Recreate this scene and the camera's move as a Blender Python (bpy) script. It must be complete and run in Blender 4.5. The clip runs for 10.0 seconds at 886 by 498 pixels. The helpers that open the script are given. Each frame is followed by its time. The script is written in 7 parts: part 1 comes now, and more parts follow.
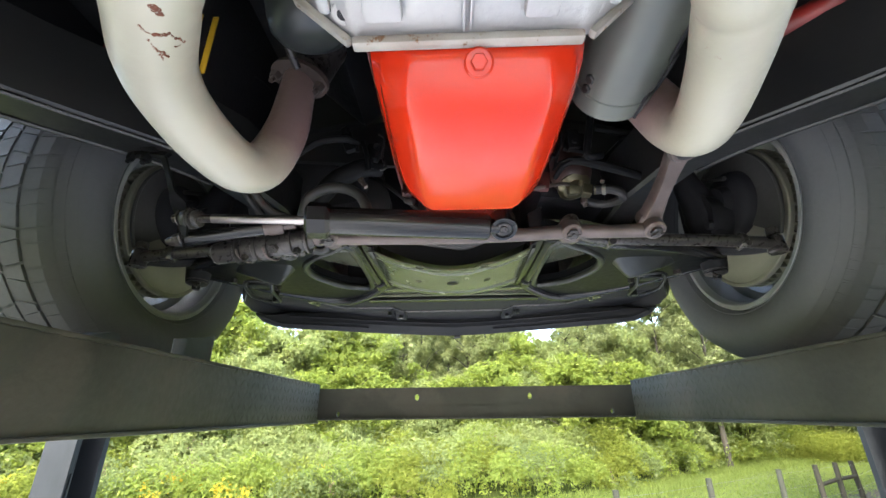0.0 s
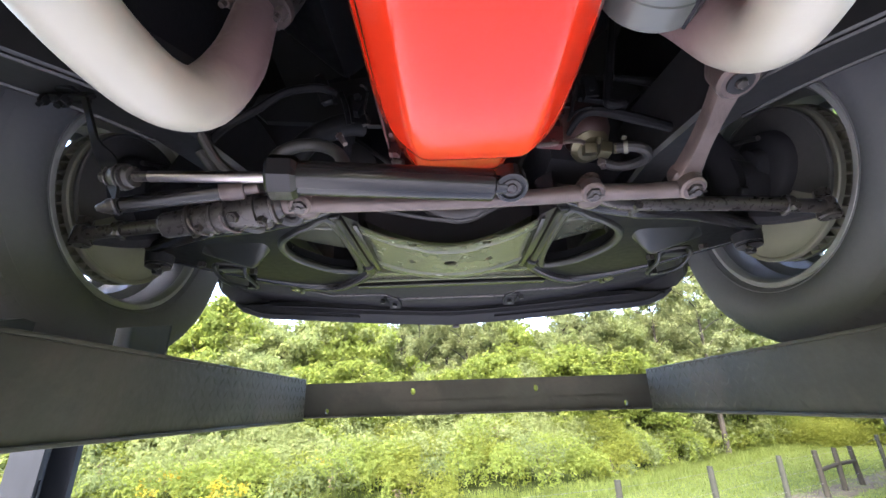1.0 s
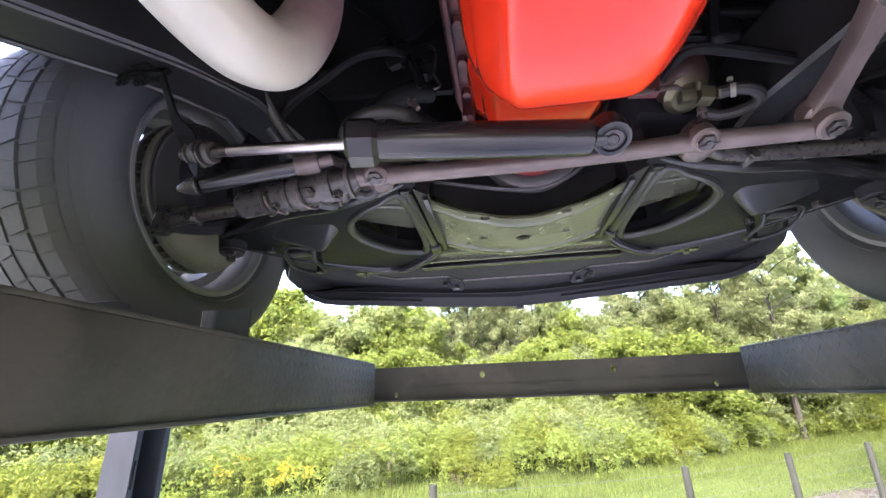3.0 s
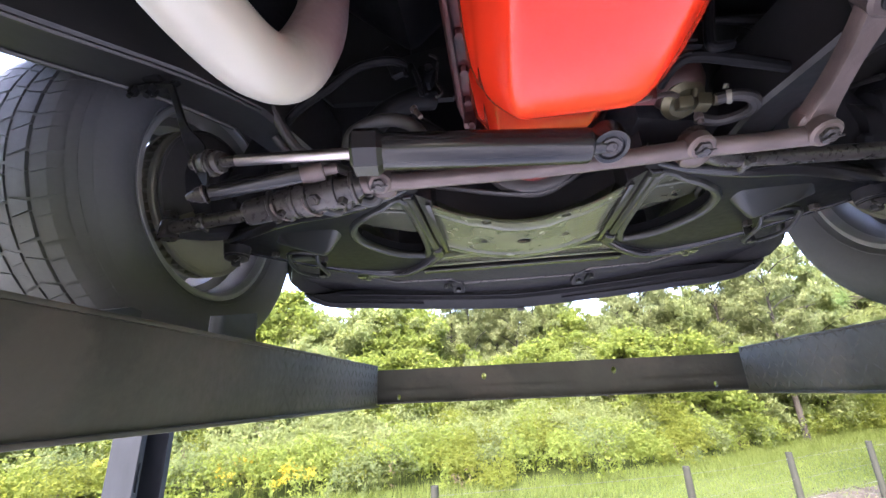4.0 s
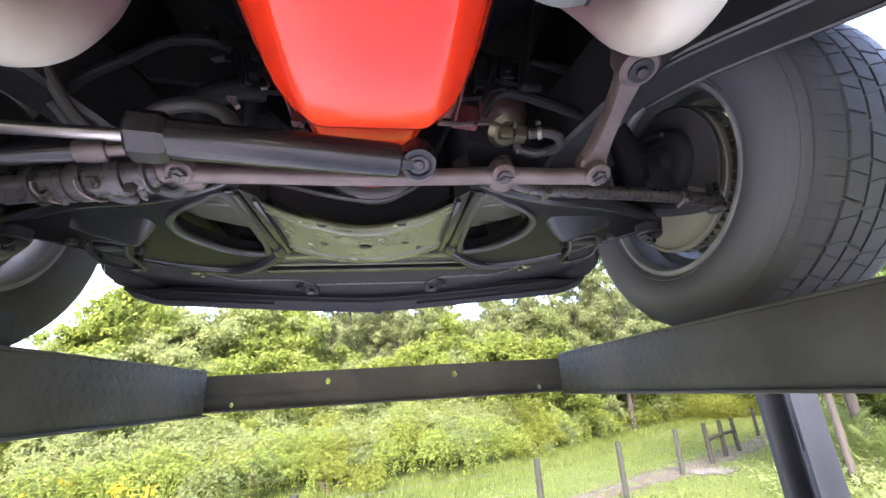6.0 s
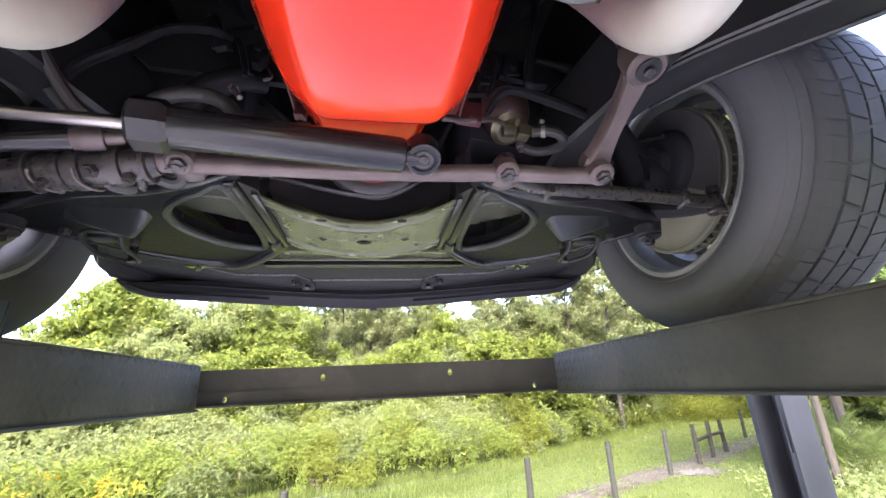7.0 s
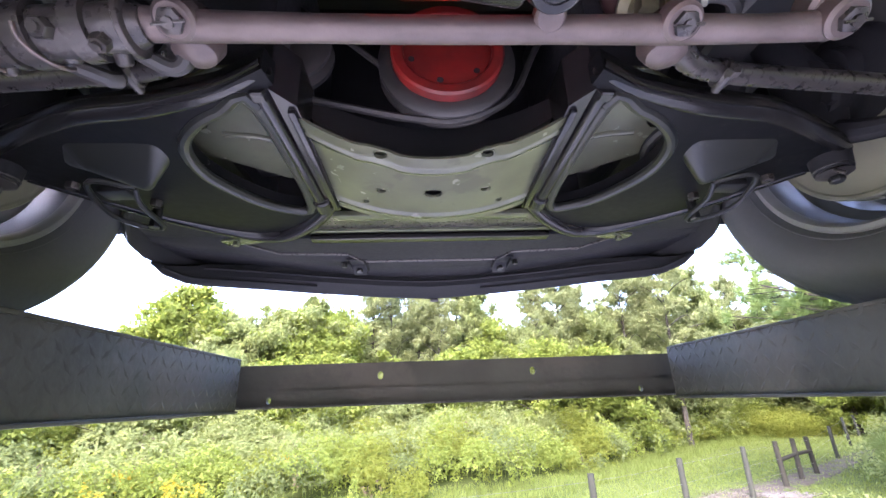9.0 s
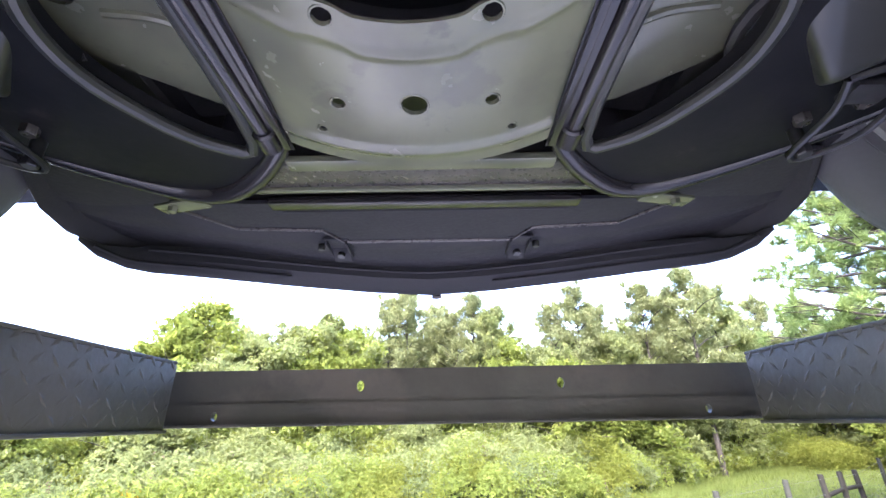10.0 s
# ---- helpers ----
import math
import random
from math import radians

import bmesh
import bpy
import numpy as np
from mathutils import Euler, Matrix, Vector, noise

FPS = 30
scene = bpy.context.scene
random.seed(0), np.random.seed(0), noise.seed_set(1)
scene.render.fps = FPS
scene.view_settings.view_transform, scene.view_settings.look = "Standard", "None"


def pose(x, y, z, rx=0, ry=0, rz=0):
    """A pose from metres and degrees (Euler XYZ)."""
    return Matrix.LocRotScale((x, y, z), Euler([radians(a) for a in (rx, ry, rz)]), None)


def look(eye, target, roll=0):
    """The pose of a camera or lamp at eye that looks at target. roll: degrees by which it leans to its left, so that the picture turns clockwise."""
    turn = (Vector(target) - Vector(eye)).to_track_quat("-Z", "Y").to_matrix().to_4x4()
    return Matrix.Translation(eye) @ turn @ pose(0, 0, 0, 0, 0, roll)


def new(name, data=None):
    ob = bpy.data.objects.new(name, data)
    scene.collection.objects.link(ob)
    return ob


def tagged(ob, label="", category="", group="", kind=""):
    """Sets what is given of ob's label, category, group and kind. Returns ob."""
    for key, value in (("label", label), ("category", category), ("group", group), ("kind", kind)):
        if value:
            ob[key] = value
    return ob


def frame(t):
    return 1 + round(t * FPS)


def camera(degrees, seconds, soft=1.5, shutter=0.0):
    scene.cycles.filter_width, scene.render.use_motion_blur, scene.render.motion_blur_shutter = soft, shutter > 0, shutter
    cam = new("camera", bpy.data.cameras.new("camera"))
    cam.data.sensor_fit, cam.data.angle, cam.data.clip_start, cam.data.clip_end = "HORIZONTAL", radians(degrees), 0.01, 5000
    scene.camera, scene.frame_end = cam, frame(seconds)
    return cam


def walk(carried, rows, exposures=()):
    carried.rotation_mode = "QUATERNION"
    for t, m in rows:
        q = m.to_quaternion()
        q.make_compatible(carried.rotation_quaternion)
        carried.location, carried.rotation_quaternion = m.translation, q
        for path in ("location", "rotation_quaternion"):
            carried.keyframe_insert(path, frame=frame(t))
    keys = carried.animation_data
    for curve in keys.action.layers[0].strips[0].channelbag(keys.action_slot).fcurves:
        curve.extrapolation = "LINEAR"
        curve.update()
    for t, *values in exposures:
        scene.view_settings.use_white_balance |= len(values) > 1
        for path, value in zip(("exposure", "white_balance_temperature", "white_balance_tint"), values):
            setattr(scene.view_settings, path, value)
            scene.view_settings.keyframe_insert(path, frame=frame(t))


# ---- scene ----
cam = camera(93.9, 10.0)
PATH = [
    (0, (0.003, 0.159, 1.913), (-0.046, 2.016, 2.654), -0.7),
    (0.5, (-0.005, 0.23, 1.921), (-0.05, 2.092, 2.651), -1.0),
    (1, (0.001, 0.282, 1.921), (-0.034, 2.151, 2.631), -1.7),
    (1.5, (-0.002, 0.314, 1.917), (-0.051, 2.193, 2.6), -2.0),
    (2, (-0.01, 0.33, 1.915), (-0.095, 2.213, 2.585), -2.4),
    (2.5, (-0.039, 0.337, 1.913), (-0.202, 2.216, 2.577), -2.3),
    (3, (-0.06, 0.329, 1.915), (-0.307, 2.2, 2.576), -2.1),
    (4.5, (-0.062, 0.314, 1.918), (-0.296, 2.184, 2.585), -2.8),
    (5, (-0.03, 0.314, 1.919), (-0.116, 2.2, 2.581), -3.1),
    (5.5, (0.009, 0.317, 1.915), (0.111, 2.204, 2.57), -3.3),
    (6, (0.042, 0.313, 1.919), (0.317, 2.185, 2.567), -3.5),
    (7.5, (0.007, 0.333, 1.918), (0.312, 2.205, 2.555), -2.7),
    (8, (-0.029, 0.373, 1.907), (0.193, 2.254, 2.55), -2.2),
    (8.5, (-0.043, 0.438, 1.9), (0.106, 2.322, 2.555), -2.0),
    (9, (-0.016, 0.551, 1.904), (0.075, 2.428, 2.591), -2.0),
    (9.5, (0.02, 0.678, 1.906), (0.066, 2.536, 2.645), -1.4),
    (10, (0.026, 0.788, 1.9), (0.034, 2.632, 2.675), -1.0),
]
walk(cam, [(t, look(eye, target, roll)) for t, eye, target, roll in PATH], [(0, 3.99, 6340, 5), (1, 4.15, 6090, 18), (2, 4.2, 5980, 23), (7.5, 4.15, 6120, 25), (8.5, 4.23, 5950, 28), (10, 4.27, 5740, 27)])

# ---- light ----
world = bpy.data.worlds.new("sky")
scene.world = world
world.use_nodes = True
wn = world.node_tree
sky = wn.nodes.new("ShaderNodeTexSky")
sky.sky_type = "NISHITA"
sky.sun_disc = False
SUN_ELEV, SUN_AZ = radians(52), radians(-162)   # azimuth from +y towards +x
sky.sun_elevation, sky.sun_rotation = SUN_ELEV, SUN_AZ
sky.air_density, sky.dust_density, sky.ozone_density = 1.0, 4.0, 1.0
wn.nodes["Background"].inputs["Strength"].default_value = 0.15
wn.links.new(sky.outputs["Color"], wn.nodes["Background"].inputs["Color"])
sun = new("sun", bpy.data.lights.new("sun", "SUN"))
sun.data.energy, sun.data.angle, sun.data.color = 1.0, radians(14), (1.0, 0.95, 0.87)
sun_dir = Vector((math.sin(SUN_AZ) * math.cos(SUN_ELEV), math.cos(SUN_AZ) * math.cos(SUN_ELEV), math.sin(SUN_ELEV)))
sun.matrix_basis = look(sun_dir * 40, (0, 0, 0))


# ---- materials ----
def material(name, base, rough=0.6, metal=0.0, second=None, scale=8.0, amount=0.5, fine=60.0, bump=0.15, coat=0.0,
             rough_var=0.15, third=None, third_scale=20.0, third_at=0.62, island=0.0, obj=0.0, spec=0.5, stretch=(1, 1, 1)):
    """A painted, metal or earthy surface with two scales of variation and fine relief."""
    m = bpy.data.materials.new(name)
    m.use_nodes = True
    t = m.node_tree
    N, L = t.nodes, t.links
    b = N["Principled BSDF"]
    co = N.new("ShaderNodeTexCoord")
    mp = N.new("ShaderNodeMapping")
    mp.inputs["Scale"].default_value = stretch
    L.new(co.outputs["Object"], mp.inputs["Vector"])
    n1 = N.new("ShaderNodeTexNoise")
    n1.inputs["Scale"].default_value, n1.inputs["Detail"].default_value = scale, 6
    n2 = N.new("ShaderNodeTexNoise")
    n2.inputs["Scale"].default_value, n2.inputs["Detail"].default_value = fine, 8
    for n in (n1, n2):
        L.new(mp.outputs["Vector"], n.inputs["Vector"])
    ramp = N.new("ShaderNodeMapRange")
    ramp.inputs["From Min"].default_value, ramp.inputs["From Max"].default_value = 0.35, 0.68
    ramp.inputs["To Max"].default_value = amount
    L.new(n1.outputs["Fac"], ramp.inputs["Value"])
    mix = N.new("ShaderNodeMix")
    mix.data_type = "RGBA"
    mix.inputs["A"].default_value = (*base, 1)
    mix.inputs["B"].default_value = (*(second or [c * 0.6 for c in base]), 1)
    L.new(ramp.outputs["Result"], mix.inputs["Factor"])
    out = mix.outputs["Result"]
    if third:
        n3 = N.new("ShaderNodeTexNoise")
        n3.inputs["Scale"].default_value, n3.inputs["Detail"].default_value = third_scale, 10
        n3.inputs["Roughness"].default_value = 0.65
        L.new(mp.outputs["Vector"], n3.inputs["Vector"])
        r3 = N.new("ShaderNodeMapRange")
        r3.inputs["From Min"].default_value, r3.inputs["From Max"].default_value = third_at, third_at + 0.06
        L.new(n3.outputs["Fac"], r3.inputs["Value"])
        mx = N.new("ShaderNodeMix")
        mx.data_type = "RGBA"
        L.new(r3.outputs["Result"], mx.inputs["Factor"])
        L.new(out, mx.inputs["A"])
        mx.inputs["B"].default_value = (*third, 1)
        out = mx.outputs["Result"]
    if island or obj:
        src = N.new("ShaderNodeNewGeometry").outputs["Random Per Island"] if island else N.new("ShaderNodeObjectInfo").outputs["Random"]
        hs = N.new("ShaderNodeHueSaturation")
        v = N.new("ShaderNodeMapRange")
        v.inputs["To Min"].default_value, v.inputs["To Max"].default_value = 1 - (island or obj), 1 + (island or obj)
        L.new(src, v.inputs["Value"])
        L.new(v.outputs["Result"], hs.inputs["Value"])
        L.new(out, hs.inputs["Color"])
        out = hs.outputs["Color"]
    L.new(out, b.inputs["Base Color"])
    rr = N.new("ShaderNodeMapRange")
    rr.inputs["To Min"].default_value, rr.inputs["To Max"].default_value = max(0.03, rough - rough_var), min(1, rough + rough_var)
    L.new(n2.outputs["Fac"], rr.inputs["Value"])
    L.new(rr.outputs["Result"], b.inputs["Roughness"])
    b.inputs["Metallic"].default_value = metal
    b.inputs["Specular IOR Level"].default_value = spec
    b.inputs["Coat Weight"].default_value = coat
    b.inputs["Coat Roughness"].default_value = 0.08
    if bump:
        bp = N.new("ShaderNodeBump")
        bp.inputs["Strength"].default_value, bp.inputs["Distance"].default_value = bump, 0.002
        L.new(n2.outputs["Fac"], bp.inputs["Height"])
        L.new(bp.outputs["Normal"], b.inputs["Normal"])
    return m


def leaf_material(name, base, second, through_colour, rough=0.62):
    """Leaves: each one its own tint, some light passing through."""
    m = bpy.data.materials.new(name)
    m.use_nodes = True
    t = m.node_tree
    N, L = t.nodes, t.links
    b = N["Principled BSDF"]
    geo = N.new("ShaderNodeNewGeometry")
    oi = N.new("ShaderNodeObjectInfo")
    mix = N.new("ShaderNodeMix")
    mix.data_type = "RGBA"
    mix.inputs["A"].default_value, mix.inputs["B"].default_value = (*base, 1), (*second, 1)
    L.new(geo.outputs["Random Per Island"], mix.inputs["Factor"])
    hs = N.new("ShaderNodeHueSaturation")
    v = N.new("ShaderNodeMapRange")
    v.inputs["To Min"].default_value, v.inputs["To Max"].default_value = 0.75, 1.25
    L.new(oi.outputs["Random"], v.inputs["Value"])
    L.new(v.outputs["Result"], hs.inputs["Value"])
    L.new(mix.outputs["Result"], hs.inputs["Color"])
    L.new(hs.outputs["Color"], b.inputs["Base Color"])
    b.inputs["Roughness"].default_value = rough
    b.inputs["Specular IOR Level"].default_value = 0.06
    tr = N.new("ShaderNodeBsdfTranslucent")
    tr.inputs["Color"].default_value = (*through_colour, 1)
    ms = N.new("ShaderNodeMixShader")
    ms.inputs["Fac"].default_value = 0.55
    L.new(b.outputs["BSDF"], ms.inputs[1])
    L.new(tr.outputs["BSDF"], ms.inputs[2])
    L.new(ms.outputs["Shader"], N["Material Output"].inputs["Surface"])
    return m


BLACK = material("black_chassis_paint", (0.011, 0.011, 0.0118), 0.36, second=(0.019, 0.0182, 0.0182), scale=9, amount=0.8, fine=70, bump=0.12, spec=0.42, rough_var=0.14)
ARM_BLACK = material("oily_black_paint", (0.0062, 0.0064, 0.0072), 0.38, second=(0.0105, 0.0102, 0.0105), scale=11, amount=0.8, fine=70, bump=0.1, spec=0.06, rough_var=0.12, third=(0.017, 0.0155, 0.0142), third_scale=22, third_at=0.62)
GLOSS_BLACK = material("gloss_black_chassis_paint", (0.0125, 0.0115, 0.0115), 0.22, second=(0.0145, 0.013, 0.013), scale=6, fine=30, bump=0.0, spec=0.4, rough_var=0.0)
# paler, greener than the arm's black: light off the grass painted in
SATIN_BLACK = material("grass_lit_black_pressing", (0.014, 0.0145, 0.0125), 0.34, second=(0.023, 0.023, 0.02), scale=7, fine=50, bump=0.08, spec=0.4, rough_var=0.12, third=(0.04, 0.037, 0.03), third_scale=18, third_at=0.62)
UNDERCOAT = material("black_undercoat", (0.021, 0.0208, 0.0235), 0.55, second=(0.031, 0.0302, 0.033), scale=6, fine=140, bump=0.35, spec=0.06, rough_var=0.15)
# the green reflection of the grass is mixed into this base colour
PLATE = material("dusty_grass_tinted_steel", (0.088, 0.092, 0.058), 0.24, second=(0.05, 0.051, 0.037), scale=9, amount=0.8, fine=40, bump=0.03, rough_var=0.1, third=(0.066, 0.068, 0.046), third_scale=13, third_at=0.56)
ENGINE_RED = material("orange_red_enamel", (0.48, 0.024, 0.006), 0.15, second=(0.42, 0.016, 0.005), scale=7, amount=0.6, fine=25, bump=0.03, coat=0.0, rough_var=0.05, spec=0.4)
ENGINE_DIRTY = material("dull_red_engine_paint", (0.2, 0.012, 0.009), 0.42, second=(0.075, 0.012, 0.011), scale=16, amount=0.9, fine=80, bump=0.2)
# engine red darkened for the shade above the pan; the mottling is grime
BLOCK = material("grimy_shaded_engine_paint", (0.075, 0.0085, 0.0075), 0.5, second=(0.02, 0.009, 0.009), scale=14, amount=0.9, fine=80, bump=0.2)
PIPE = material("aluminised_exhaust_pipe", (0.35, 0.33, 0.268), 0.4, second=(0.27, 0.248, 0.205), scale=7, fine=120, bump=0.1, third=(0.16, 0.07, 0.035), third_scale=16, third_at=0.70)


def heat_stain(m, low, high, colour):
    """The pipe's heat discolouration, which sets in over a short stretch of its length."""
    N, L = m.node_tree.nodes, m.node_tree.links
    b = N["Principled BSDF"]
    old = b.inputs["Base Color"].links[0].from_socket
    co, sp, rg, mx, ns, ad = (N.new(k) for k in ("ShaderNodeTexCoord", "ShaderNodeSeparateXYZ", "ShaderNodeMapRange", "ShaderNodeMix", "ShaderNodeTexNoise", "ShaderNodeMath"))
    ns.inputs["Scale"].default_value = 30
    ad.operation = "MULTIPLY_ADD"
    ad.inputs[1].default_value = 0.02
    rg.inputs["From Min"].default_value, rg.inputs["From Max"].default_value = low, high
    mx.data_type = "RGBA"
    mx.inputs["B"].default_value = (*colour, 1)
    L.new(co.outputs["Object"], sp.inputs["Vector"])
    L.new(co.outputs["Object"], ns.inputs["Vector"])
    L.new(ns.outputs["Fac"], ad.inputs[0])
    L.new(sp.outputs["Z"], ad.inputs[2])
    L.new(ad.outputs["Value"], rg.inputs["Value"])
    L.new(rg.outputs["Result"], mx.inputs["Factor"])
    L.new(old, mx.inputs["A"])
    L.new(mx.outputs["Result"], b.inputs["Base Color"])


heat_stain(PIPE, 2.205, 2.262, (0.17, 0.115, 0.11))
RUST = material("rust_scratch", (0.16, 0.05, 0.025), 0.8, second=(0.07, 0.025, 0.015), scale=60, fine=300)
IRON = material("bare_forged_steel", (0.12, 0.092, 0.083), 0.42, metal=0.35, second=(0.07, 0.052, 0.047), scale=22, amount=0.8, fine=150, bump=0.3)
IRON_DARK = material("oiled_dark_steel", (0.052, 0.045, 0.041), 0.3, metal=0.3, second=(0.034, 0.03, 0.029), scale=25, amount=0.9, fine=130, bump=0.3, third=(0.062, 0.053, 0.047), third_scale=34, third_at=0.62)
CHROME = material("polished_rod", (0.4, 0.37, 0.36), 0.3, metal=1.0, second=(0.25, 0.2, 0.19), scale=18, fine=60, bump=0.03, rough_var=0.08)
ALU = material("cast_aluminium", (0.4, 0.39, 0.385), 0.48, metal=0.4, second=(0.3, 0.285, 0.28), scale=12, fine=160, bump=0.35, third=(0.22, 0.165, 0.125), third_scale=22, third_at=0.66)
ALU_DIRTY = material("grimy_cast_aluminium", (0.36, 0.34, 0.31), 0.55, metal=0.3, second=(0.24, 0.2, 0.17), scale=14, amount=0.9, fine=140, bump=0.3, third=(0.17, 0.09, 0.045), third_scale=70, third_at=0.6)
SATIN_GREY = material("grey_starter_paint", (0.085, 0.09, 0.08), 0.36, second=(0.06, 0.062, 0.057), scale=14, fine=70, bump=0.1)
SHIELD = material("dusty_brake_shield_paint", (0.06, 0.058, 0.055), 0.5, second=(0.042, 0.04, 0.038), scale=9, fine=90, bump=0.1)
FILTER = material("satin_black_filter", (0.03, 0.034, 0.034), 0.35, second=(0.02, 0.02, 0.02), scale=9, fine=60, bump=0.05)
BRASS = material("yellow_zinc", (0.105, 0.094, 0.05), 0.36, metal=0.5, second=(0.07, 0.06, 0.04), scale=40, fine=120)
RUBBER = material("tyre_rubber", (0.096, 0.098, 0.104), 0.7, second=(0.115, 0.116, 0.12), scale=5, fine=120, bump=0.15, third=(0.125, 0.122, 0.118), third_scale=9, third_at=0.66)
HOSE = material("rubber_hose", (0.024, 0.022, 0.021), 0.5, second=(0.04, 0.035, 0.032), scale=20, fine=100)
RIM = material("silver_steel_wheel", (0.24, 0.24, 0.24), 0.34, metal=0.6, second=(0.13, 0.13, 0.13), scale=6, fine=30, bump=0.02, rough_var=0.06)
# wheel silver made brighter, with the light from the ground in its colour
RIM_LIP = material("ground_lit_silver_paint", (0.44, 0.44, 0.43), 0.32, metal=0.5, second=(0.33, 0.33, 0.32), scale=9, fine=40, bump=0.03, rough_var=0.08)
ROTOR = material("dusty_brake_iron", (0.225, 0.215, 0.165), 0.5, metal=0.2, second=(0.165, 0.155, 0.12), scale=7, fine=90, bump=0.1)
PAINT = material("dark_red_body_paint", (0.2, 0.025, 0.02), 0.3, second=(0.18, 0.02, 0.018), scale=5, bump=0.0, coat=1.0, rough_var=0.05)
LIFT = material("grey_lift_paint", (0.046, 0.0445, 0.034), 0.48, second=(0.022, 0.0205, 0.0158), scale=7, amount=0.85, fine=90, bump=0.35, spec=0.2, third=(0.052, 0.046, 0.036), third_scale=2.6, third_at=0.52)
POST_PAINT = material("blue_grey_post_paint", (0.0225, 0.025, 0.029), 0.42, second=(0.013, 0.0145, 0.0165), scale=9, amount=1.0, stretch=(1, 1, 0.3), fine=80, bump=0.1, third=(0.05, 0.038, 0.03), third_scale=12, third_at=0.7, spec=0.15)
STOP_PAINT = material("worn_blue_grey_paint", (0.022, 0.026, 0.034), 0.42, second=(0.036, 0.04, 0.05), scale=8, fine=80, bump=0.1)
WOOD = material("weathered_post_wood", (0.03, 0.031, 0.024), 0.9, second=(0.018, 0.018, 0.014), scale=6, fine=40, bump=0.6, stretch=(6, 6, 1), obj=0.2, spec=0.02)
WOOD_DARK = material("dark_stained_rail_wood", (0.027, 0.025, 0.019), 0.85, second=(0.017, 0.015, 0.012), scale=6, fine=40, bump=0.6, stretch=(6, 6, 1), obj=0.2, spec=0.02)
WIRE = material("galvanised_wire", (0.12, 0.12, 0.118), 0.5, metal=0.4, scale=30)
BARK = material("bark", (0.052, 0.046, 0.037), 0.9, second=(0.03, 0.026, 0.021), scale=5, fine=30, bump=1.0, stretch=(4, 4, 1), spec=0.02)
GRASS_SOIL = material("grass_ground", (0.035, 0.047, 0.012), 0.95, second=(0.05, 0.06, 0.018), scale=0.6, amount=0.8, fine=14, bump=0.6, third=(0.12, 0.1, 0.06), third_scale=1.4, third_at=0.68, spec=0.02)
GRAVEL = material("gravel_track", (0.05, 0.044, 0.034), 0.95, second=(0.03, 0.026, 0.019), scale=5, amount=0.9, fine=40, bump=1.0, third=(0.04, 0.053, 0.016), third_scale=2.2, third_at=0.52, spec=0.02)


def yard_patch(m):
    """Bare grey gravel round the lift, with a ragged border to the grass."""
    N, L = m.node_tree.nodes, m.node_tree.links
    b = N["Principled BSDF"]
    grass = b.inputs["Base Color"].links[0].from_socket
    co = N.new("ShaderNodeTexCoord")
    mp = N.new("ShaderNodeMapping")
    mp.inputs["Location"].default_value, mp.inputs["Scale"].default_value = (0, 0.18, 0), (0.27, 0.19, 0)
    ln = N.new("ShaderNodeVectorMath")
    ln.operation = "LENGTH"
    ns = N.new("ShaderNodeTexNoise")
    ns.inputs["Scale"].default_value, ns.inputs["Detail"].default_value = 1.2, 8
    add = N.new("ShaderNodeMath")
    add.operation = "MULTIPLY_ADD"
    add.inputs[1].default_value = 0.7
    rg = N.new("ShaderNodeMapRange")
    rg.inputs["From Min"].default_value, rg.inputs["From Max"].default_value = 1.25, 1.4
    st = N.new("ShaderNodeTexVoronoi")
    st.inputs["Scale"].default_value = 38
    cr = N.new("ShaderNodeMix")
    cr.data_type = "RGBA"
    cr.inputs["A"].default_value, cr.inputs["B"].default_value = (0.215, 0.216, 0.22, 1), (0.31, 0.31, 0.312, 1)
    mx = N.new("ShaderNodeMix")
    mx.data_type = "RGBA"
    L.new(co.outputs["Object"], mp.inputs["Vector"])
    L.new(mp.outputs["Vector"], ln.inputs[0])
    L.new(co.outputs["Object"], ns.inputs["Vector"])
    L.new(co.outputs["Object"], st.inputs["Vector"])
    L.new(ns.outputs["Fac"], add.inputs[0])
    L.new(ln.outputs["Value"], add.inputs[2])
    L.new(add.outputs["Value"], rg.inputs["Value"])
    L.new(st.outputs["Distance"], cr.inputs["Factor"])
    L.new(rg.outputs["Result"], mx.inputs["Factor"])
    L.new(cr.outputs["Result"], mx.inputs["A"])
    L.new(grass, mx.inputs["B"])
    L.new(mx.outputs["Result"], b.inputs["Base Color"])


yard_patch(GRASS_SOIL)
STONE = material("pale_gravel", (0.06, 0.054, 0.045), 0.9, second=(0.032, 0.028, 0.022), scale=6, fine=50, bump=0.5, island=0.3, spec=0.02)
LEAF = leaf_material("bright_leaf", (0.0631, 0.0874, 0.0185), (0.126, 0.149, 0.0333), (0.225, 0.27, 0.0445))
LEAF_TREE = leaf_material("tree_leaf", (0.072, 0.09, 0.037), (0.134, 0.154, 0.0599), (0.258, 0.294, 0.0855))
LEAF_PALE = leaf_material("pale_tree_leaf", (0.079, 0.094, 0.0413), (0.138, 0.152, 0.0675), (0.24, 0.265, 0.0925))
LEAF_YELLOW = leaf_material("yellow_green_leaf", (0.0795, 0.0996, 0.0181), (0.143, 0.159, 0.0293), (0.228, 0.252, 0.0382))
LEAF_GREY = leaf_material("grey_green_leaf", (0.055, 0.0737, 0.0253), (0.105, 0.121, 0.048), (0.165, 0.198, 0.0633))
DRY = leaf_material("dry_brown_weed", (0.1, 0.085, 0.045), (0.15, 0.12, 0.07), (0.12, 0.1, 0.05), rough=0.8)
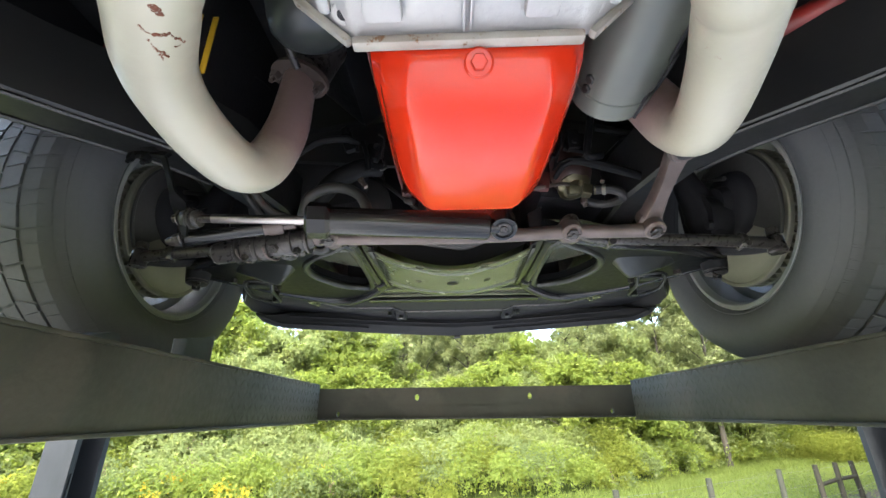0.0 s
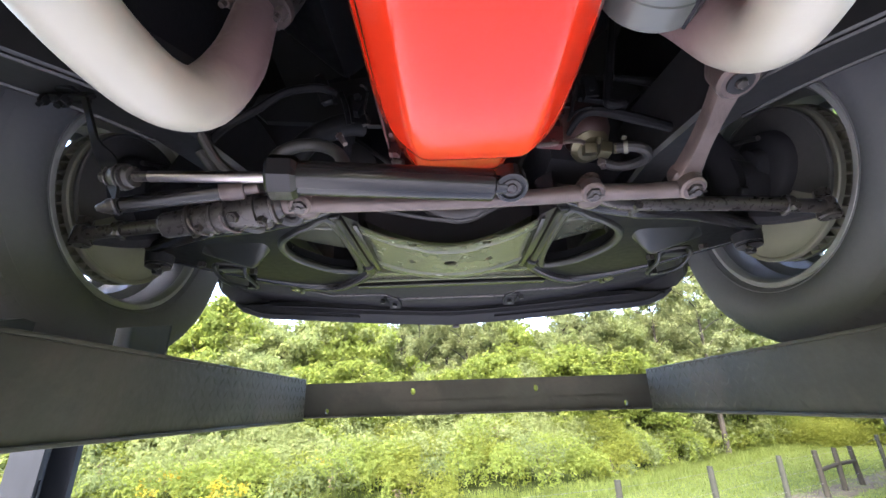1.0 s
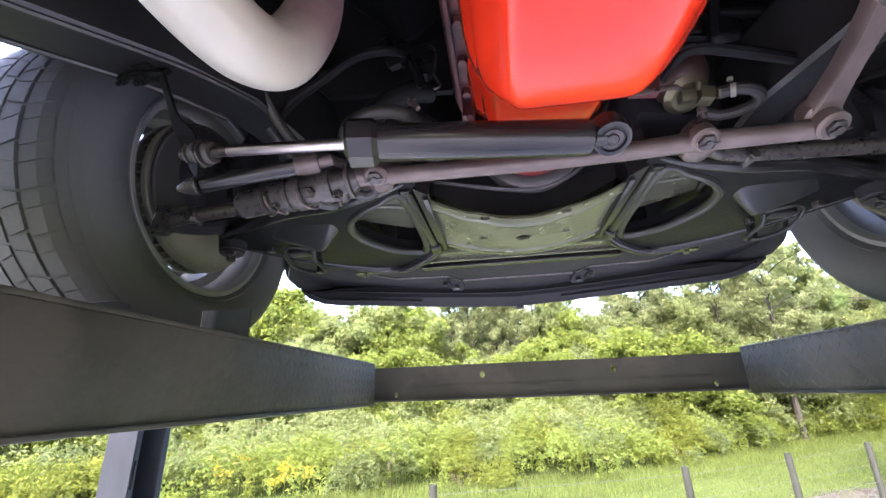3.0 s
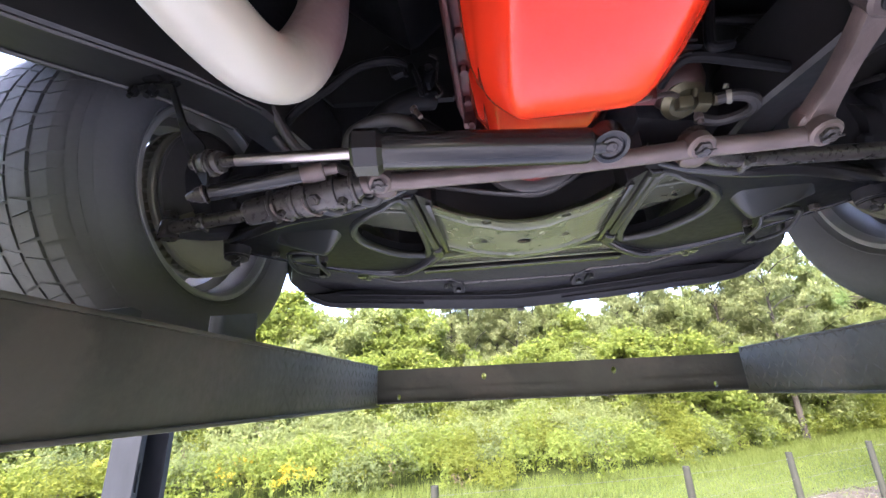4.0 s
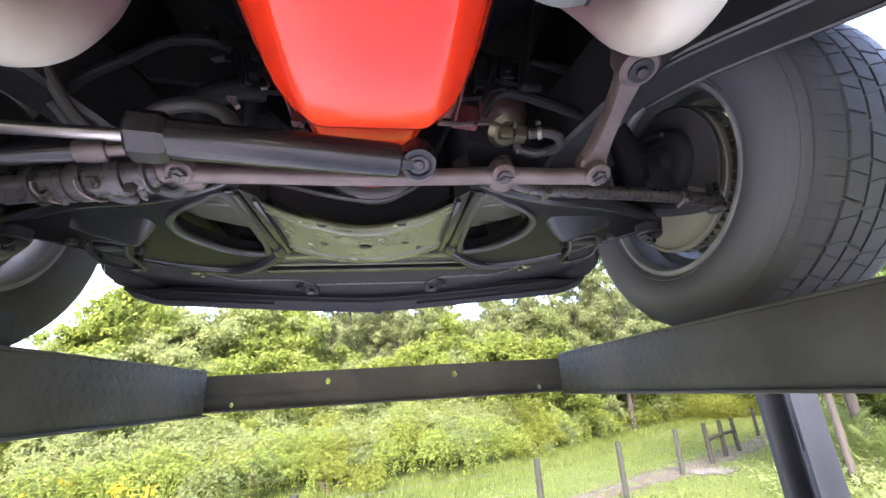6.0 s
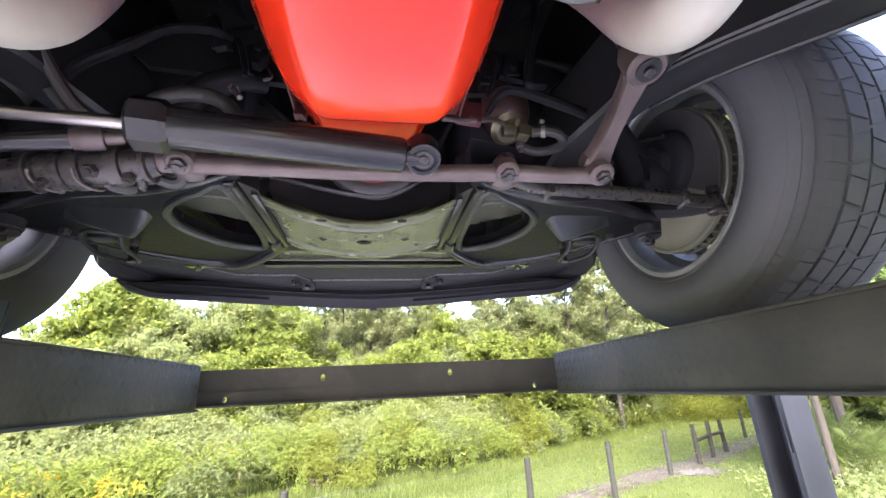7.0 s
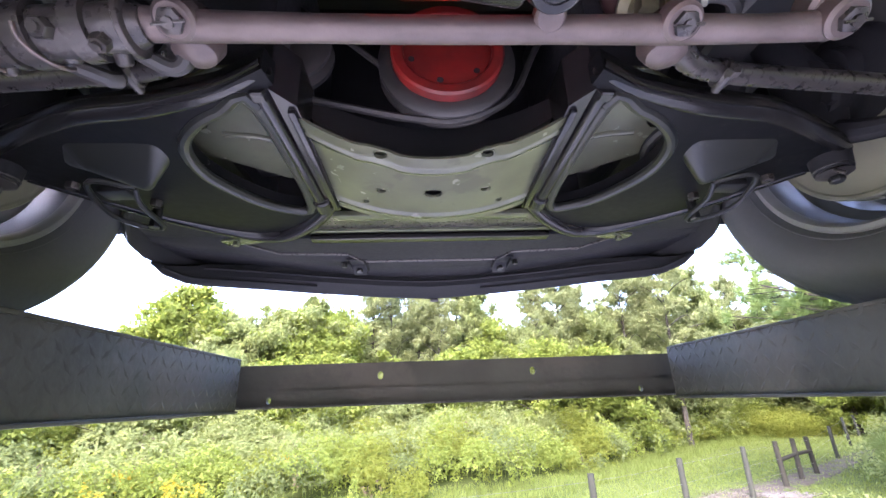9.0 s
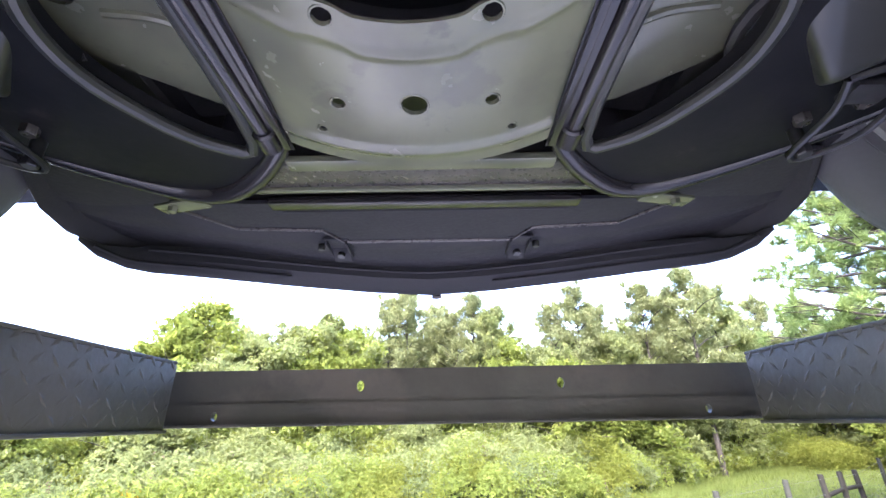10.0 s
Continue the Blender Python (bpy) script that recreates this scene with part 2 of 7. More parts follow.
BLOOM = leaf_material("goldenrod_bloom", (0.28, 0.21, 0.018), (0.36, 0.27, 0.025), (0.28, 0.21, 0.018))
NEEDLE = leaf_material("pine_needle", (0.08, 0.12, 0.036), (0.13, 0.17, 0.06), (0.22, 0.29, 0.08))
BLADE = leaf_material("grass_blade", (0.0727, 0.096, 0.0216), (0.102, 0.122, 0.0324), (0.165, 0.2, 0.0432), rough=0.8)
PALM = leaf_material("palmetto_leaf", (0.06, 0.082, 0.024), (0.1, 0.115, 0.036), (0.16, 0.2, 0.05), rough=0.45)
LIMESTONE = material("pale_limestone", (0.062, 0.058, 0.05), 0.9, second=(0.035, 0.032, 0.026), scale=6, fine=50, bump=0.5, island=0.25, spec=0.02)


# ---- mesh helpers ----
def finish(bm, name, mat, smooth=True, angle=35):
    bmesh.ops.recalc_face_normals(bm, faces=bm.faces)
    me = bpy.data.meshes.new(name)
    bm.to_mesh(me)
    bm.free()
    me.materials.append(mat)
    if smooth:
        me.shade_smooth()
        me.set_sharp_from_angle(angle=radians(angle))
    return me


def thing(name, at, label, category, group="", kind=""):
    ob = new(name)
    ob.location = at
    return tagged(ob, label, category, group, kind)


def hang(ob, parent):
    ob.parent = parent
    at = Vector((0, 0, 0)) if parent.parent else Vector(parent.location)
    ob.matrix_parent_inverse = Matrix.Translation(-at)
    return ob


def part(name, bm, mat, parent, label="", smooth=True, angle=35, kind=""):
    ob = new(name, finish(bm, name, mat, smooth, angle))
    hang(ob, parent)
    return tagged(ob, label, kind=kind)


def box(bm, c, size, bevel=0.0, m=None):
    """A box round c, its edges rounded by bevel, turned by m."""
    r = bmesh.ops.create_cube(bm, size=1.0)
    vs = r["verts"]
    bmesh.ops.scale(bm, vec=size, verts=vs)
    if bevel:
        es = list({e for v in vs for e in v.link_edges})
        out = bmesh.ops.bevel(bm, geom=es, offset=bevel, segments=2, affect="EDGES", profile=0.6)
        vs = list({v for f in out["faces"] for v in f.verts} | {v for v in vs if v.is_valid})
    if m is not None:
        bmesh.ops.transform(bm, matrix=m.to_3x3().to_4x4(), verts=vs)
    bmesh.ops.translate(bm, vec=c, verts=vs)
    return bm


def axes(d):
    """Two directions square to d."""
    d = Vector(d).normalized()
    u = d.cross(Vector((0, 0, 1)) if abs(d.z) < 0.9 else Vector((0, 1, 0))).normalized()
    return u, d.cross(u)


def ring(bm, c, u, v, r, n, turn=0.0):
    return [bm.verts.new(Vector(c) + r * (math.cos(a) * u + math.sin(a) * v)) for a in (turn + 2 * math.pi * k / n for k in range(n))]


def bridge(bm, a, b):
    n = len(a)
    for k in range(n):
        bm.faces.new((a[k], a[(k + 1) % n], b[(k + 1) % n], b[k]))


def rod(bm, p0, p1, r0, r1=None, n=14, chamfer=0.0):
    """A round bar from p0 to p1."""
    p0, p1 = Vector(p0), Vector(p1)
    r1 = r0 if r1 is None else r1
    u, v = axes(p1 - p0)
    d = (p1 - p0).normalized()
    steps = [(p0, r0), (p1, r1)]
    if chamfer:
        steps = [(p0, r0 - chamfer), (p0 + d * chamfer, r0), (p1 - d * chamfer, r1), (p1, r1 - chamfer)]
    rings = [ring(bm, c, u, v, r, n) for c, r in steps]
    for a, b in zip(rings, rings[1:]):
        bridge(bm, a, b)
    bm.faces.new(rings[0])
    bm.faces.new(rings[-1])
    return bm


def spin(bm, c, d, profile, n=40, closed=False):
    """A turned shape: profile of (along d, radius) about the axis through c."""
    c, d = Vector(c), Vector(d).normalized()
    u, v = axes(d)
    rings = [ring(bm, c + d * a, u, v, max(r, 1e-4), n) for a, r in profile]
    for a, b in zip(rings, rings[1:]):
        bridge(bm, a, b)
    if closed:
        bridge(bm, rings[-1], rings[0])
    else:
        if profile[0][1] > 1e-3:
            bm.faces.new(rings[0])
        if profile[-1][1] > 1e-3:
            bm.faces.new(rings[-1])
    return bm


def smooth_line(pts, per=6):
    pts = [Vector(p) for p in pts]
    out = []
    for i in range(len(pts) - 1):
        p0, p1, p2, p3 = pts[max(i - 1, 0)], pts[i], pts[i + 1], pts[min(i + 2, len(pts) - 1)]
        for k in range(per):
            s = k / per
            out.append(0.5 * (2 * p1 + (p2 - p0) * s + (2 * p0 - 5 * p1 + 4 * p2 - p3) * s * s + (3 * p1 - p0 - 3 * p2 + p3) * s ** 3))
    return out + [pts[-1]]


def tube(bm, pts, r, n=12, per=6, radii=None, loop=False):
    """A bent tube along pts."""
    line = smooth_line(pts, per) if per > 1 else [Vector(p) for p in pts]
    d = (line[1] - line[0]).normalized()
    u, _ = axes(d)
    rings = []
    for i, p in enumerate(line):
        t = (line[min(i + 1, len(line) - 1)] - line[max(i - 1, 0)]).normalized()
        u = (u - t * u.dot(t)).normalized()
        k = i / (len(line) - 1)
        rr = r if radii is None else float(np.interp(k, np.linspace(0, 1, len(radii)), radii))
        rings.append(ring(bm, p, u, t.cross(u), rr, n))
    for a, b in zip(rings, rings[1:]):
        bridge(bm, a, b)
    bm.faces.new(rings[0])
    bm.faces.new(rings[-1])
    return bm


def slab(bm, outline, z0, z1, holes=()):
    """A flat piece from an outline (x, y) between two heights; z0, z1 numbers or functions of x, y."""
    za = z0 if callable(z0) else (lambda x, y: z0)
    zb = z1 if callable(z1) else (lambda x, y: z1)
    loops = [outline, *holes]
    lows, highs, es = [], [], []
    for pts in loops:
        lo = [bm.verts.new((x, y, za(x, y))) for x, y in pts]
        hi = [bm.verts.new((x, y, zb(x, y))) for x, y in pts]
        bridge(bm, lo, hi)
        lows.append(lo), highs.append(hi)
    for sets in (lows, highs):
        if len(sets) == 1:
            bm.faces.new(sets[0])
        else:
            ed = [bm.edges.get((p[k], p[(k + 1) % len(p)])) for p in sets for k in range(len(p))]
            bmesh.ops.triangle_fill(bm, use_beauty=True, use_dissolve=False, edges=ed)
    return bm


def strap(bm, pts, widths, across, thick=0.004, per=5):
    """A flat bent band along pts, its width along `across`."""
    line = smooth_line(pts, per)
    across = Vector(across).normalized()
    rings = []
    for i, p in enumerate(line):
        f = i / (len(line) - 1) * (len(widths) - 1)
        k = min(int(f), len(widths) - 2)
        w = (widths[k] + (widths[k + 1] - widths[k]) * (f - k)) / 2
        d = (Vector(line[min(i + 1, len(line) - 1)]) - Vector(line[max(i - 1, 0)])).normalized()
        side = (across - d * across.dot(d)).normalized()
        up = d.cross(side) * thick / 2
        rings.append([bm.verts.new(Vector(p) + side * a + up * b) for a, b in ((-w, -0.5), (-w * 0.85, -1), (w * 0.85, -1), (w, -0.5), (w, 1), (-w, 1))])
    for a, b in zip(rings, rings[1:]):
        bridge(bm, a, b)
    bm.faces.new(rings[0]), bm.faces.new(rings[-1])


def hexnut(bm, c, d, r, h):
    c, d = Vector(c), Vector(d).normalized()
    u, v = axes(d)
    rings = [ring(bm, c + d * a, u, v, rr, 6) for a, rr in ((0, r), (h * 0.85, r), (h, r * 0.85))]
    for a, b in zip(rings, rings[1:]):
        bridge(bm, a, b)
    bm.faces.new(rings[0])
    bm.faces.new(rings[-1])
    return bm


def B():
    return bmesh.new()


def arc(cx, cy, r, a0, a1, n=10):
    return [(cx + r * math.cos(radians(a0 + (a1 - a0) * k / n)), cy + r * math.sin(radians(a0 + (a1 - a0) * k / n))) for k in range(n + 1)]


def round_poly(pts, per=5):
    """A closed outline rounded through pts."""
    n = len(pts)
    line = []
    for i in range(n):
        p0, p1, p2, p3 = (Vector((*pts[(i + k) % n], 0)) for k in (-1, 0, 1, 2))
        for k in range(per):
            s = k / per
            q = 0.5 * (2 * p1 + (p2 - p0) * s + (2 * p0 - 5 * p1 + 4 * p2 - p3) * s * s + (3 * p1 - p0 - 3 * p2 + p3) * s ** 3)
            line.append((q.x, q.y))
    return line


# ---- ground ----
def ground_height(x, y):
    return 0.04 * noise.noise(Vector((x * 0.25, y * 0.25, 0)))


TRACK = [(1.5, 7.15), (3.2, 8.05), (4.7, 8.8), (5.9, 9.4), (7.5, 10.2), (9.0, 11.1), (10.4, 12.05), (12.3, 13.3), (16.0, 15.4)]


def make_ground():
    bm = B()
    xs = np.concatenate([[-900, -200, -60], np.linspace(-30, 34, 65), [70, 200, 900]])
    ys = np.concatenate([[-900, -200, -50, -20], np.linspace(-12, 36, 49), [60, 200, 900]])
    grid = [[bm.verts.new((x, y, ground_height(x, y) if abs(x) < 40 and abs(y) < 40 else 0)) for x in xs] for y in ys]
    for a, b in zip(grid, grid[1:]):
        for k in range(len(xs) - 1):
            bm.faces.new((a[k], a[k + 1], b[k + 1], b[k]))
    ob = new("ground", finish(bm, "ground", GRASS_SOIL))
    tagged(ob, "bright green rough grass ground round the lift", "ground", kind="structure")
    # gravel track beside the fence
    line = TRACK
    wide = [0.25, 0.4, 0.55, 0.6, 0.66, 0.6, 0.55, 0.5, 0.45]
    bm = B()
    last = None
    for i in range(len(line) - 1):
        for k in range(8):
            s = k / 8
            p = Vector(line[i]).lerp(Vector(line[i + 1]), s)
            w = wide[i] * (1 - s) + wide[i + 1] * s
            d = (Vector(line[i + 1]) - Vector(line[i])).normalized()
            nrm = Vector((-d.y, d.x))
            row = []
            for j in range(5):
                o = (j / 4 - 0.5) * 2 * w * (0.8 + 0.25 * noise.noise(Vector((p.x, p.y, j))))
                q = p + nrm * o
                row.append(bm.verts.new((q.x, q.y, ground_height(q.x, q.y) + (0.012 if 0 < j < 4 else -0.02))))
            if last:
                for j in range(4):
                    bm.faces.new((last[j], last[j + 1], row[j + 1], row[j]))
            last = row
    ob = new("gravel_track", finish(bm, "gravel_track", GRAVEL))
    tagged(ob, "worn brown gravel track through the grass", "track", kind="structure")


make_ground()


# ---- four-post lift ----
lift = thing("car_lift", (0.06, -0.8, 0), "grey steel four-post drive-on lift, raised", "car lift")


def runway(xi, s):
    """One drive-on runway: inner face at xi, spreading to the side s."""
    y0, y1, z0, z1, t, w = -3.2, 1.505, 1.893, 2.003, 0.006, 0.48
    bm = B()
    xc = xi + s * w / 2
    box(bm, (xc, (y0 + y1) / 2, z1 - t / 2), (w, y1 - y0, t), 0.002)
    box(bm, (xi + s * t / 2, (y0 + y1) / 2, (z0 + z1 - t) / 2), (t, y1 - y0, z1 - z0 - t), 0.002)
    box(bm, (xi + s * (w - t / 2), (y0 + y1) / 2, (z0 + z1 - t) / 2), (t, y1 - y0, z1 - z0 - t), 0.002)
    box(bm, (xi + s * 0.02, (y0 + y1) / 2, z0 + 0.001), (0.052, y1 - y0, 0.005), 0.0015)
    box(bm, (xi + s * (w - 0.03), (y0 + y1) / 2, z0 + 0.001), (0.05, y1 - y0, 0.005), 0.0015)
    box(bm, (xc, y1 - 0.004, (z0 + z1) / 2 - t / 2), (w - 2 * t, 0.006, z1 - z0 - t - 0.004), 0.001)
    for k in range(6):
        box(bm, (xc, y0 + 0.4 + k * 0.72, (z0 + z1) / 2), (w - 2 * t, 0.05, z1 - z0 - 2 * t), 0.002)
    ob = part("runway", bm, LIFT, lift, "grey painted steel runway with a tread pattern", angle=30)
    # raised tread pattern
    vs, fs = [], []

    def lozenge(c, u, v, n, f=1.0):
        k = len(vs)
        c, u, v, n = Vector(c), Vector(u), Vector(v), Vector(n)
        a, b, h = 0.0115, 0.0034, 0.0009 * f
        vs.extend([c - u * a, c - v * b, c + u * a, c + v * b, c - u * a * 0.5 + n * h, c - v * b * 0.35 + n * h, c + u * a * 0.5 + n * h, c + v * b * 0.35 + n * h])
        fs.extend([(k, k + 1, k + 5, k + 4), (k + 1, k + 2, k + 6, k + 5), (k + 2, k + 3, k + 7, k + 6), (k + 3, k, k + 4, k + 7), (k + 4, k + 5, k + 6, k + 7)])

    q = 0.7071
    for i in range(22):
        for j in range(5):
            y, z = 1.492 - i * 0.0245, z0 + 0.016 + j * 0.0215
            u = (0, q, q) if (i + j) % 2 else (0, q, -q)
            v = (0, -u[2], u[1])
            lozenge((xi, y + (0.006 if j % 2 else 0), z), u, v, (-s, 0, 0), 1 - i / 22)
    for i in range(60):
        for j in range(19):
            y, x = 1.492 - i * 0.0245, xi + s * (0.018 + j * 0.0245)
            u = (q, q, 0) if (i + j) % 2 else (q, -q, 0)
            lozenge((x, y, z1), u, (-u[1], u[0], 0), (0, 0, 1))
    me = bpy.data.meshes.new("tread_pattern")
    me.from_pydata([tuple(v) for v in vs], [], fs)
    me.materials.append(LIFT)
    tr = hang(new("tread_pattern", me), ob)
    tagged(tr, "raised lozenge tread pattern", kind="stuff")


runway(-0.421, -1)
runway(0.536, 1)


def crossbar():
    turn = Matrix(((1, 0, 0, 0), (0, 0, 1, 0), (0, 1, 0, 0), (0, 0, 0, 1)))

    def hole(x, z, r):
        return [(x + r * math.cos(a), z + 1.35 * r * math.sin(a)) for a in (2 * math.pi * k / 12 for k in range(12))]

    bm = B()
    slab(bm, [(-0.9, 1.902), (1.0, 1.902), (1.0, 1.994), (-0.9, 1.994)], 1.572, 1.577,
         [hole(-0.124, 1.964, 0.007), hole(0.238, 1.964, 0.007), hole(-0.375, 1.916, 0.0055), hole(0.49, 1.916, 0.0055)])
    bmesh.ops.transform(bm, matrix=turn, verts=bm.verts)
    box(bm, (0.05, 1.592, 1.992), (1.9, 0.03, 0.004), 0.001)
    ob = part("front_crossbar", bm, LIFT, lift, "grey steel angle bar with bolt holes", angle=30)
    bm = B()
    slab(bm, [(-0.47, 1.900), (0.58, 1.900), (0.58, 1.9365), (-0.47, 1.9365)], 1.5655, 1.5715,
         [hole(-0.375, 1.916, 0.0055), hole(0.49, 1.916, 0.0055)])
    bmesh.ops.transform(bm, matrix=turn, verts=bm.verts)
    box(bm, (0.055, 1.553, 1.9005), (1.05, 0.02, 0.004), 0.001)
    part("lower_strip", bm, LIFT, ob)


crossbar()


def column(xi, s, y0=1.80, y1=1.958):
    """An upright of folded plate, open towards the runways."""
    w, t, h = 0.118, 0.007, 2.15
    prof = [(0, y0), (w, y0), (w, y1), (0, y1), (0, y1 - 0.024), (t, y1 - 0.024), (t, y1 - t), (w - t, y1 - t), (w - t, y0 + t), (0, y0 + t)]
    bm = B()
    slab(bm, [(xi + s * x, y) for x, y in prof], 0.012, h)
    col = part("column", bm, POST_PAINT, lift, "blue-grey folded steel lift column", angle=30)
    bm = B()
    box(bm, (xi + s * w / 2, (y0 + y1) / 2, 0.006), (0.3, 0.32, 0.012), 0.003)
    part("foot_plate", bm, POST_PAINT, col)
    bm = B()
    z = 0.012
    while z < h:
        top = min(z + 0.15, h)
        box(bm, (xi + s * t / 2, y0 + 0.0125, (z + top) / 2), (t, 0.011, top - z), 0.001)
        z += 0.245
    box(bm, (xi + s * t / 2, y0 + 0.0215, h / 2 + 0.006), (t, 0.007, h - 0.012), 0.001)
    part("slotted_lip", bm, POST_PAINT, col)
    bm = B()
    for k in range(17):
        for d in (-0.018, 0.018):
            box(bm, (xi + s * (w - t - 0.012), (y0 + y1) / 2 + d, 0.25 + k * 0.11), (0.006, 0.006, 0.11), 0.001)
        box(bm, (xi + s * (w - t - 0.012), (y0 + y1) / 2, 0.25 + k * 0.11), (0.006, 0.04, 0.05), 0.001)
    part("lock_ladder", bm, IRON_DARK, col, "dark steel lock ladder", kind="stuff")


column(-1.402, -1)
column(1.554, 1)
column(-1.402, -1, -3.1, -2.942)
column(1.554, 1, -3.1, -2.942)
bm = B()
box(bm, (0.077, -2.9, 1.82), (2.92, 0.09, 0.11), 0.006)
part("rear_crossbeam", bm, LIFT, lift, "grey steel crossbeam")

# wheel stop plate, chock and a loose plate on one runway
stop = thing("wheel_stop", (-0.5, 0.95, 2.003), "blue-grey steel wheel stop block on the runway", "wheel stop")
bm = B()
bend = arc(-0.481, 0.876, 0.018, -75, 0, 8) + [(-0.463, 0.953)]
back = [(x - 0.005, y + (0.005 if x < -0.47 else 0)) for x, y in reversed(bend)]
slab(bm, bend + back, 2.0085, lambda x, y: 2.036 + 0.022 * (y - 0.85) / 0.1)
box(bm, (-0.4655, 0.9515, 2.033), (0.007, 0.004, 0.05), 0.001)
part("block", bm, STOP_PAINT, stop, angle=25)
bm = B()
box(bm, (-0.49, 0.945, 2.0065), (0.07, 0.2, 0.004), 0.001)
part("base_plate", bm, LIFT, stop)
chock = thing("wheel_chock", (-0.5, 0.72, 2.003), "grey folded steel wheel chock behind the tyre", "wheel chock")
bm = B()
outline = [(0.66, 2.0055), (0.735, 2.0055), (0.735, 2.022), (0.72, 2.024)]
a = [bm.verts.new((-0.47, y, z)) for y, z in outline]
b = [bm.verts.new((-0.6, y, z)) for y, z in outline]
bridge(bm, a, b), bm.faces.new(a), bm.faces.new(b)
part("wedge", bm, STOP_PAINT, chock, smooth=False)


# ---- the car ----
car = thing("car", (0, 0.2, 2.003), "red sports car with a black chassis, parked on a lift", "car")
WY, WZ = 1.073, 2.338


def wheel(s, wy):
    X = 0.671

    def at(a, r, ang):
        return (s * (X + a), wy + r * math.cos(ang), WZ + r * math.sin(ang))

    c, d = (s * X, wy, WZ), (s, 0, 0)
    bm = B()
    spin(bm, c, d, [(0.002, 0.218), (-0.006, 0.2165), (-0.0115, 0.212), (-0.0115, 0.206), (-0.006, 0.201), (0.004, 0.199), (0.02, 0.1965), (0.055, 0.194), (0.07, 0.178), (0.15, 0.174), (0.185, 0.19),
                    (0.205, 0.194), (0.208, 0.206), (0.2, 0.209), (0.19, 0.2), (0.16, 0.185), (0.075, 0.184), (0.06, 0.2), (0.012, 0.203)], 64, closed=True)
    rim = part("wheel", bm, RIM, car, "silver steel wheel with a black tyre")
    # lip ring over the rim; its brighter colour holds the ground's light
    bm = B()
    spin(bm, c, d, [(0.003, 0.2195), (-0.007, 0.2178), (-0.0128, 0.2128), (-0.0128, 0.2052), (-0.007, 0.2), (0.004, 0.1978), (0.004, 0.1995), (-0.004, 0.203), (-0.008, 0.207), (-0.004, 0.213), (0.003, 0.2175)], 72, closed=True)
    part("rim_lip", bm, RIM_LIP, rim, "silver rim lip brightened for ground light")
    bm = B()
    prof = [(0.01, 0.2), (-0.003, 0.21), (-0.018, 0.222), (-0.032, 0.245), (-0.037, 0.27), (-0.031, 0.294), (-0.017, 0.313), (0.0, 0.3245), (0.018, 0.3305),
            (0.102, 0.3335), (0.184, 0.331), (0.198, 0.326), (0.212, 0.316), (0.228, 0.296), (0.234, 0.27), (0.228, 0.245), (0.216, 0.22), (0.204, 0.208), (0.194, 0.2)]
    spin(bm, c, d, prof, 96, closed=True)
    tyre = part("tyre", bm, RUBBER, rim, "black road tyre with moulded sidewall rings", angle=50)
    bm = B()
    for a, r in ((-0.0195, 0.2235),):
        spin(bm, c, d, [(a, r - 0.002), (a - 0.0016, r), (a, r + 0.002), (a + 0.004, r)], 96, closed=True)
    part("sidewall_ring", bm, RUBBER, rim)
    # tread blocks: ribs of slanted lugs and shoulder lugs that run down the sidewall
    vs, fs = [], []

    def block(pts, h):
        k = len(vs)
        vs.extend(at(a, r, g) for a, r, g in pts)
        hs = h if isinstance(h, tuple) else (h,) * 4
        vs.extend(at(a + (0.1 - a) * 0.03, r + e, g) for (a, r, g), e in zip(pts, hs))
        fs.extend([(k, k + 1, k + 5, k + 4), (k + 1, k + 2, k + 6, k + 5), (k + 2, k + 3, k + 7, k + 6), (k + 3, k, k + 4, k + 7), (k + 4, k + 5, k + 6, k + 7)])

    n = 96
    da = 2 * math.pi / n
    shoulder = [(-0.024, 0.304), (-0.013, 0.3165), (0.0, 0.3245), (0.018, 0.3305), (0.045, 0.3322)]
    rise, cut, bow = (0.0, 0.0, 0.0011, 0.0019, 0.0022), (0.999, 0.965, 0.94, 0.93, 0.93), (0.0, 0.03, 0.1, 0.2, 0.32)
    for k in range(n):
        g = (k + 0.15 * math.sin(k * 2.1)) * da
        # shoulder lugs, parted by curved cuts that fade out down the sidewall
        for i in range(len(shoulder) - 1):
            (a0, r0), (a1, r1) = shoulder[i], shoulder[i + 1]
            for e in (0, 1):
                q0, q1 = (a0, a1) if not e else (0.204 - a0, 0.204 - a1)
                u0, u1 = g + bow[i] * da, g + bow[i + 1] * da
                w0, w1 = cut[i + (k % 2 and i < 2)], cut[i + 1]
                block([(q0, r0, u0), (q1, r1, u1), (q1, r1, u1 + da * w1), (q0, r0, u0 + da * w0)], (rise[i], rise[i + 1], rise[i + 1], rise[i]))
        # inner ribs of wedge blocks between the round grooves
        for i, (a0, a1) in enumerate(((0.0515, 0.083), (0.0895, 0.1145), (0.121, 0.1525))):
            o = g + i * da * 0.4
            lean = 0.34 * da * (1 if (k + i) % 2 else -1)
            block([(a0, 0.332, o - lean * 0.5), (a1, 0.3325, o + lean * 0.5), (a1, 0.3325, o + da * 0.94 - lean * 0.5), (a0, 0.332, o + da * 0.94 + lean * 0.5)], 0.0036)
    me = bpy.data.meshes.new("tread")
    me.from_pydata(vs, [], fs)
    me.materials.append(RUBBER)
    tagged(hang(new("tread", me), rim), "rubber tread blocks", kind="stuff")
    # wheel face with slots
    bm = B()
    spin(bm, c, d, [(0.12, 0.118), (0.118, 0.06), (0.124, 0.058), (0.128, 0.118)], 48, closed=True)
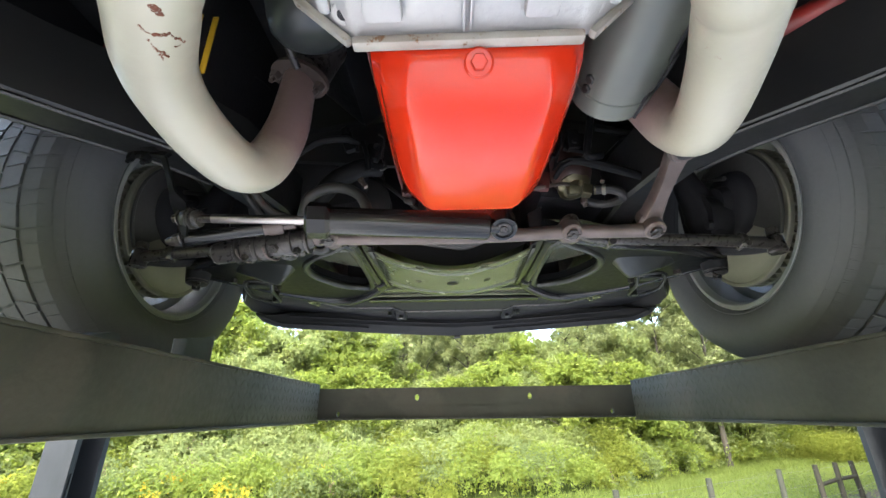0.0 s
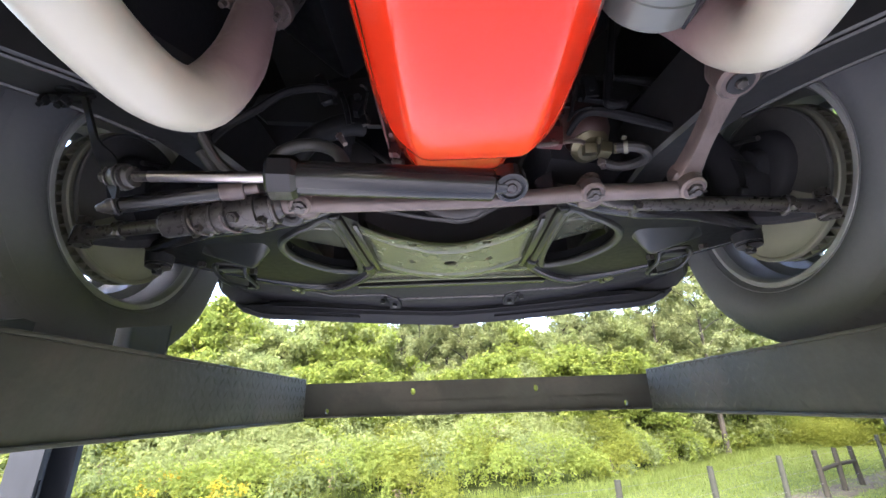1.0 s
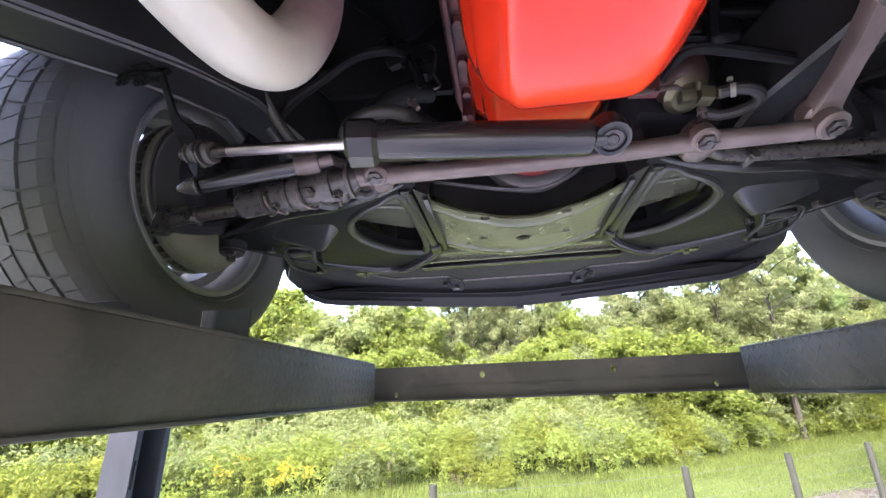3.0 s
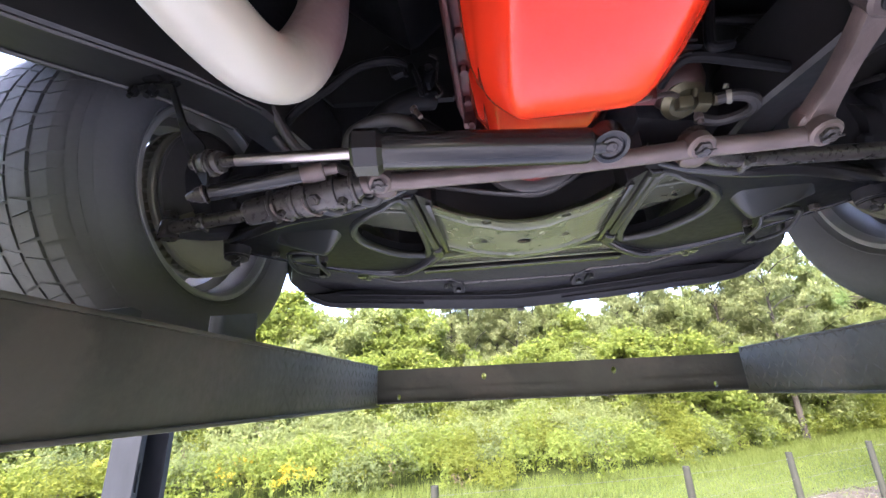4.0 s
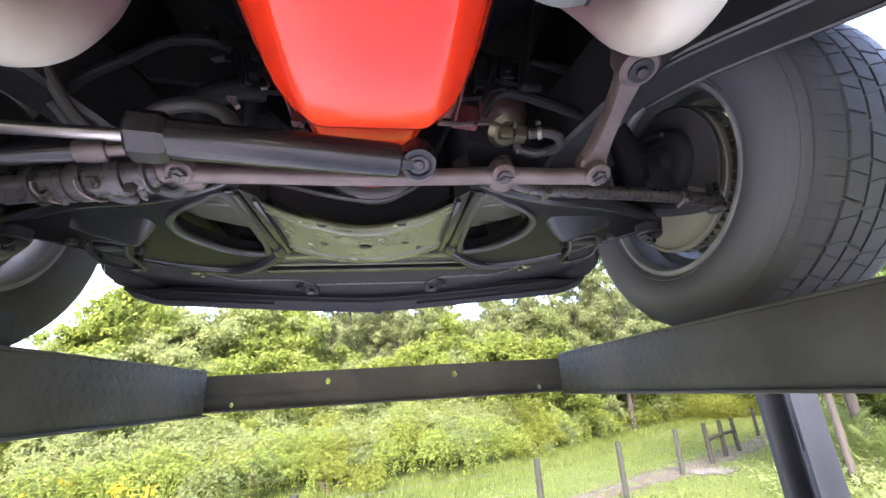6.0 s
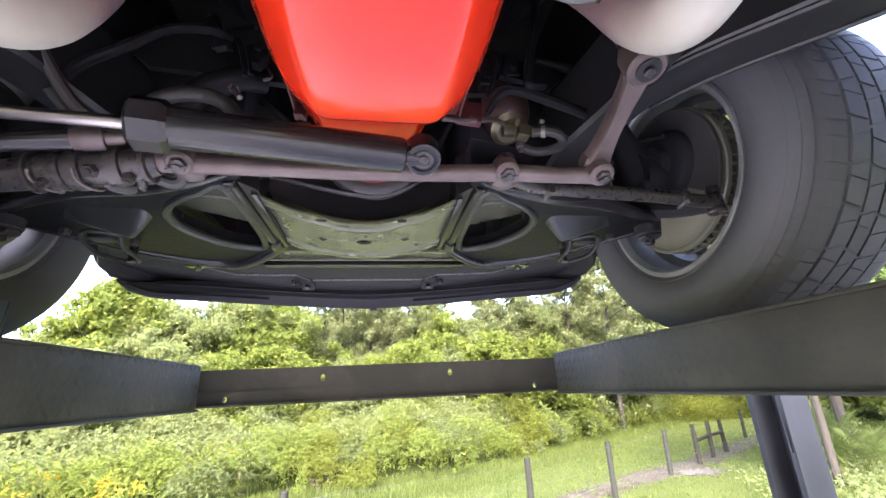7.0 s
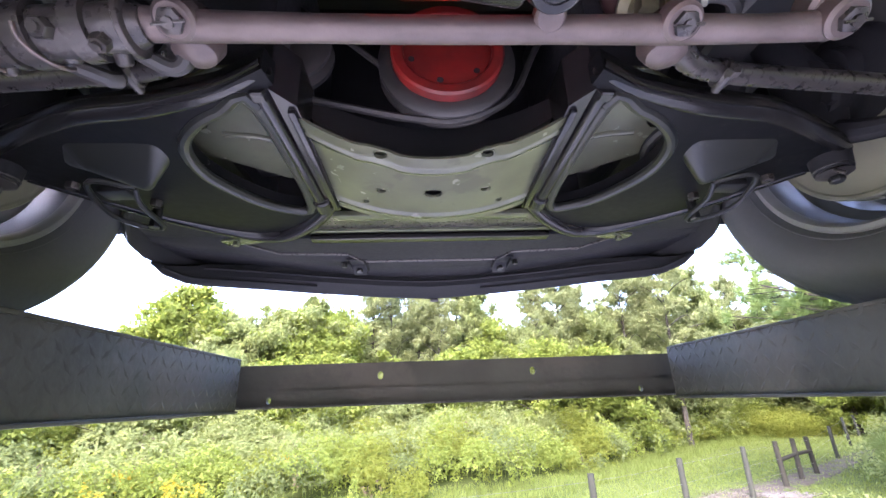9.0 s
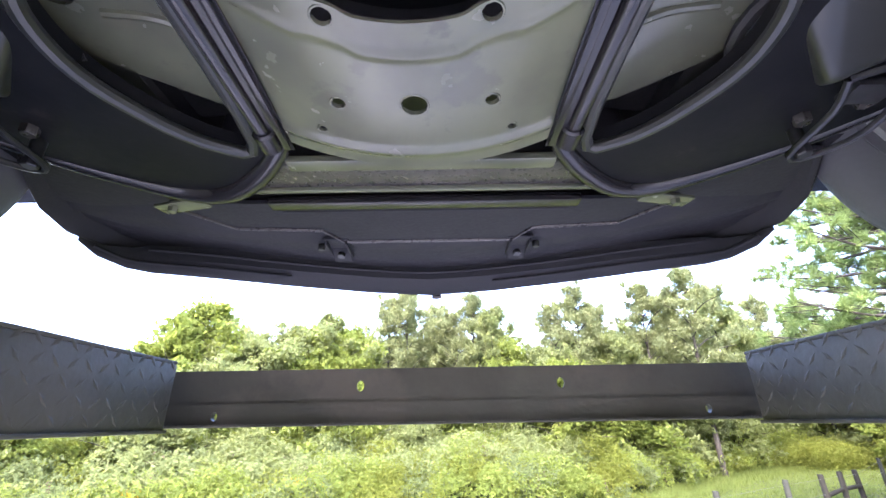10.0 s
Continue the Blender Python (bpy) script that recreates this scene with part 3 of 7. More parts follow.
    spin(bm, c, d, [(0.135, 0.177), (0.14, 0.157), (0.148, 0.157), (0.142, 0.178)], 48, closed=True)
    for k in range(20):
        g0, g1 = (k - 0.2) * math.pi / 10, (k + 0.2) * math.pi / 10
        lo = [bm.verts.new(at(a, r, g)) for a, r, g in ((0.12, 0.116, g0), (0.139, 0.159, g0), (0.139, 0.159, g1), (0.12, 0.116, g1))]
        hi = [bm.verts.new(at(a, r, g)) for a, r, g in ((0.127, 0.116, g0), (0.147, 0.159, g0), (0.147, 0.159, g1), (0.127, 0.116, g1))]
        bridge(bm, lo, hi), bm.faces.new(lo), bm.faces.new(hi)
    part("wheel_face", bm, RIM, rim)
    return rim


def brakes(s, wy):
    c, d = (s * 0.655, wy, WZ), (s, 0, 0)
    bm = B()
    spin(bm, c, d, [(0.019, 0.05), (0.021, 0.128), (0.0245, 0.134), (0.0245, 0.152), (0.022, 0.155), (0.022, 0.16), (0.0245, 0.162), (0.0335, 0.162), (0.0335, 0.112), (0.0515, 0.112), (0.0515, 0.162), (0.061, 0.162), (0.062, 0.05)], 72)
    disc = part("brake_disc", bm, ROTOR, car, "worn grey vented brake disc")
    bm = B()
    for k in range(50):
        g = 2 * math.pi * k / 50
        box(bm, (s * 0.6975, wy + 0.138 * math.cos(g), WZ + 0.138 * math.sin(g)), (0.0175, 0.046, 0.004), 0.0, Matrix.Rotation(g, 4, "X"))
    part("vent_ring", bm, ROTOR, disc, kind="stuff")
    bm = B()
    lo = [(0.1575 * math.cos(a), 0.1575 * math.sin(a)) for a in (radians(2 + 214 * k / 30) for k in range(31))]
    inner = [(0.055 * math.cos(a), 0.055 * math.sin(a)) for a in (radians(216 - 214 * k / 30) for k in range(31))]
    for pts, x0, x1 in ((lo + inner, 0.0135, 0.0165),):
        a = [bm.verts.new((s * (0.655 + x0), wy + p, WZ + q)) for p, q in pts]
        b = [bm.verts.new((s * (0.655 + x1), wy + p, WZ + q)) for p, q in pts]
        bridge(bm, a, b), bm.faces.new(a), bm.faces.new(b)
    tube(bm, [(s * 0.667, wy + 0.1565 * math.cos(a), WZ + 0.1565 * math.sin(a)) for a in (radians(2 + 214 * k / 30) for k in range(31))], 0.003, 6, 1)
    part("brake_shield", bm, SHIELD, car, "grey pressed brake shield")
    bm = B()
    box(bm, (s * 0.69, wy + 0.115, WZ + 0.05), (0.1, 0.085, 0.15), 0.015)
    box(bm, (s * 0.645, wy + 0.11, WZ + 0.05), (0.03, 0.05, 0.11), 0.01)
    part("brake_caliper", bm, UNDERCOAT, car, "black brake caliper")
    bm = B()
    spin(bm, (s * 0.672, wy - 0.02, WZ + 0.028), (-s, 0, 0), [(0.0, 0.08), (0.016, 0.078), (0.026, 0.07), (0.03, 0.045), (0.05, 0.04), (0.055, 0.0)], 32)
    part("hub_carrier", bm, UNDERCOAT, car, "black hub carrier", angle=50)
    bm = B()
    tube(bm, [(s * 0.625, 1.13, 2.34), (s * 0.622, 1.132, 2.41), (s * 0.62, 1.108, 2.431), (s * 0.62, 1.063, 2.435), (s * 0.625, 0.996, 2.405)], 0.0055, 8)
    bh = part("brake_hose", bm, HOSE, car, "black brake hose")
    bm = B()
    rod(bm, (s * 0.622, 1.132, 2.40), (s * 0.622, 1.132, 2.415), 0.008, n=10, chamfer=0.002)
    rod(bm, (s * 0.63, 1.13, 2.34), (s * 0.628, 1.131, 2.395), 0.011, n=12)
    part("hose_fitting", bm, IRON, bh, "bare steel hose fitting")


def suspension(s):
    # upright
    bm = B()
    tube(bm, [(s * 0.598, 1.07, 2.205), (s * 0.6, 1.07, 2.26), (s * 0.61, 1.073, 2.34), (s * 0.585, 1.075, 2.44), (s * 0.56, 1.08, 2.54)], 0.03, 12, radii=[0.024, 0.03, 0.046, 0.03, 0.02])
    rod(bm, (s * 0.59, 1.073, 2.338), (s * 0.69, 1.073, 2.338), 0.06, 0.045, 20)
    tube(bm, [(s * 0.605, 1.05, 2.26), (s * 0.61, 0.99, 2.23), (s * 0.625, 0.915, 2.212)], 0.014, 10, radii=[0.02, 0.014, 0.016])
    for y, z in ((1.02, 2.30), (1.13, 2.30), (1.07, 2.41)):
        hexnut(bm, (s * 0.585, y, z), (-s, 0, 0), 0.011, 0.012)
    part("steering_knuckle", bm, UNDERCOAT, car, "black forged steering knuckle")
    # lower arm
    outer = [(0.186, 0.905), (0.247, 0.932), (0.34, 0.952), (0.44, 0.968), (0.56, 1.02), (0.612, 1.05), (0.622, 1.078), (0.6, 1.11), (0.55, 1.175), (0.49, 1.25), (0.41, 1.318),
             (0.345, 1.352), (0.285, 1.35), (0.225, 1.31), (0.186, 1.262), (0.176, 1.235), (0.2, 1.232), (0.2, 0.94), (0.182, 0.93)]
    hole = round_poly([(0.212, 0.962), (0.255, 0.964), (0.30, 0.99), (0.332, 1.035), (0.338, 1.10), (0.31, 1.165), (0.262, 1.228), (0.215, 1.226)], 4)
    o2 = [(s * x, y) for x, y in outer]
    h2 = [(s * x, y) for x, y in hole]
    bm = B()
    z_in = lambda x, y: 2.228 + 0.012 * max(0.0, (0.3 - abs(x)) / 0.1)
    slab(bm, o2, lambda x, y: z_in(x, y), lambda x, y: z_in(x, y) + 0.03, [h2])
    arm = part("lower_control_arm", bm, ARM_BLACK, car, "black pressed-steel lower control arm", angle=30)
    bm = B()
    edge = [(x, y) for x, y in outer[7:16]]
    fat = [0.0065, 0.0075, 0.009, 0.0125, 0.0165, 0.019, 0.0185, 0.0155, 0.011]
    rolled = []
    for (x, y), r in zip(edge, fat):
        inward = (Vector((0.34, 1.12)) - Vector((x, y))).normalized() * (r - 0.004)
        rolled.append((s * (x + inward.x), y + inward.y, z_in(x, y) + 0.004))
    tube(bm, rolled, 0.01, 12, 4, radii=fat)
    tube(bm, [(s * x, y + 0.008, z_in(x, y) + 0.011) for x, y in outer[0:6]], 0.014, 14, 4, radii=[0.010, 0.013, 0.015, 0.015, 0.014, 0.012])
    part("arm_rolled_edge", bm, GLOSS_BLACK, arm)
    bm = B()
    ring_pts = [(x, y, z_in(x / s, y) + 0.002) for x, y in h2]
    tube(bm, ring_pts + ring_pts[:1], 0.0085, 10, 1)
    part("opening_rim", bm, SATIN_BLACK, arm)
    # spring seat, pressed below the arm to a blunt corner
    bm = B()
    pa, pb, pd, pf, pe = [bm.verts.new((s * x, y, 2.236)) for x, y in ((0.346, 0.998), (0.478, 1.0), (0.532, 1.075), (0.442, 1.145), (0.35, 1.052))]
    pc, pr = bm.verts.new((s * 0.413, 1.104, 2.2)), bm.verts.new((s * 0.468, 1.052, 2.211))
    for vs in ((pa, pb, pr, pc), (pa, pc, pe), (pe, pc, pf), (pf, pc, pr, pd), (pb, pd, pr), (pa, pe, pf, pd, pb)):
        bm.faces.new(vs)
    bmesh.ops.bevel(bm, geom=list(bm.edges), offset=0.009, segments=4, affect="EDGES", profile=0.5)
    part("spring_seat", bm, SATIN_BLACK, arm, "black pressed spring seat", angle=70)
    for x, y, z in ((0.454, 1.18, 2.215), (0.54, 1.12, 2.216), (0.50, 1.15, 2.215)):
        bm = B()
        hexnut(bm, (s * x, y, z + 0.015), (0, 0, -1), 0.0095, 0.013)
        part("arm_bolt", bm, IRON_DARK, arm)
    bm = B()
    rod(bm, (s * 0.598, 1.07, 2.2), (s * 0.598, 1.07, 2.235), 0.019, 0.026, 18, 0.006)
    hexnut(bm, (s * 0.598, 1.07, 2.2), (0, 0, -1), 0.01, 0.012)
    joint = part("ball_joint", bm, BLACK, arm, "black ball joint")
    bm = B()
    spin(bm, (s * 0.598, 1.07, 2.203), (0, 0, -1), [(-0.01, 0.022), (-0.006, 0.0255), (-0.002, 0.021), (0.001, 0.0235), (0.004, 0.018), (0.006, 0.012)], 18)
    part("grease_boot", bm, HOSE, joint, "creased rubber boot")
    bm = B()
    tube(bm, [(s * 0.588, 1.06, 2.205), (s * 0.579, 1.05, 2.196), (s * 0.583, 1.043, 2.188)], 0.0028, 8, 4)
    part("grease_nipple", bm, IRON_DARK, joint)
    # cross shaft of the arm
    bm = B()
    rod(bm, (s * 0.202, 0.948, 2.245), (s * 0.194, 1.236, 2.240), 0.0105, n=16, chamfer=0.003)
    hexnut(bm, (s * 0.202, 0.948, 2.245), (0, -1, 0), 0.014, 0.014)
    rod(bm, (s * 0.194, 1.205, 2.241), (s * 0.194, 1.24, 2.240), 0.016, n=16, chamfer=0.003)
    part("arm_shaft", bm, GLOSS_BLACK, arm, "gloss black arm pivot shaft")
    # spring
    bm = B()
    pts = [(s * 0.40 + 0.056 * math.cos(a), 1.10 + 0.056 * math.sin(a), 2.25 + 0.31 * a / (12 * math.pi)) for a in np.linspace(0, 12 * math.pi, 120)]
    tube(bm, pts, 0.0085, 8, 1)
    part("coil_spring", bm, BLACK, car, "black coil spring")
    # upper arm
    bm = B()
    tube(bm, [(s * 0.40, 0.98, 2.53), (s * 0.48, 1.03, 2.545), (s * 0.56, 1.08, 2.55), (s * 0.48, 1.13, 2.545), (s * 0.40, 1.18, 2.53)], 0.017, 10)
    part("upper_control_arm", bm, BLACK, car)
    # anti-roll bar link with its wire loop
    bm = B()
    loop = [(0.437, 1.105, 2.21), (0.448, 1.14, 2.2), (0.456, 1.215, 2.197), (0.482, 1.212, 2.195), (0.511, 1.17, 2.198), (0.5, 1.1, 2.208), (0.478, 1.085, 2.212), (0.437, 1.105, 2.21)]
    tube(bm, [(s * x, y, z) for x, y, z in loop], 0.0042, 8, 3)
    hexnut(bm, (s * 0.466, 1.205, 2.2), (0, 0, -1), 0.009, 0.01)
    rod(bm, (s * 0.466, 1.205, 2.2), (s * 0.466, 1.205, 2.26), 0.008)
    box(bm, (s * 0.475, 1.125, 2.214), (0.045, 0.03, 0.012), 0.004)
    part("roll_bar_link", bm, BLACK, car, "black anti-roll bar link")
    # tie rod with its clamps
    bm = B()
    tube(bm, [(s * 0.206, 0.825, 2.222), (s * 0.232, 0.85, 2.215), (s * 0.265, 0.871, 2.212), (s * 0.33, 0.884, 2.214), (s * 0.48, 0.897, 2.214), (s * 0.61, 0.908, 2.21)], 0.01, 12,
         radii=[0.02, 0.013, 0.011, 0.0115, 0.0115, 0.012])
    t = part("tie_rod", bm, IRON_DARK, car, "dark steel tie rod")
    for x in (0.288, 0.545):
        bm = B()
        y = 0.88 if x < 0.4 else 0.902
        rod(bm, (s * x, y, 2.213), (s * (x + 0.013), y, 2.213), 0.0145, n=16, chamfer=0.002)
        rod(bm, (s * (x + 0.006), y - 0.013, 2.202), (s * (x + 0.006), y + 0.013, 2.202), 0.0045)
        hexnut(bm, (s * (x + 0.006), y - 0.012, 2.202), (0, -1, 0), 0.0075, 0.007)
        part("clamp", bm, IRON_DARK, t)
    bm = B()
    rod(bm, (s * 0.622, 0.912, 2.19), (s * 0.622, 0.912, 2.225), 0.017, 0.014, 16, 0.003)
    hexnut(bm, (s * 0.622, 0.912, 2.228), (0, 0, 1), 0.012, 0.014)
    part("tie_rod_end", bm, IRON_DARK, t)


for s in (-1, 1):
    wheel(s, WY)
    brakes(s, WY)
    suspension(s)
for s in (-1, 1):
    wheel(s, WY - 2.49)


# ---- frame ----
def frame_rail(s):
    """A box-section rail that kicks inwards behind the front wheel."""
    line = [(0.62, -2.2), (0.62, 0.2), (0.60, 0.42), (0.535, 0.545), (0.43, 0.672), (0.385, 0.75), (0.37, 0.9), (0.37, 1.35), (0.37, 1.5)]
    zb = [2.24, 2.24, 2.25, 2.268, 2.28, 2.285, 2.30, 2.30, 2.30]
    bm = B()
    rings = []
    for i, ((x, y), z) in enumerate(zip(line, zb)):
        a, b = line[max(i - 1, 0)], line[min(i + 1, len(line) - 1)]
        d = Vector((b[0] - a[0], b[1] - a[1], 0)).normalized()
        n = Vector((d.y, -d.x, 0)) * 0.033
        p, h, c = Vector((x, y, z)), 0.115, 0.006
        q = n.normalized() * c
        rows = [p - n + Vector((0, 0, c)), p - n + q, p + n - q, p + n + Vector((0, 0, c)), p + n + Vector((0, 0, h)), p - n + Vector((0, 0, h))]
        rings.append([bm.verts.new((s * v.x, v.y, v.z)) for v in rows])
    for a, b in zip(rings, rings[1:]):
        bridge(bm, a, b)
    bm.faces.new(rings[0]), bm.faces.new(rings[-1])
    rail = part("frame_rail", bm, BLACK, car, "black box-section frame rail", angle=30)
    bm = B()
    tube(bm, [(s * (x - 0.028), y - 0.012, z - 0.001) for (x, y), z in zip(line[1:6], zb[1:6])], 0.0035, 6, 4)
    tube(bm, [(s * (x + 0.027), y + 0.014, z - 0.001) for (x, y), z in zip(line[1:6], zb[1:6])], 0.003, 6, 4)
    part("weld_seam", bm, BLACK, rail)


for s in (-1, 1):
    frame_rail(s)


def crossmember():
    # dished lower plate
    nx, ny = 140, 90
    bm = B()

    def zc(x, y):
        k = (x / 0.168) ** 2
        f = (y - 1.0) / 0.25
        return 2.211 + 0.026 * k + 0.006 * math.sin(math.pi * min(max(f, 0), 1)) * k

    top, bot = [], []
    for j in range(ny + 1):
        r1, r2 = [], []
        for i in range(nx + 1):
            x = -0.168 + 0.336 * i / nx
            ya = 1.036 - 0.055 * (x / 0.168) ** 2 - 0.007 * math.exp(-((abs(x) - 0.075) / 0.022) ** 4)
            yb = 1.245 - 0.018 * (x / 0.168) ** 2
            y = ya + (yb - ya) * j / ny
            lip = 0.0028 * math.exp(-((y - (yb - 0.028)) / 0.008) ** 2) + 0.0018 * math.exp(-((y - (ya + 0.035)) / 0.006) ** 2)
            r1.append(bm.verts.new((x, y, zc(x, y) - lip)))
            r2.append(bm.verts.new((x, y, zc(x, y) - lip + 0.004)))
        top.append(r1), bot.append(r2)
    holes = [(-0.072, 1.032, 0.0095), (0.072, 1.03, 0.0095), (-0.082, 1.137, 0.008), (0.083, 1.135, 0.008), (0.0, 1.134, 0.0145), (-0.112, 1.185, 0.0055), (0.112, 1.185, 0.0055)]
    for layer in (top, bot):
        for a, b in zip(layer, layer[1:]):
            for i in range(nx):
                m = (a[i].co + b[i + 1].co) / 2
                if all((m.x - x) ** 2 + (m.y - y) ** 2 > r * r for x, y, r in holes):
                    bm.faces.new((a[i], a[i + 1], b[i + 1], b[i]))
    edge_lo = top[0] + [r[-1] for r in top[1:]] + top[-1][-2::-1] + [r[0] for r in top[-2:0:-1]]
    edge_hi = bot[0] + [r[-1] for r in bot[1:]] + bot[-1][-2::-1] + [r[0] for r in bot[-2:0:-1]]
    bridge(bm, edge_lo, edge_hi)
    pl = part("crossmember_plate", bm, PLATE, car, "dusty pressed crossmember plate with round holes, tinted for reflected grass", angle=60)
    for x, y, r in holes:
        bm = B()
        spin(bm, (x, y, zc(x, y) - 0.0012), (0, 0, 1), [(0.0012, r + 0.0014), (0.0004, r + 0.0008), (0.0006, r - 0.0006), (0.006, r - 0.0008), (0.006, r + 0.0008), (0.004, r + 0.0014)], 24, closed=True)
        part("hole_flange", bm, PLATE, pl)
    # box section over the plate
    bm = B()
    outline = [(-0.166 + 0.332 * k / 24, 1.09 - 0.07 * (k / 12 - 1) ** 2) for k in range(25)] + [(0.166, 1.232), (-0.166, 1.232)]
    slab(bm, outline, lambda x, y: zc(x, y) + 0.03, 2.30)
    part("crossmember", bm, BLACK, car, "black crossmember under the engine", angle=30)
    for s in (-1, 1):
        bm = B()
        slab(bm, [(s * x, y) for x, y in ((0.164, 0.96), (0.187, 0.93), (0.184, 1.24), (0.166, 1.243))], 2.237, 2.31)
        box(bm, (s * 0.172, 1.1, 2.234), (0.009, 0.27, 0.006), 0.002)
        part("shaft_bracket", bm, GLOSS_BLACK, car, "black pressed bracket", angle=25)
        bm = B()
        slab(bm, [(s * x, y) for x, y in ((0.195, 0.945), (0.27, 0.95), (0.37, 1.0), (0.388, 1.10), (0.33, 1.155), (0.255, 1.208), (0.195, 1.228))], 2.285, 2.289, [[(s * (0.34 + 0.021 * math.cos(a)), 1.048 + 0.021 * math.sin(a)) for a in np.linspace(0, 2 * math.pi, 20, endpoint=False)]])
        tube(bm, [(s * 0.225, 1.105, 2.285), (s * 0.26, 1.085, 2.2845), (s * 0.31, 1.078, 2.285)], 0.005, 8)
        part("frame_gusset", bm, PLATE, car, "dusty frame gusset over the arm, tinted for reflected grass")
        # spring tower
        bm = B()
        slab(bm, [(s * x, y) for x, y in ((0.19, 0.93), (0.30, 0.96), (0.44, 1.0), (0.46, 1.2), (0.33, 1.29), (0.19, 1.27))], 2.335, 2.55)
        part("spring_tower", bm, UNDERCOAT, car, "black spring tower", angle=30)


crossmember()


# ---- nose underside ----
def nose():
    bm = B()
    box(bm, (0.0, 1.325, 2.25), (0.50, 0.065, 0.006), 0.002)
    sup = part("radiator_support", bm, IRON_DARK, car, "dark steel radiator support bar")
    for y, z, w, dy in ((1.283, 2.243, 0.38, 0.026), (1.358, 2.247, 0.54, 0.012)):
        bm = B()
        box(bm, (0.0, y, z), (w, dy, 0.012), 0.004)
        part("support_flange", bm, PLATE, sup)
    bm = B()
    slab(bm, [(-0.43, 1.395), (-0.405, 1.39), (-0.3, 1.40), (0.3, 1.40), (0.405, 1.39), (0.43, 1.395), (0.36, 1.49), (0.20, 1.505), (0.17, 1.56), (-0.17, 1.56), (-0.2, 1.505), (-0.36, 1.49)], 2.245, 2.252)
    box(bm, (0, 1.43, 2.2445), (0.5, 0.005, 0.003), 0.001)
    tray = part("splash_tray", bm, UNDERCOAT, car, "black splash tray under the radiator", angle=25)
    bm = B()
    tube(bm, [(-0.36, 1.49, 2.244), (-0.2, 1.505, 2.244), (-0.17, 1.56, 2.244), (0.17, 1.56, 2.244), (0.2, 1.505, 2.244), (0.36, 1.49, 2.244)], 0.004, 8, 1)
    part("tray_lip", bm, IRON_DARK, tray)
    for e in (-1, 1):
        bm = B()
        tube(bm, [(e * 0.43, 1.395, 2.244), (e * 0.415, 1.42, 2.243), (e * 0.36, 1.49, 2.244)], 0.003, 8, 1)
        part("tray_side_lip", bm, IRON_DARK, tray)
    bm = B()
    box(bm, (0.0, 1.398, 2.243), (0.52, 0.028, 0.014), 0.005)
    part("radiator_bar", bm, GLOSS_BLACK, sup, "gloss black bar behind the splash tray")
    for s in (-1, 1):
        bm = B()
        box(bm, (s * 0.187, 1.572, 2.246), (0.052, 0.05, 0.005), 0.0015)
        box(bm, (s * 0.187, 1.612, 2.238), (0.036, 0.045, 0.005), 0.0015, Matrix.Rotation(-0.35, 3, "X"))
        for e in (-1, 1):
            box(bm, (s * 0.187 + e * 0.02, 1.59, 2.241), (0.004, 0.075, 0.012), 0.001)
        br = part("bumper_bracket", bm, UNDERCOAT, car, "dark bolted bumper bracket")
        bm = B()
        hexnut(bm, (s * 0.187, 1.607, 2.237), (0, -0.3, -1), 0.0085, 0.009)
        part("bracket_bolt", bm, BLACK, br)
        bm = B()
        hexnut(bm, (s * 0.222, 1.578, 2.246), (0, 0, -1), 0.0075, 0.012)
        part("bracket_bolt", bm, BLACK, br)
        bm = B()
        box(bm, (s * 0.4, 1.39, 2.238), (0.09, 0.03, 0.006), 0.002, Matrix.Rotation(s * 0.25, 3, "Z"))
        hexnut(bm, (s * 0.415, 1.39, 2.236), (0, 0, -1), 0.008, 0.01)
        part("tray_tab", bm, PLATE, car)
    # air dam: a swept strip round the nose
    half = [(0.655, 1.495), (0.65, 1.54), (0.622, 1.587), (0.585, 1.61), (0.46, 1.657), (0.32, 1.717), (0.15, 1.777), (0.0, 1.803)]
    drop = [2.226, 2.212, 2.203, 2.2, 2.2, 2.2, 2.2, 2.198]
    path = [(-x, y) for x, y in half] + [(x, y) for x, y in half[-2::-1]]
    bm = B()
    rings = []
    for i, (x, y) in enumerate(path):
        k = abs(i - 7) / 7
        zb = drop[min(i, 14 - i)]
        a, b = path[max(i - 1, 0)], path[min(i + 1, len(path) - 1)]
        d = Vector((b[0] - a[0], b[1] - a[1])).normalized()
        n = Vector((-d.y, d.x))
        rows = [(-0.012, zb + 0.004), (-0.006, zb), (0.004, zb + 0.002), (0.012, zb + 0.05), (0.006, zb + 0.07), (-0.02 - 0.05 * (1 - k), zb + 0.055), (-0.02 - 0.045 * (1 - k), zb + 0.022)]
        f = (0.12, 0.4, 0.72, 0.9, 1.0, 1.0, 1.0, 1.0)[min(i, 14 - i)]
        rings.append([bm.verts.new((x + n.x * o * f, y + n.y * o * f, zb + (z - zb) * f)) for o, z in rows])
    for a, b in zip(rings, rings[1:]):
        bridge(bm, a, b)
    bm.faces.new(rings[0]), bm.faces.new(rings[-1])
    dam = part("air_dam", bm, UNDERCOAT, car, "black plastic air dam under the nose", angle=50)
    for up, off, lo, hi in ((0.012, 0.041, 1, 6), (0.036, 0.07, 3, 12), (0.012, 0.041, 8, 14)):
        bm = B()
        pts = []
        for i, (x, y) in enumerate(path):
            if lo <= i < hi:
                k = abs(i - 7) / 7
                pts.append((x * (1 - 0.4 * off), y - 0.012 - (off - 0.012) * (1 - k) * 1.0 - 0.008, drop[min(i, 14 - i)] + up))
        tube(bm, pts, 0.0035, 8, 4)
        part("dam_rib", bm, UNDERCOAT, dam)
    bm = B()
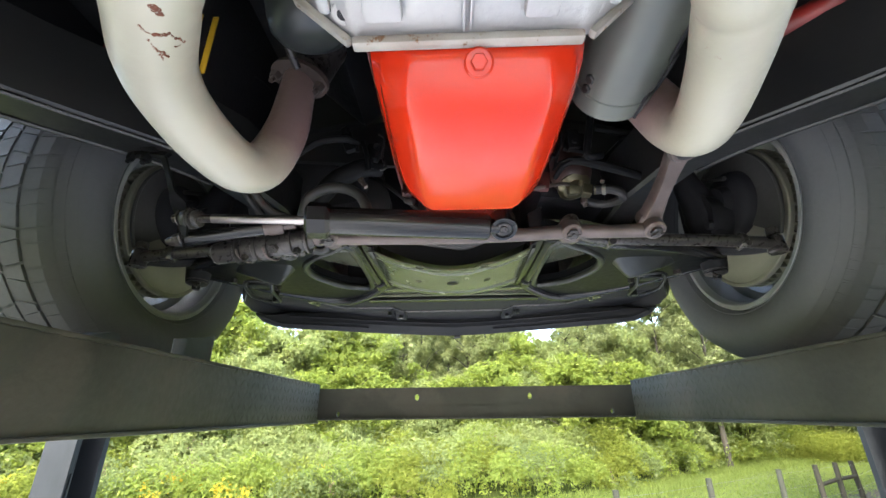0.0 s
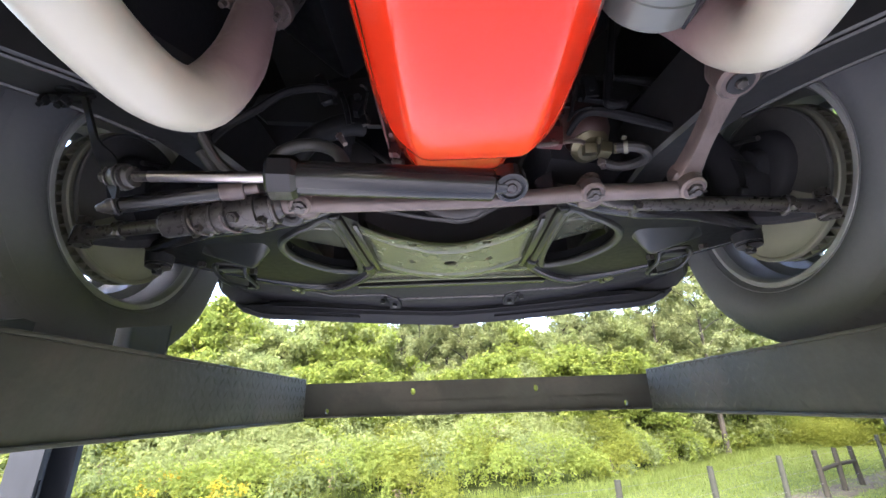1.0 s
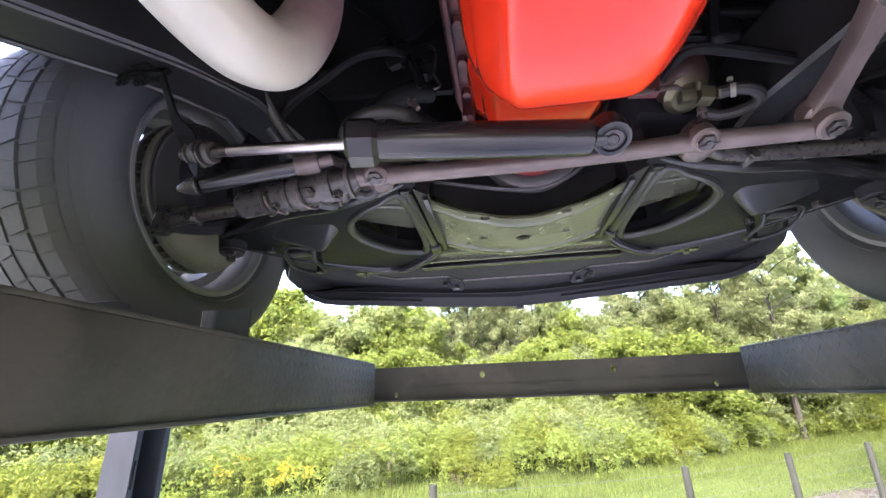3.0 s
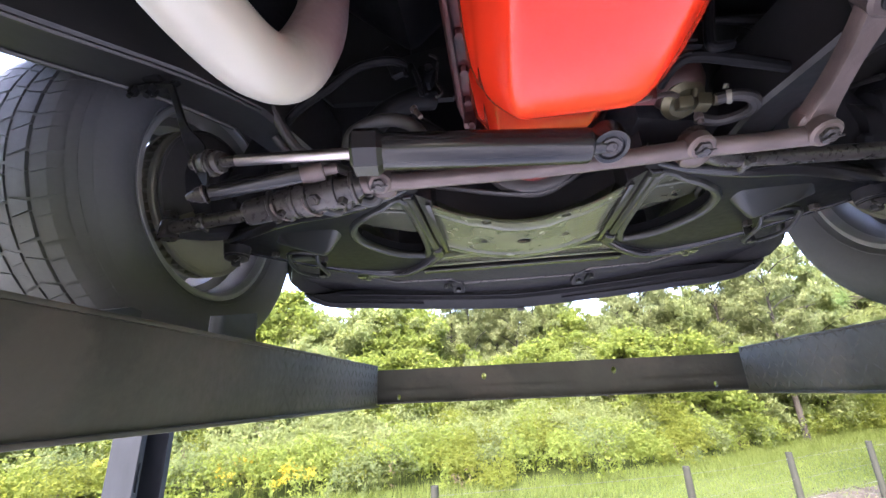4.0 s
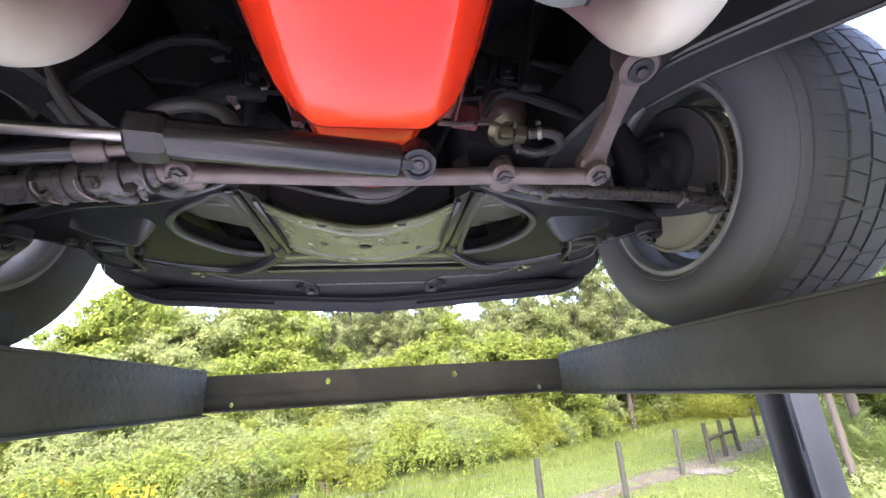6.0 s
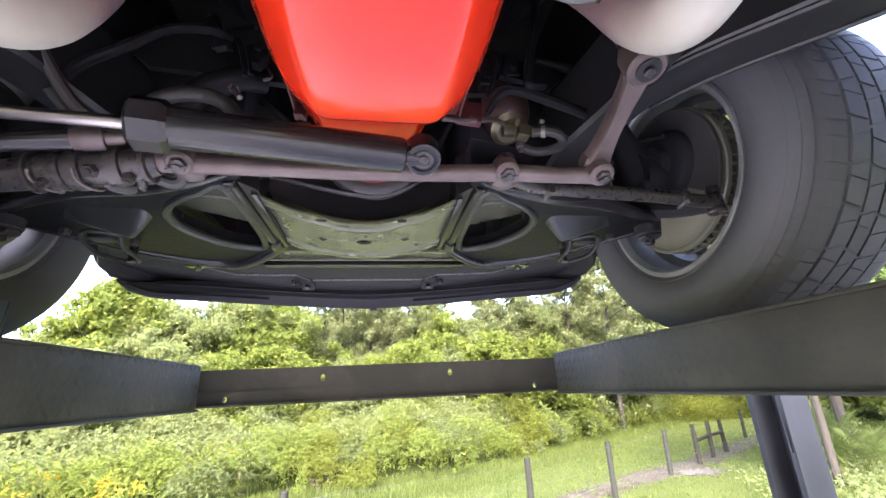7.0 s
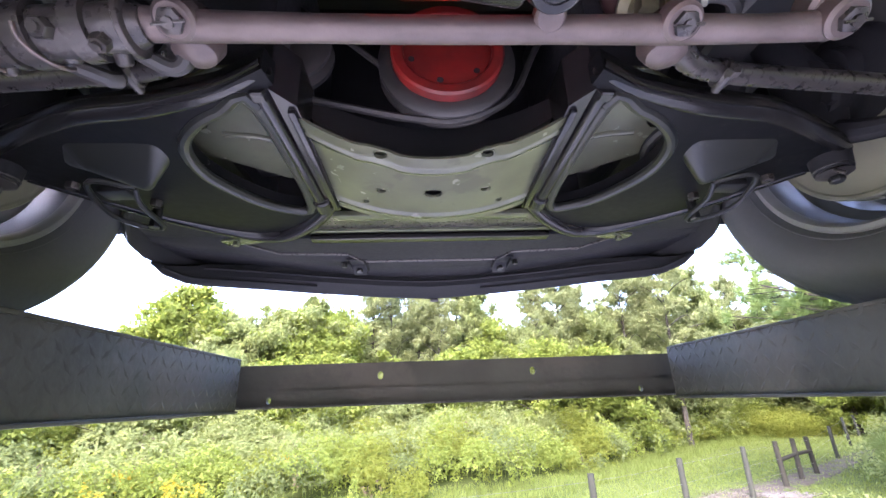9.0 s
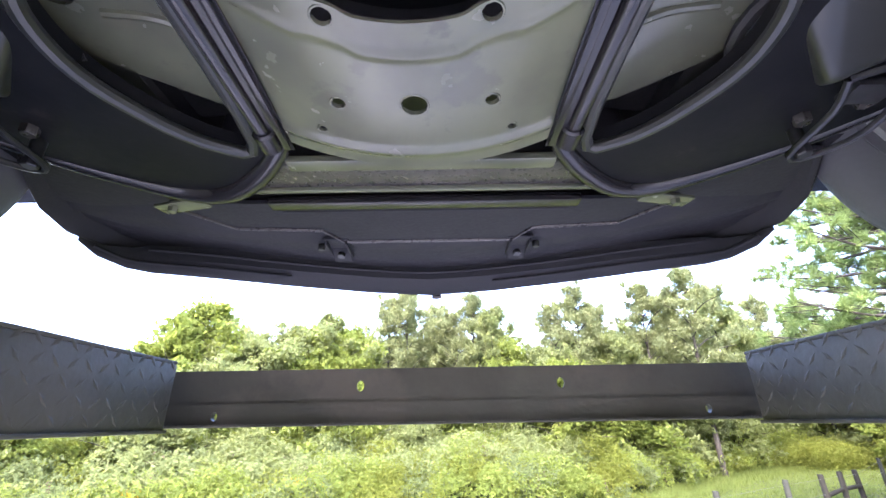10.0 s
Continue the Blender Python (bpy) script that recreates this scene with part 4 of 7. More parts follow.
    tube(bm, [(0.0, 1.80, 2.195), (0.012, 1.80, 2.194), (0.024, 1.80, 2.196)], 0.006, 8)
    part("tow_tab", bm, IRON_DARK, dam)
    # panel between the air dam and the tray
    rings = []
    bm = B()
    cols = 28
    for i in range(cols + 1):
        k = i / cols * 2 - 1
        x = 0.64 * k
        yf = float(np.interp(abs(x), [0, 0.15, 0.32, 0.46, 0.585, 0.622, 0.65], [1.79, 1.765, 1.70, 1.645, 1.60, 1.575, 1.5]))
        yb = 1.30 if abs(x) > 0.42 else 1.38
        row = []
        for j in range(9):
            f = j / 8
            y = yb + (yf - yb) * f
            z = 2.275 - 0.03 * f - 0.012 * (1 if 0.45 < f < 0.7 else 0) + 0.02 * abs(k) ** 3
            row.append(bm.verts.new((x, y, z)))
        rings.append(row)
    for a, b in zip(rings, rings[1:]):
        for j in range(8):
            bm.faces.new((a[j], a[j + 1], b[j + 1], b[j]))
    part("nose_underpanel", bm, UNDERCOAT, car, "black underside of the nose", angle=30)


nose()


# ---- engine, gearbox, exhaust ----
EX = 0.019   # the engine sits a little to one side


PX = 0.03    # and the pan a little further


def oil_pan():
    # sections along y: half width at the rail, half width at the bottom, bottom height, corner
    sec = [(0.4372, 0.094, 0.062, 2.212, 0.028), (0.4378, 0.095, 0.062, 2.211, 0.028), (0.447, 0.102, 0.064, 2.198, 0.032), (0.457, 0.108, 0.065, 2.186, 0.034), (0.47, 0.108, 0.064, 2.177, 0.036), (0.5, 0.108, 0.064, 2.1735, 0.036),
           (0.56, 0.108, 0.064, 2.172, 0.036), (0.62, 0.107, 0.064, 2.172, 0.036), (0.662, 0.104, 0.061, 2.1735, 0.036), (0.679, 0.099, 0.055, 2.177, 0.036), (0.691, 0.093, 0.048, 2.185, 0.036), (0.697, 0.089, 0.043, 2.2, 0.034), (0.701, 0.088, 0.047, 2.216, 0.026), (0.706, 0.09, 0.055, 2.23, 0.02),
           (0.718, 0.1, 0.064, 2.237, 0.02), (0.78, 0.098, 0.06, 2.245, 0.02), (0.835, 0.096, 0.056, 2.252, 0.02), (0.85, 0.094, 0.052, 2.275, 0.02)]
    ztop = 2.318
    bm = B()
    rings = []
    for y, wt, wb, zb, c in sec:
        pts = [(-wt, ztop)]
        zr = min(zb + 0.05, ztop - 0.004)
        pts += [(-wt, zr)]
        slope = [(-wb - c * u, zb + c * v) for u, v in ((0.86, 1.1), (0.83, 0.86), (0.72, 0.66), (0.4, 0.33), (0.12, 0.07), (-0.02, 0.012), (-0.3, 0.0))]
        pts += slope
        full = pts + [(-x, z) for x, z in reversed(pts)]
        shift = -0.012 * min(1.0, max(0.0, (y - 0.69) / 0.03))
        rings.append([bm.verts.new((PX + shift + x, y, z)) for x, z in full])
    for a, b in zip(rings, rings[1:]):
        bridge(bm, a, b)
    bm.faces.new(rings[0]), bm.faces.new(rings[-1])
    pan = part("oil_pan", bm, ENGINE_RED, car, "glossy orange-red engine oil pan", angle=70)
    sub = pan.modifiers.new("round", "SUBSURF")
    sub.levels = sub.render_levels = 1
    bm = B()
    for s in (-1, 1):
        box(bm, (PX + s * 0.108, 0.63, 2.322), (0.03, 0.44, 0.004), 0.0015)
        box(bm, (PX + s * 0.121, 0.63, 2.316), (0.003, 0.44, 0.014), 0.001)
    # the rail's shadow is carried by the darker red
    part("pan_rail", bm, BLOCK, pan, "pan flange in shade-darkened red")
    for s in (-1, 1):
        for k in range(7):
            bm = B()
            hexnut(bm, (PX + s * 0.112, 0.45 + 0.06 * k, 2.32), (0, 0, -1), 0.0065, 0.009)
            part("pan_bolt", bm, BLOCK, pan)
    bm = B()
    d = Vector((0, -0.8, -0.6))
    spin(bm, (0.0295, 0.4425, 2.2045), d, [(-0.004, 0.0135), (0.002, 0.0135), (0.004, 0.0115), (0.004, 0.0)], 24)
    hexnut(bm, Vector((0.0295, 0.4425, 2.2045)) + d * 0.003, d, 0.0078, 0.007)
    part("drain_plug", bm, ENGINE_RED, pan)


oil_pan()


def engine():
    bm = B()
    box(bm, (EX, 0.62, 2.45), (0.24, 0.5, 0.26), 0.02)
    part("engine_block", bm, BLOCK, car, "dull red cast engine block")
    # heads in near black: the dark of the engine bay put into their colour
    for s in (-1, 1):
        bm = B()
        box(bm, (EX + s * 0.19, 0.62, 2.6), (0.2, 0.48, 0.2), 0.02, Matrix.Rotation(s * radians(-45), 3, "Y"))
        part("cylinder_head", bm, ARM_BLACK, car, "cylinder head blackened for the engine bay's shade")
    bm = B()
    box(bm, (EX, 0.905, 2.475), (0.2, 0.09, 0.16), 0.02)
    part("timing_cover", bm, BLOCK, car)
    bm = B()
    c, d = (0.021, 0.984, 2.355), (0, 1, 0)
    spin(bm, c, d, [(0.004, 0.02), (0.004, 0.045), (0.007, 0.053), (0.008, 0.06), (0.002, 0.0615), (0.0, 0.064), (0.0, 0.0755), (0.003, 0.0785), (0.02, 0.0785), (0.02, 0.02)], 48)
    bal = part("crank_damper", bm, ENGINE_DIRTY, car, "dull red crankshaft damper")
    bm = B()
    spin(bm, c, d, [(0.016, 0.03), (0.016, 0.082), (0.021, 0.0945), (0.024, 0.0972), (0.028, 0.0972), (0.036, 0.086), (0.044, 0.0972), (0.048, 0.0972), (0.05, 0.088), (0.05, 0.03)], 48)
    part("crank_pulley", bm, HOSE, bal, "black crank pulley")
    # flat black discs give the dark of balance holes; nothing is bored
    for k in range(6):
        bm = B()
        a = k * math.pi / 3 + 0.3
        spin(bm, (c[0] + 0.052 * math.cos(a), c[1] + 0.0062, c[2] + 0.052 * math.sin(a)), (0, -1, 0), [(0, 0.0045), (0.001, 0.0045), (0.001, 0.0)], 12)
        part("hole_shade_disc", bm, UNDERCOAT, bal)
    # belt and hoses in front
    bm = B()
    tube(bm, [(-0.2, 1.02, 2.304), (-0.171, 1.02, 2.298), (-0.055, 1.02, 2.27), (0.0, 1.02, 2.2615), (0.024, 1.02, 2.2595), (0.068, 1.02, 2.272), (0.114, 1.02, 2.305), (0.15, 1.02, 2.38), (0.2, 1.02, 2.48)], 0.0052, 6, 5)
    tube(bm, [(-0.2, 1.01, 2.46), (-0.075, 1.01, 2.35), (-0.03, 1.01, 2.285)], 0.0045, 6, 3)
    part("fan_belt", bm, HOSE, car)
    bm = B()
    spin(bm, (-0.2, 0.985, 2.365), (0, 1, 0), [(0.0, 0.02), (0.0, 0.052), (0.006, 0.062), (0.012, 0.062), (0.02, 0.05), (0.028, 0.062), (0.034, 0.062), (0.038, 0.05), (0.038, 0.015)], 32)
    part("accessory_pulley", bm, HOSE, car, "black grooved accessory pulley")
    bm = B()
    tube(bm, [(-0.258, 0.80, 2.235), (-0.248, 0.79, 2.264), (-0.233, 0.79, 2.278), (-0.21, 0.79, 2.285), (-0.183, 0.79, 2.283), (-0.159, 0.79, 2.27), (-0.146, 0.79, 2.248), (-0.14, 0.80, 2.22)], 0.0095, 12)
    part("radiator_hose", bm, HOSE, car, "black rubber hose")
    # fuel pump with its brass fittings
    bm = B()
    spin(bm, (0.253, 0.918, 2.43), (0.0, -0.05, -1), [(0.0, 0.03), (0.01, 0.04), (0.055, 0.042), (0.072, 0.037), (0.08, 0.03), (0.08, 0.0)], 32)
    pump = part("fuel_pump", bm, material("dark_red_brown_casting", (0.045, 0.02, 0.017), 0.45, second=(0.025, 0.014, 0.013), scale=14, fine=60, bump=0.1), car, "dark red-brown fuel pump with zinc fittings")
    bm = B()
    d = Vector((0.1, -0.42, -0.9))
    spin(bm, (0.254, 0.912, 2.347), d, [(-0.006, 0.03), (0.0, 0.0335), (0.004, 0.0335), (0.006, 0.031), (0.012, 0.024), (0.013, 0.0)], 32)
    part("pump_flange", bm, BRASS, pump, "yellow zinc pressed flange")
    bm = B()
    box(bm, (0.248, 0.897, 2.329), (0.022, 0.02, 0.018), 0.003, Matrix.Rotation(0.3, 3, "X"))
    box(bm, (0.272, 0.893, 2.324), (0.02, 0.022, 0.022), 0.003, Matrix.Rotation(0.2, 3, "Y"))
    rod(bm, (0.261, 0.89, 2.332), (0.263, 0.885, 2.343), 0.0055, n=12)
    hexnut(bm, (0.284, 0.885, 2.321), (1, -0.2, -0.1), 0.009, 0.01)
    part("fitting", bm, BRASS, pump)
    bm = B()
    rod(bm, (0.268, 0.905, 2.318), (0.272, 0.911, 2.298), 0.0048, n=10)
    hexnut(bm, (0.269, 0.907, 2.312), (0, 0.1, -1), 0.0075, 0.008)
    part("fitting", bm, IRON, pump)
    bm = B()
    tube(bm, [(0.288, 0.882, 2.319), (0.308, 0.872, 2.315), (0.328, 0.872, 2.308), (0.34, 0.892, 2.306), (0.33, 0.922, 2.312), (0.308, 0.935, 2.316), (0.28, 0.935, 2.325)], 0.0088, 10)
    hs = part("fuel_hose", bm, HOSE, pump, "black rubber fuel hose")
    bm = B()
    spin(bm, (0.297, 0.8775, 2.317), (0.9, -0.4, -0.15), [(0, 0.0098), (0.0005, 0.0105), (0.0065, 0.0105), (0.007, 0.0098)], 16)
    hexnut(bm, (0.2965, 0.872, 2.329), (0.2, -0.4, 0.9), 0.0042, 0.006)
    part("hose_clamp", bm, ROTOR, hs, "bright hose clamp")
    bm = B()
    tube(bm, [(0.12, 0.82, 2.29), (0.16, 0.835, 2.30), (0.211, 0.86, 2.322), (0.235, 0.885, 2.335)], 0.0038, 8)
    part("fuel_line", bm, IRON, pump)
    # frame brackets and engine mounts
    for s in (-1, 1):
        bm = B()
        pts = [(EX + s * 0.11, 2.43), (EX + s * 0.13, 2.40), (s * 0.33, 2.42), (s * 0.36, 2.45), (s * 0.35, 2.48), (EX + s * 0.12, 2.52)]
        a = [bm.verts.new((x, 0.90, z)) for x, z in pts]
        b = [bm.verts.new((x, 0.912, z)) for x, z in pts]
        bridge(bm, a, b), bm.faces.new(a), bm.faces.new(b)
        part("engine_mount", bm, BLACK, car, "black engine mount bracket", angle=25)
    bm = B()
    tube(bm, [(-0.36, 0.80, 2.30), (-0.328, 0.785, 2.319), (-0.281, 0.78, 2.345), (-0.24, 0.78, 2.375), (-0.192, 0.785, 2.385), (-0.17, 0.80, 2.385)], 0.0065, 10)
    part("bracket_brace", bm, ARM_BLACK, car, "black curved brace beside the pan")
    bm = B()
    tube(bm, [(-0.275, 0.86, 2.275), (-0.24, 0.85, 2.315), (-0.215, 0.845, 2.338), (-0.17, 0.845, 2.36), (-0.14, 0.86, 2.37)], 0.019, 14)
    part("hose_elbow", bm, ARM_BLACK, car, "black rubber hose elbow")
    bm = B()
    box(bm, (-0.187, 0.80, 2.388), (0.02, 0.012, 0.042), 0.003, Matrix.Rotation(-0.35, 3, "Y"))
    rod(bm, (-0.199, 0.795, 2.41), (-0.19, 0.79, 2.41), 0.007, n=10)
    tube(bm, [(-0.165, 0.81, 2.395), (-0.157, 0.812, 2.372), (-0.151, 0.815, 2.345)], 0.0045, 8)
    ac = part("hose_bracket", bm, ARM_BLACK, car, "black bolted hose bracket")
    bm = B()
    rod(bm, (-0.158, 0.80, 2.303), (-0.149, 0.798, 2.289), 0.0042, n=10, chamfer=0.001)
    hexnut(bm, (-0.158, 0.80, 2.303), (-0.5, 0, 0.8), 0.0062, 0.006)
    part("bright_stud", bm, IRON, ac, "bare steel stud")
    for p, q, w in (((-0.203, 0.80, 2.402), (-0.187, 0.799, 2.367), 0.011), ((-0.181, 0.80, 2.397), (-0.17, 0.80, 2.366), 0.007), ((-0.159, 0.80, 2.376), (-0.147, 0.80, 2.326), 0.006), ((-0.152, 0.804, 2.378), (-0.141, 0.804, 2.332), 0.005)):
        bm = B()
        p, q = Vector(p), Vector(q)
        strap(bm, [p, p.lerp(q, 0.5) + Vector((0.001, -0.003, 0)), q], [w, w * 0.85, w], (1, 0.5, 0.2), 0.004, 3)
        part("bracket_rib", bm, ARM_BLACK, ac)
    bm = B()
    box(bm, (-0.145, 0.822, 2.378), (0.03, 0.02, 0.03), 0.006, Matrix.Rotation(0.4, 3, "Y"))
    rod(bm, (-0.137, 0.81, 2.384), (-0.137, 0.802, 2.382), 0.006, n=12, chamfer=0.001)
    part("sender_unit", bm, ARM_BLACK, car, "black sender unit on the block")
    # red ears of the block beside the pan
    for x, z, w, h in ((-0.082, 2.311, 0.018, 0.024), (0.168, 2.322, 0.04, 0.036)):
        bm = B()
        box(bm, (x, 0.848, z), (w, 0.016, h), 0.003, Matrix.Rotation(0.12, 3, "Y"))
        hexnut(bm, (x + 0.002, 0.841, z - 0.012), (0, -0.5, -1), 0.0055, 0.006)
        part("block_ear", bm, BLOCK, car, "red cast ear beside the pan")
    bm = B()
    rod(bm, (-0.085, 0.846, 2.288), (-0.068, 0.842, 2.281), 0.006, n=10, chamfer=0.001)
    part("drain_stub", bm, IRON_DARK, car)
    for line, r in (([(0.187, 0.8, 2.319), (0.199, 0.8, 2.356), (0.207, 0.8, 2.379), (0.205, 0.8, 2.399)], 0.0028), ([(0.184, 0.8, 2.316), (0.197, 0.8, 2.331), (0.214, 0.8, 2.338), (0.223, 0.8, 2.339)], 0.0024)):
        bm = B()
        tube(bm, line, r, 8, 5)
        part("engine_wire", bm, ARM_BLACK, car, "thin black engine wire")
    for x0, x1, z0, z1 in ((0.18, 0.203, 2.352, 2.408), (0.223, 0.245, 2.372, 2.413)):
        bm = B()
        box(bm, ((x0 + x1) / 2, 0.815, (z0 + z1) / 2), (x1 - x0, 0.006, z1 - z0), 0.002)
        box(bm, (x0 + 0.002, 0.822, (z0 + z1) / 2), (0.004, 0.014, z1 - z0), 0.0015)
        hexnut(bm, ((x0 + x1) / 2, 0.812, z0 + 0.012), (0, -1, 0), 0.005, 0.005)
        part("mount_plate", bm, ARM_BLACK, car)
    bm = B()
    tube(bm, [(-0.137, 0.82, 2.42), (-0.125, 0.82, 2.408), (-0.128, 0.82, 2.37), (-0.12, 0.82, 2.345), (-0.13, 0.82, 2.338)], 0.0022, 6)
    part("wire_clip", bm, IRON_DARK, car, "thin steel wire clip")
    # rods on the other side
    bm = B()
    tube(bm, [(0.29, 0.81, 2.53), (0.279, 0.802, 2.485), (0.262, 0.80, 2.41), (0.25, 0.80, 2.355), (0.254, 0.80, 2.343), (0.277, 0.803, 2.347)], 0.0072, 10)
    part("clutch_rod", bm, ARM_BLACK, car, "dark steel clutch rod")
    bm = B()
    tube(bm, [(0.205, 0.865, 2.34), (0.215, 0.83, 2.345), (0.235, 0.814, 2.344), (0.29, 0.816, 2.33), (0.351, 0.82, 2.31)], 0.0075, 10, radii=[0.005, 0.006, 0.0085, 0.009, 0.0075])
    part("bent_pipe", bm, ARM_BLACK, car, "dark bent pipe over the fuel pump")
    bm = B()
    tube(bm, [(0.297, 0.86, 2.449), (0.374, 0.86, 2.434), (0.451, 0.86, 2.427)], 0.009, 10, radii=[0.005, 0.009, 0.011])
    part("frame_brace", bm, ARM_BLACK, car)
    bm = B()
    box(bm, (0.241, 0.83, 2.395), (0.04, 0.012, 0.04), 0.003, Matrix.Rotation(0.2, 3, "Y"))
    hexnut(bm, (0.238, 0.823, 2.398), (0, -1, 0), 0.009, 0.008)
    part("rod_bracket", bm, ARM_BLACK, car)
    # starter motor
    bm = B()
    spin(bm, (0.207, 0.588, 2.298), (0, -1, 0), [(0, 0.03), (0.0, 0.046), (0.004, 0.05), (0.03, 0.051), (0.031, 0.0495), (0.16, 0.0495), (0.161, 0.052), (0.2, 0.052), (0.24, 0.04)], 36)
    st = part("starter_motor", bm, SATIN_GREY, car, "grey starter motor with a seam")
    bm = B()
    a0 = radians(-60)
    line = [(0.585, a0), (0.55, a0), (0.545, a0 + 0.35), (0.50, a0 + 0.4), (0.495, a0 + 0.1), (0.42, a0 + 0.05)]
    tube(bm, [(0.207 + 0.0505 * math.cos(a), y, 2.298 + 0.0505 * math.sin(a)) for y, a in line], 0.0022, 6, 4)
    part("band_seam", bm, UNDERCOAT, st)
    bm = B()
    for y in (0.535, 0.55):
        hexnut(bm, (0.168, y, 2.272), (-0.8, 0, -0.6), 0.006, 0.006)
    rod(bm, (0.26, 0.38, 2.34), (0.26, 0.54, 2.34), 0.026, n=20, chamfer=0.004)
    part("solenoid", bm, BLACK, st)
    # oil filter
    bm = B()
    spin(bm, (-0.16, 0.525, 2.332), Vector((-0.12, -0.35, 1)), [(0, 0.0), (0.0, 0.028), (0.006, 0.041), (0.016, 0.048), (0.03, 0.05), (0.13, 0.05)], 36)
    part("oil_filter", bm, FILTER, car, "satin black canister oil filter", angle=60)
    # bell housing
    bm = B()
    sec = [(0.438, 0.0), (0.425, 0.004), (0.36, 0.008), (0.2, 0.03), (0.05, 0.06)]
    rings = []
    for y, up in sec:
        pts = [(-0.26, 2.50), (-0.2, 2.33), (-0.135, 2.285), (-0.092, 2.234 + up * 0.6), (-0.08, 2.226 + up), (0.12, 2.226 + up), (0.134, 2.233 + up * 0.6), (0.182, 2.276), (0.225, 2.33), (0.28, 2.50)]
        rings.append([bm.verts.new((x, y, z)) for x, z in pts])
    for a, b in zip(rings, rings[1:]):
        for k in range(len(a) - 1):
            bm.faces.new((a[k], a[k + 1], b[k + 1], b[k]))
    bm.faces.new(rings[0])
    bell = part("bell_housing", bm, ALU, car, "cast aluminium bell housing with ribs", angle=25)
    bm = B()
    for x, w in ((-0.052, 0.034), (0.082, 0.03)):
        box(bm, (x, 0.27, 2.242), (w, 0.29, 0.012), 0.005, Matrix.Rotation(radians(-6), 3, "X"))
    part("casting_pad", bm, ALU, bell)
    bm = B()
    for x, w in ((0.0165, 0.0022), (0.0225, 0.0022)):
        box(bm, (x, 0.27, 2.243), (w, 0.31, 0.012), 0.001, Matrix.Rotation(radians(-6), 3, "X"))
    for x in (-0.105, 0.148):
        box(bm, (x, 0.3, 2.262), (0.012, 0.24, 0.02), 0.005, Matrix.Rotation(radians(-6), 3, "X"))
    part("casting_seam", bm, ALU, bell)
    bm = B()
    box(bm, (0.02, 0.431, 2.2195), (0.205, 0.011, 0.010), 0.0035)
    for s in (-1, 1):
        box(bm, (0.022 + s * 0.135, 0.432, 2.251), (0.08, 0.009, 0.008), 0.003, Matrix.Rotation(s * radians(-46), 3, "Y"))
    part("flange_rib", bm, ALU_DIRTY, bell, "grimy flange edge")
    for x, z in ((-0.088, 2.239), (0.128, 2.24), (0.16, 2.267)):
        bm = B()
        spin(bm, (x, 0.415, z), (0, -0.25, -1), [(-0.004, 0.011), (0.002, 0.0105), (0.003, 0.009)], 16)
        part("bolt_boss", bm, ALU, bell)
        # black disc on the boss, painted shade for an uncut bolt recess
        bm = B()
        spin(bm, (x, 0.4145, z - 0.0032), (0, -0.25, -1), [(0, 0.0055), (0.0006, 0.005)], 12)
        part("recess_shade_disc", bm, UNDERCOAT, bell)
    bm = B()
    box(bm, (0.185, 0.37, 2.29), (0.06, 0.05, 0.07), 0.008)
    spin(bm, (0.187, 0.36, 2.255), (0, -0.3, -1), [(0, 0.008), (0.003, 0.008), (0.003, 0)], 12)
    part("starter_nose", bm, ALU, bell)
    # gearbox behind
    bm = B()
    spin(bm, (0.015, 0.06, 2.40), (0, -1, 0), [(0, 0.17), (0.1, 0.13), (0.5, 0.11), (0.6, 0.07), (1.2, 0.05)], 24)
    part("gearbox", bm, ALU, car, "aluminium gearbox")


engine()


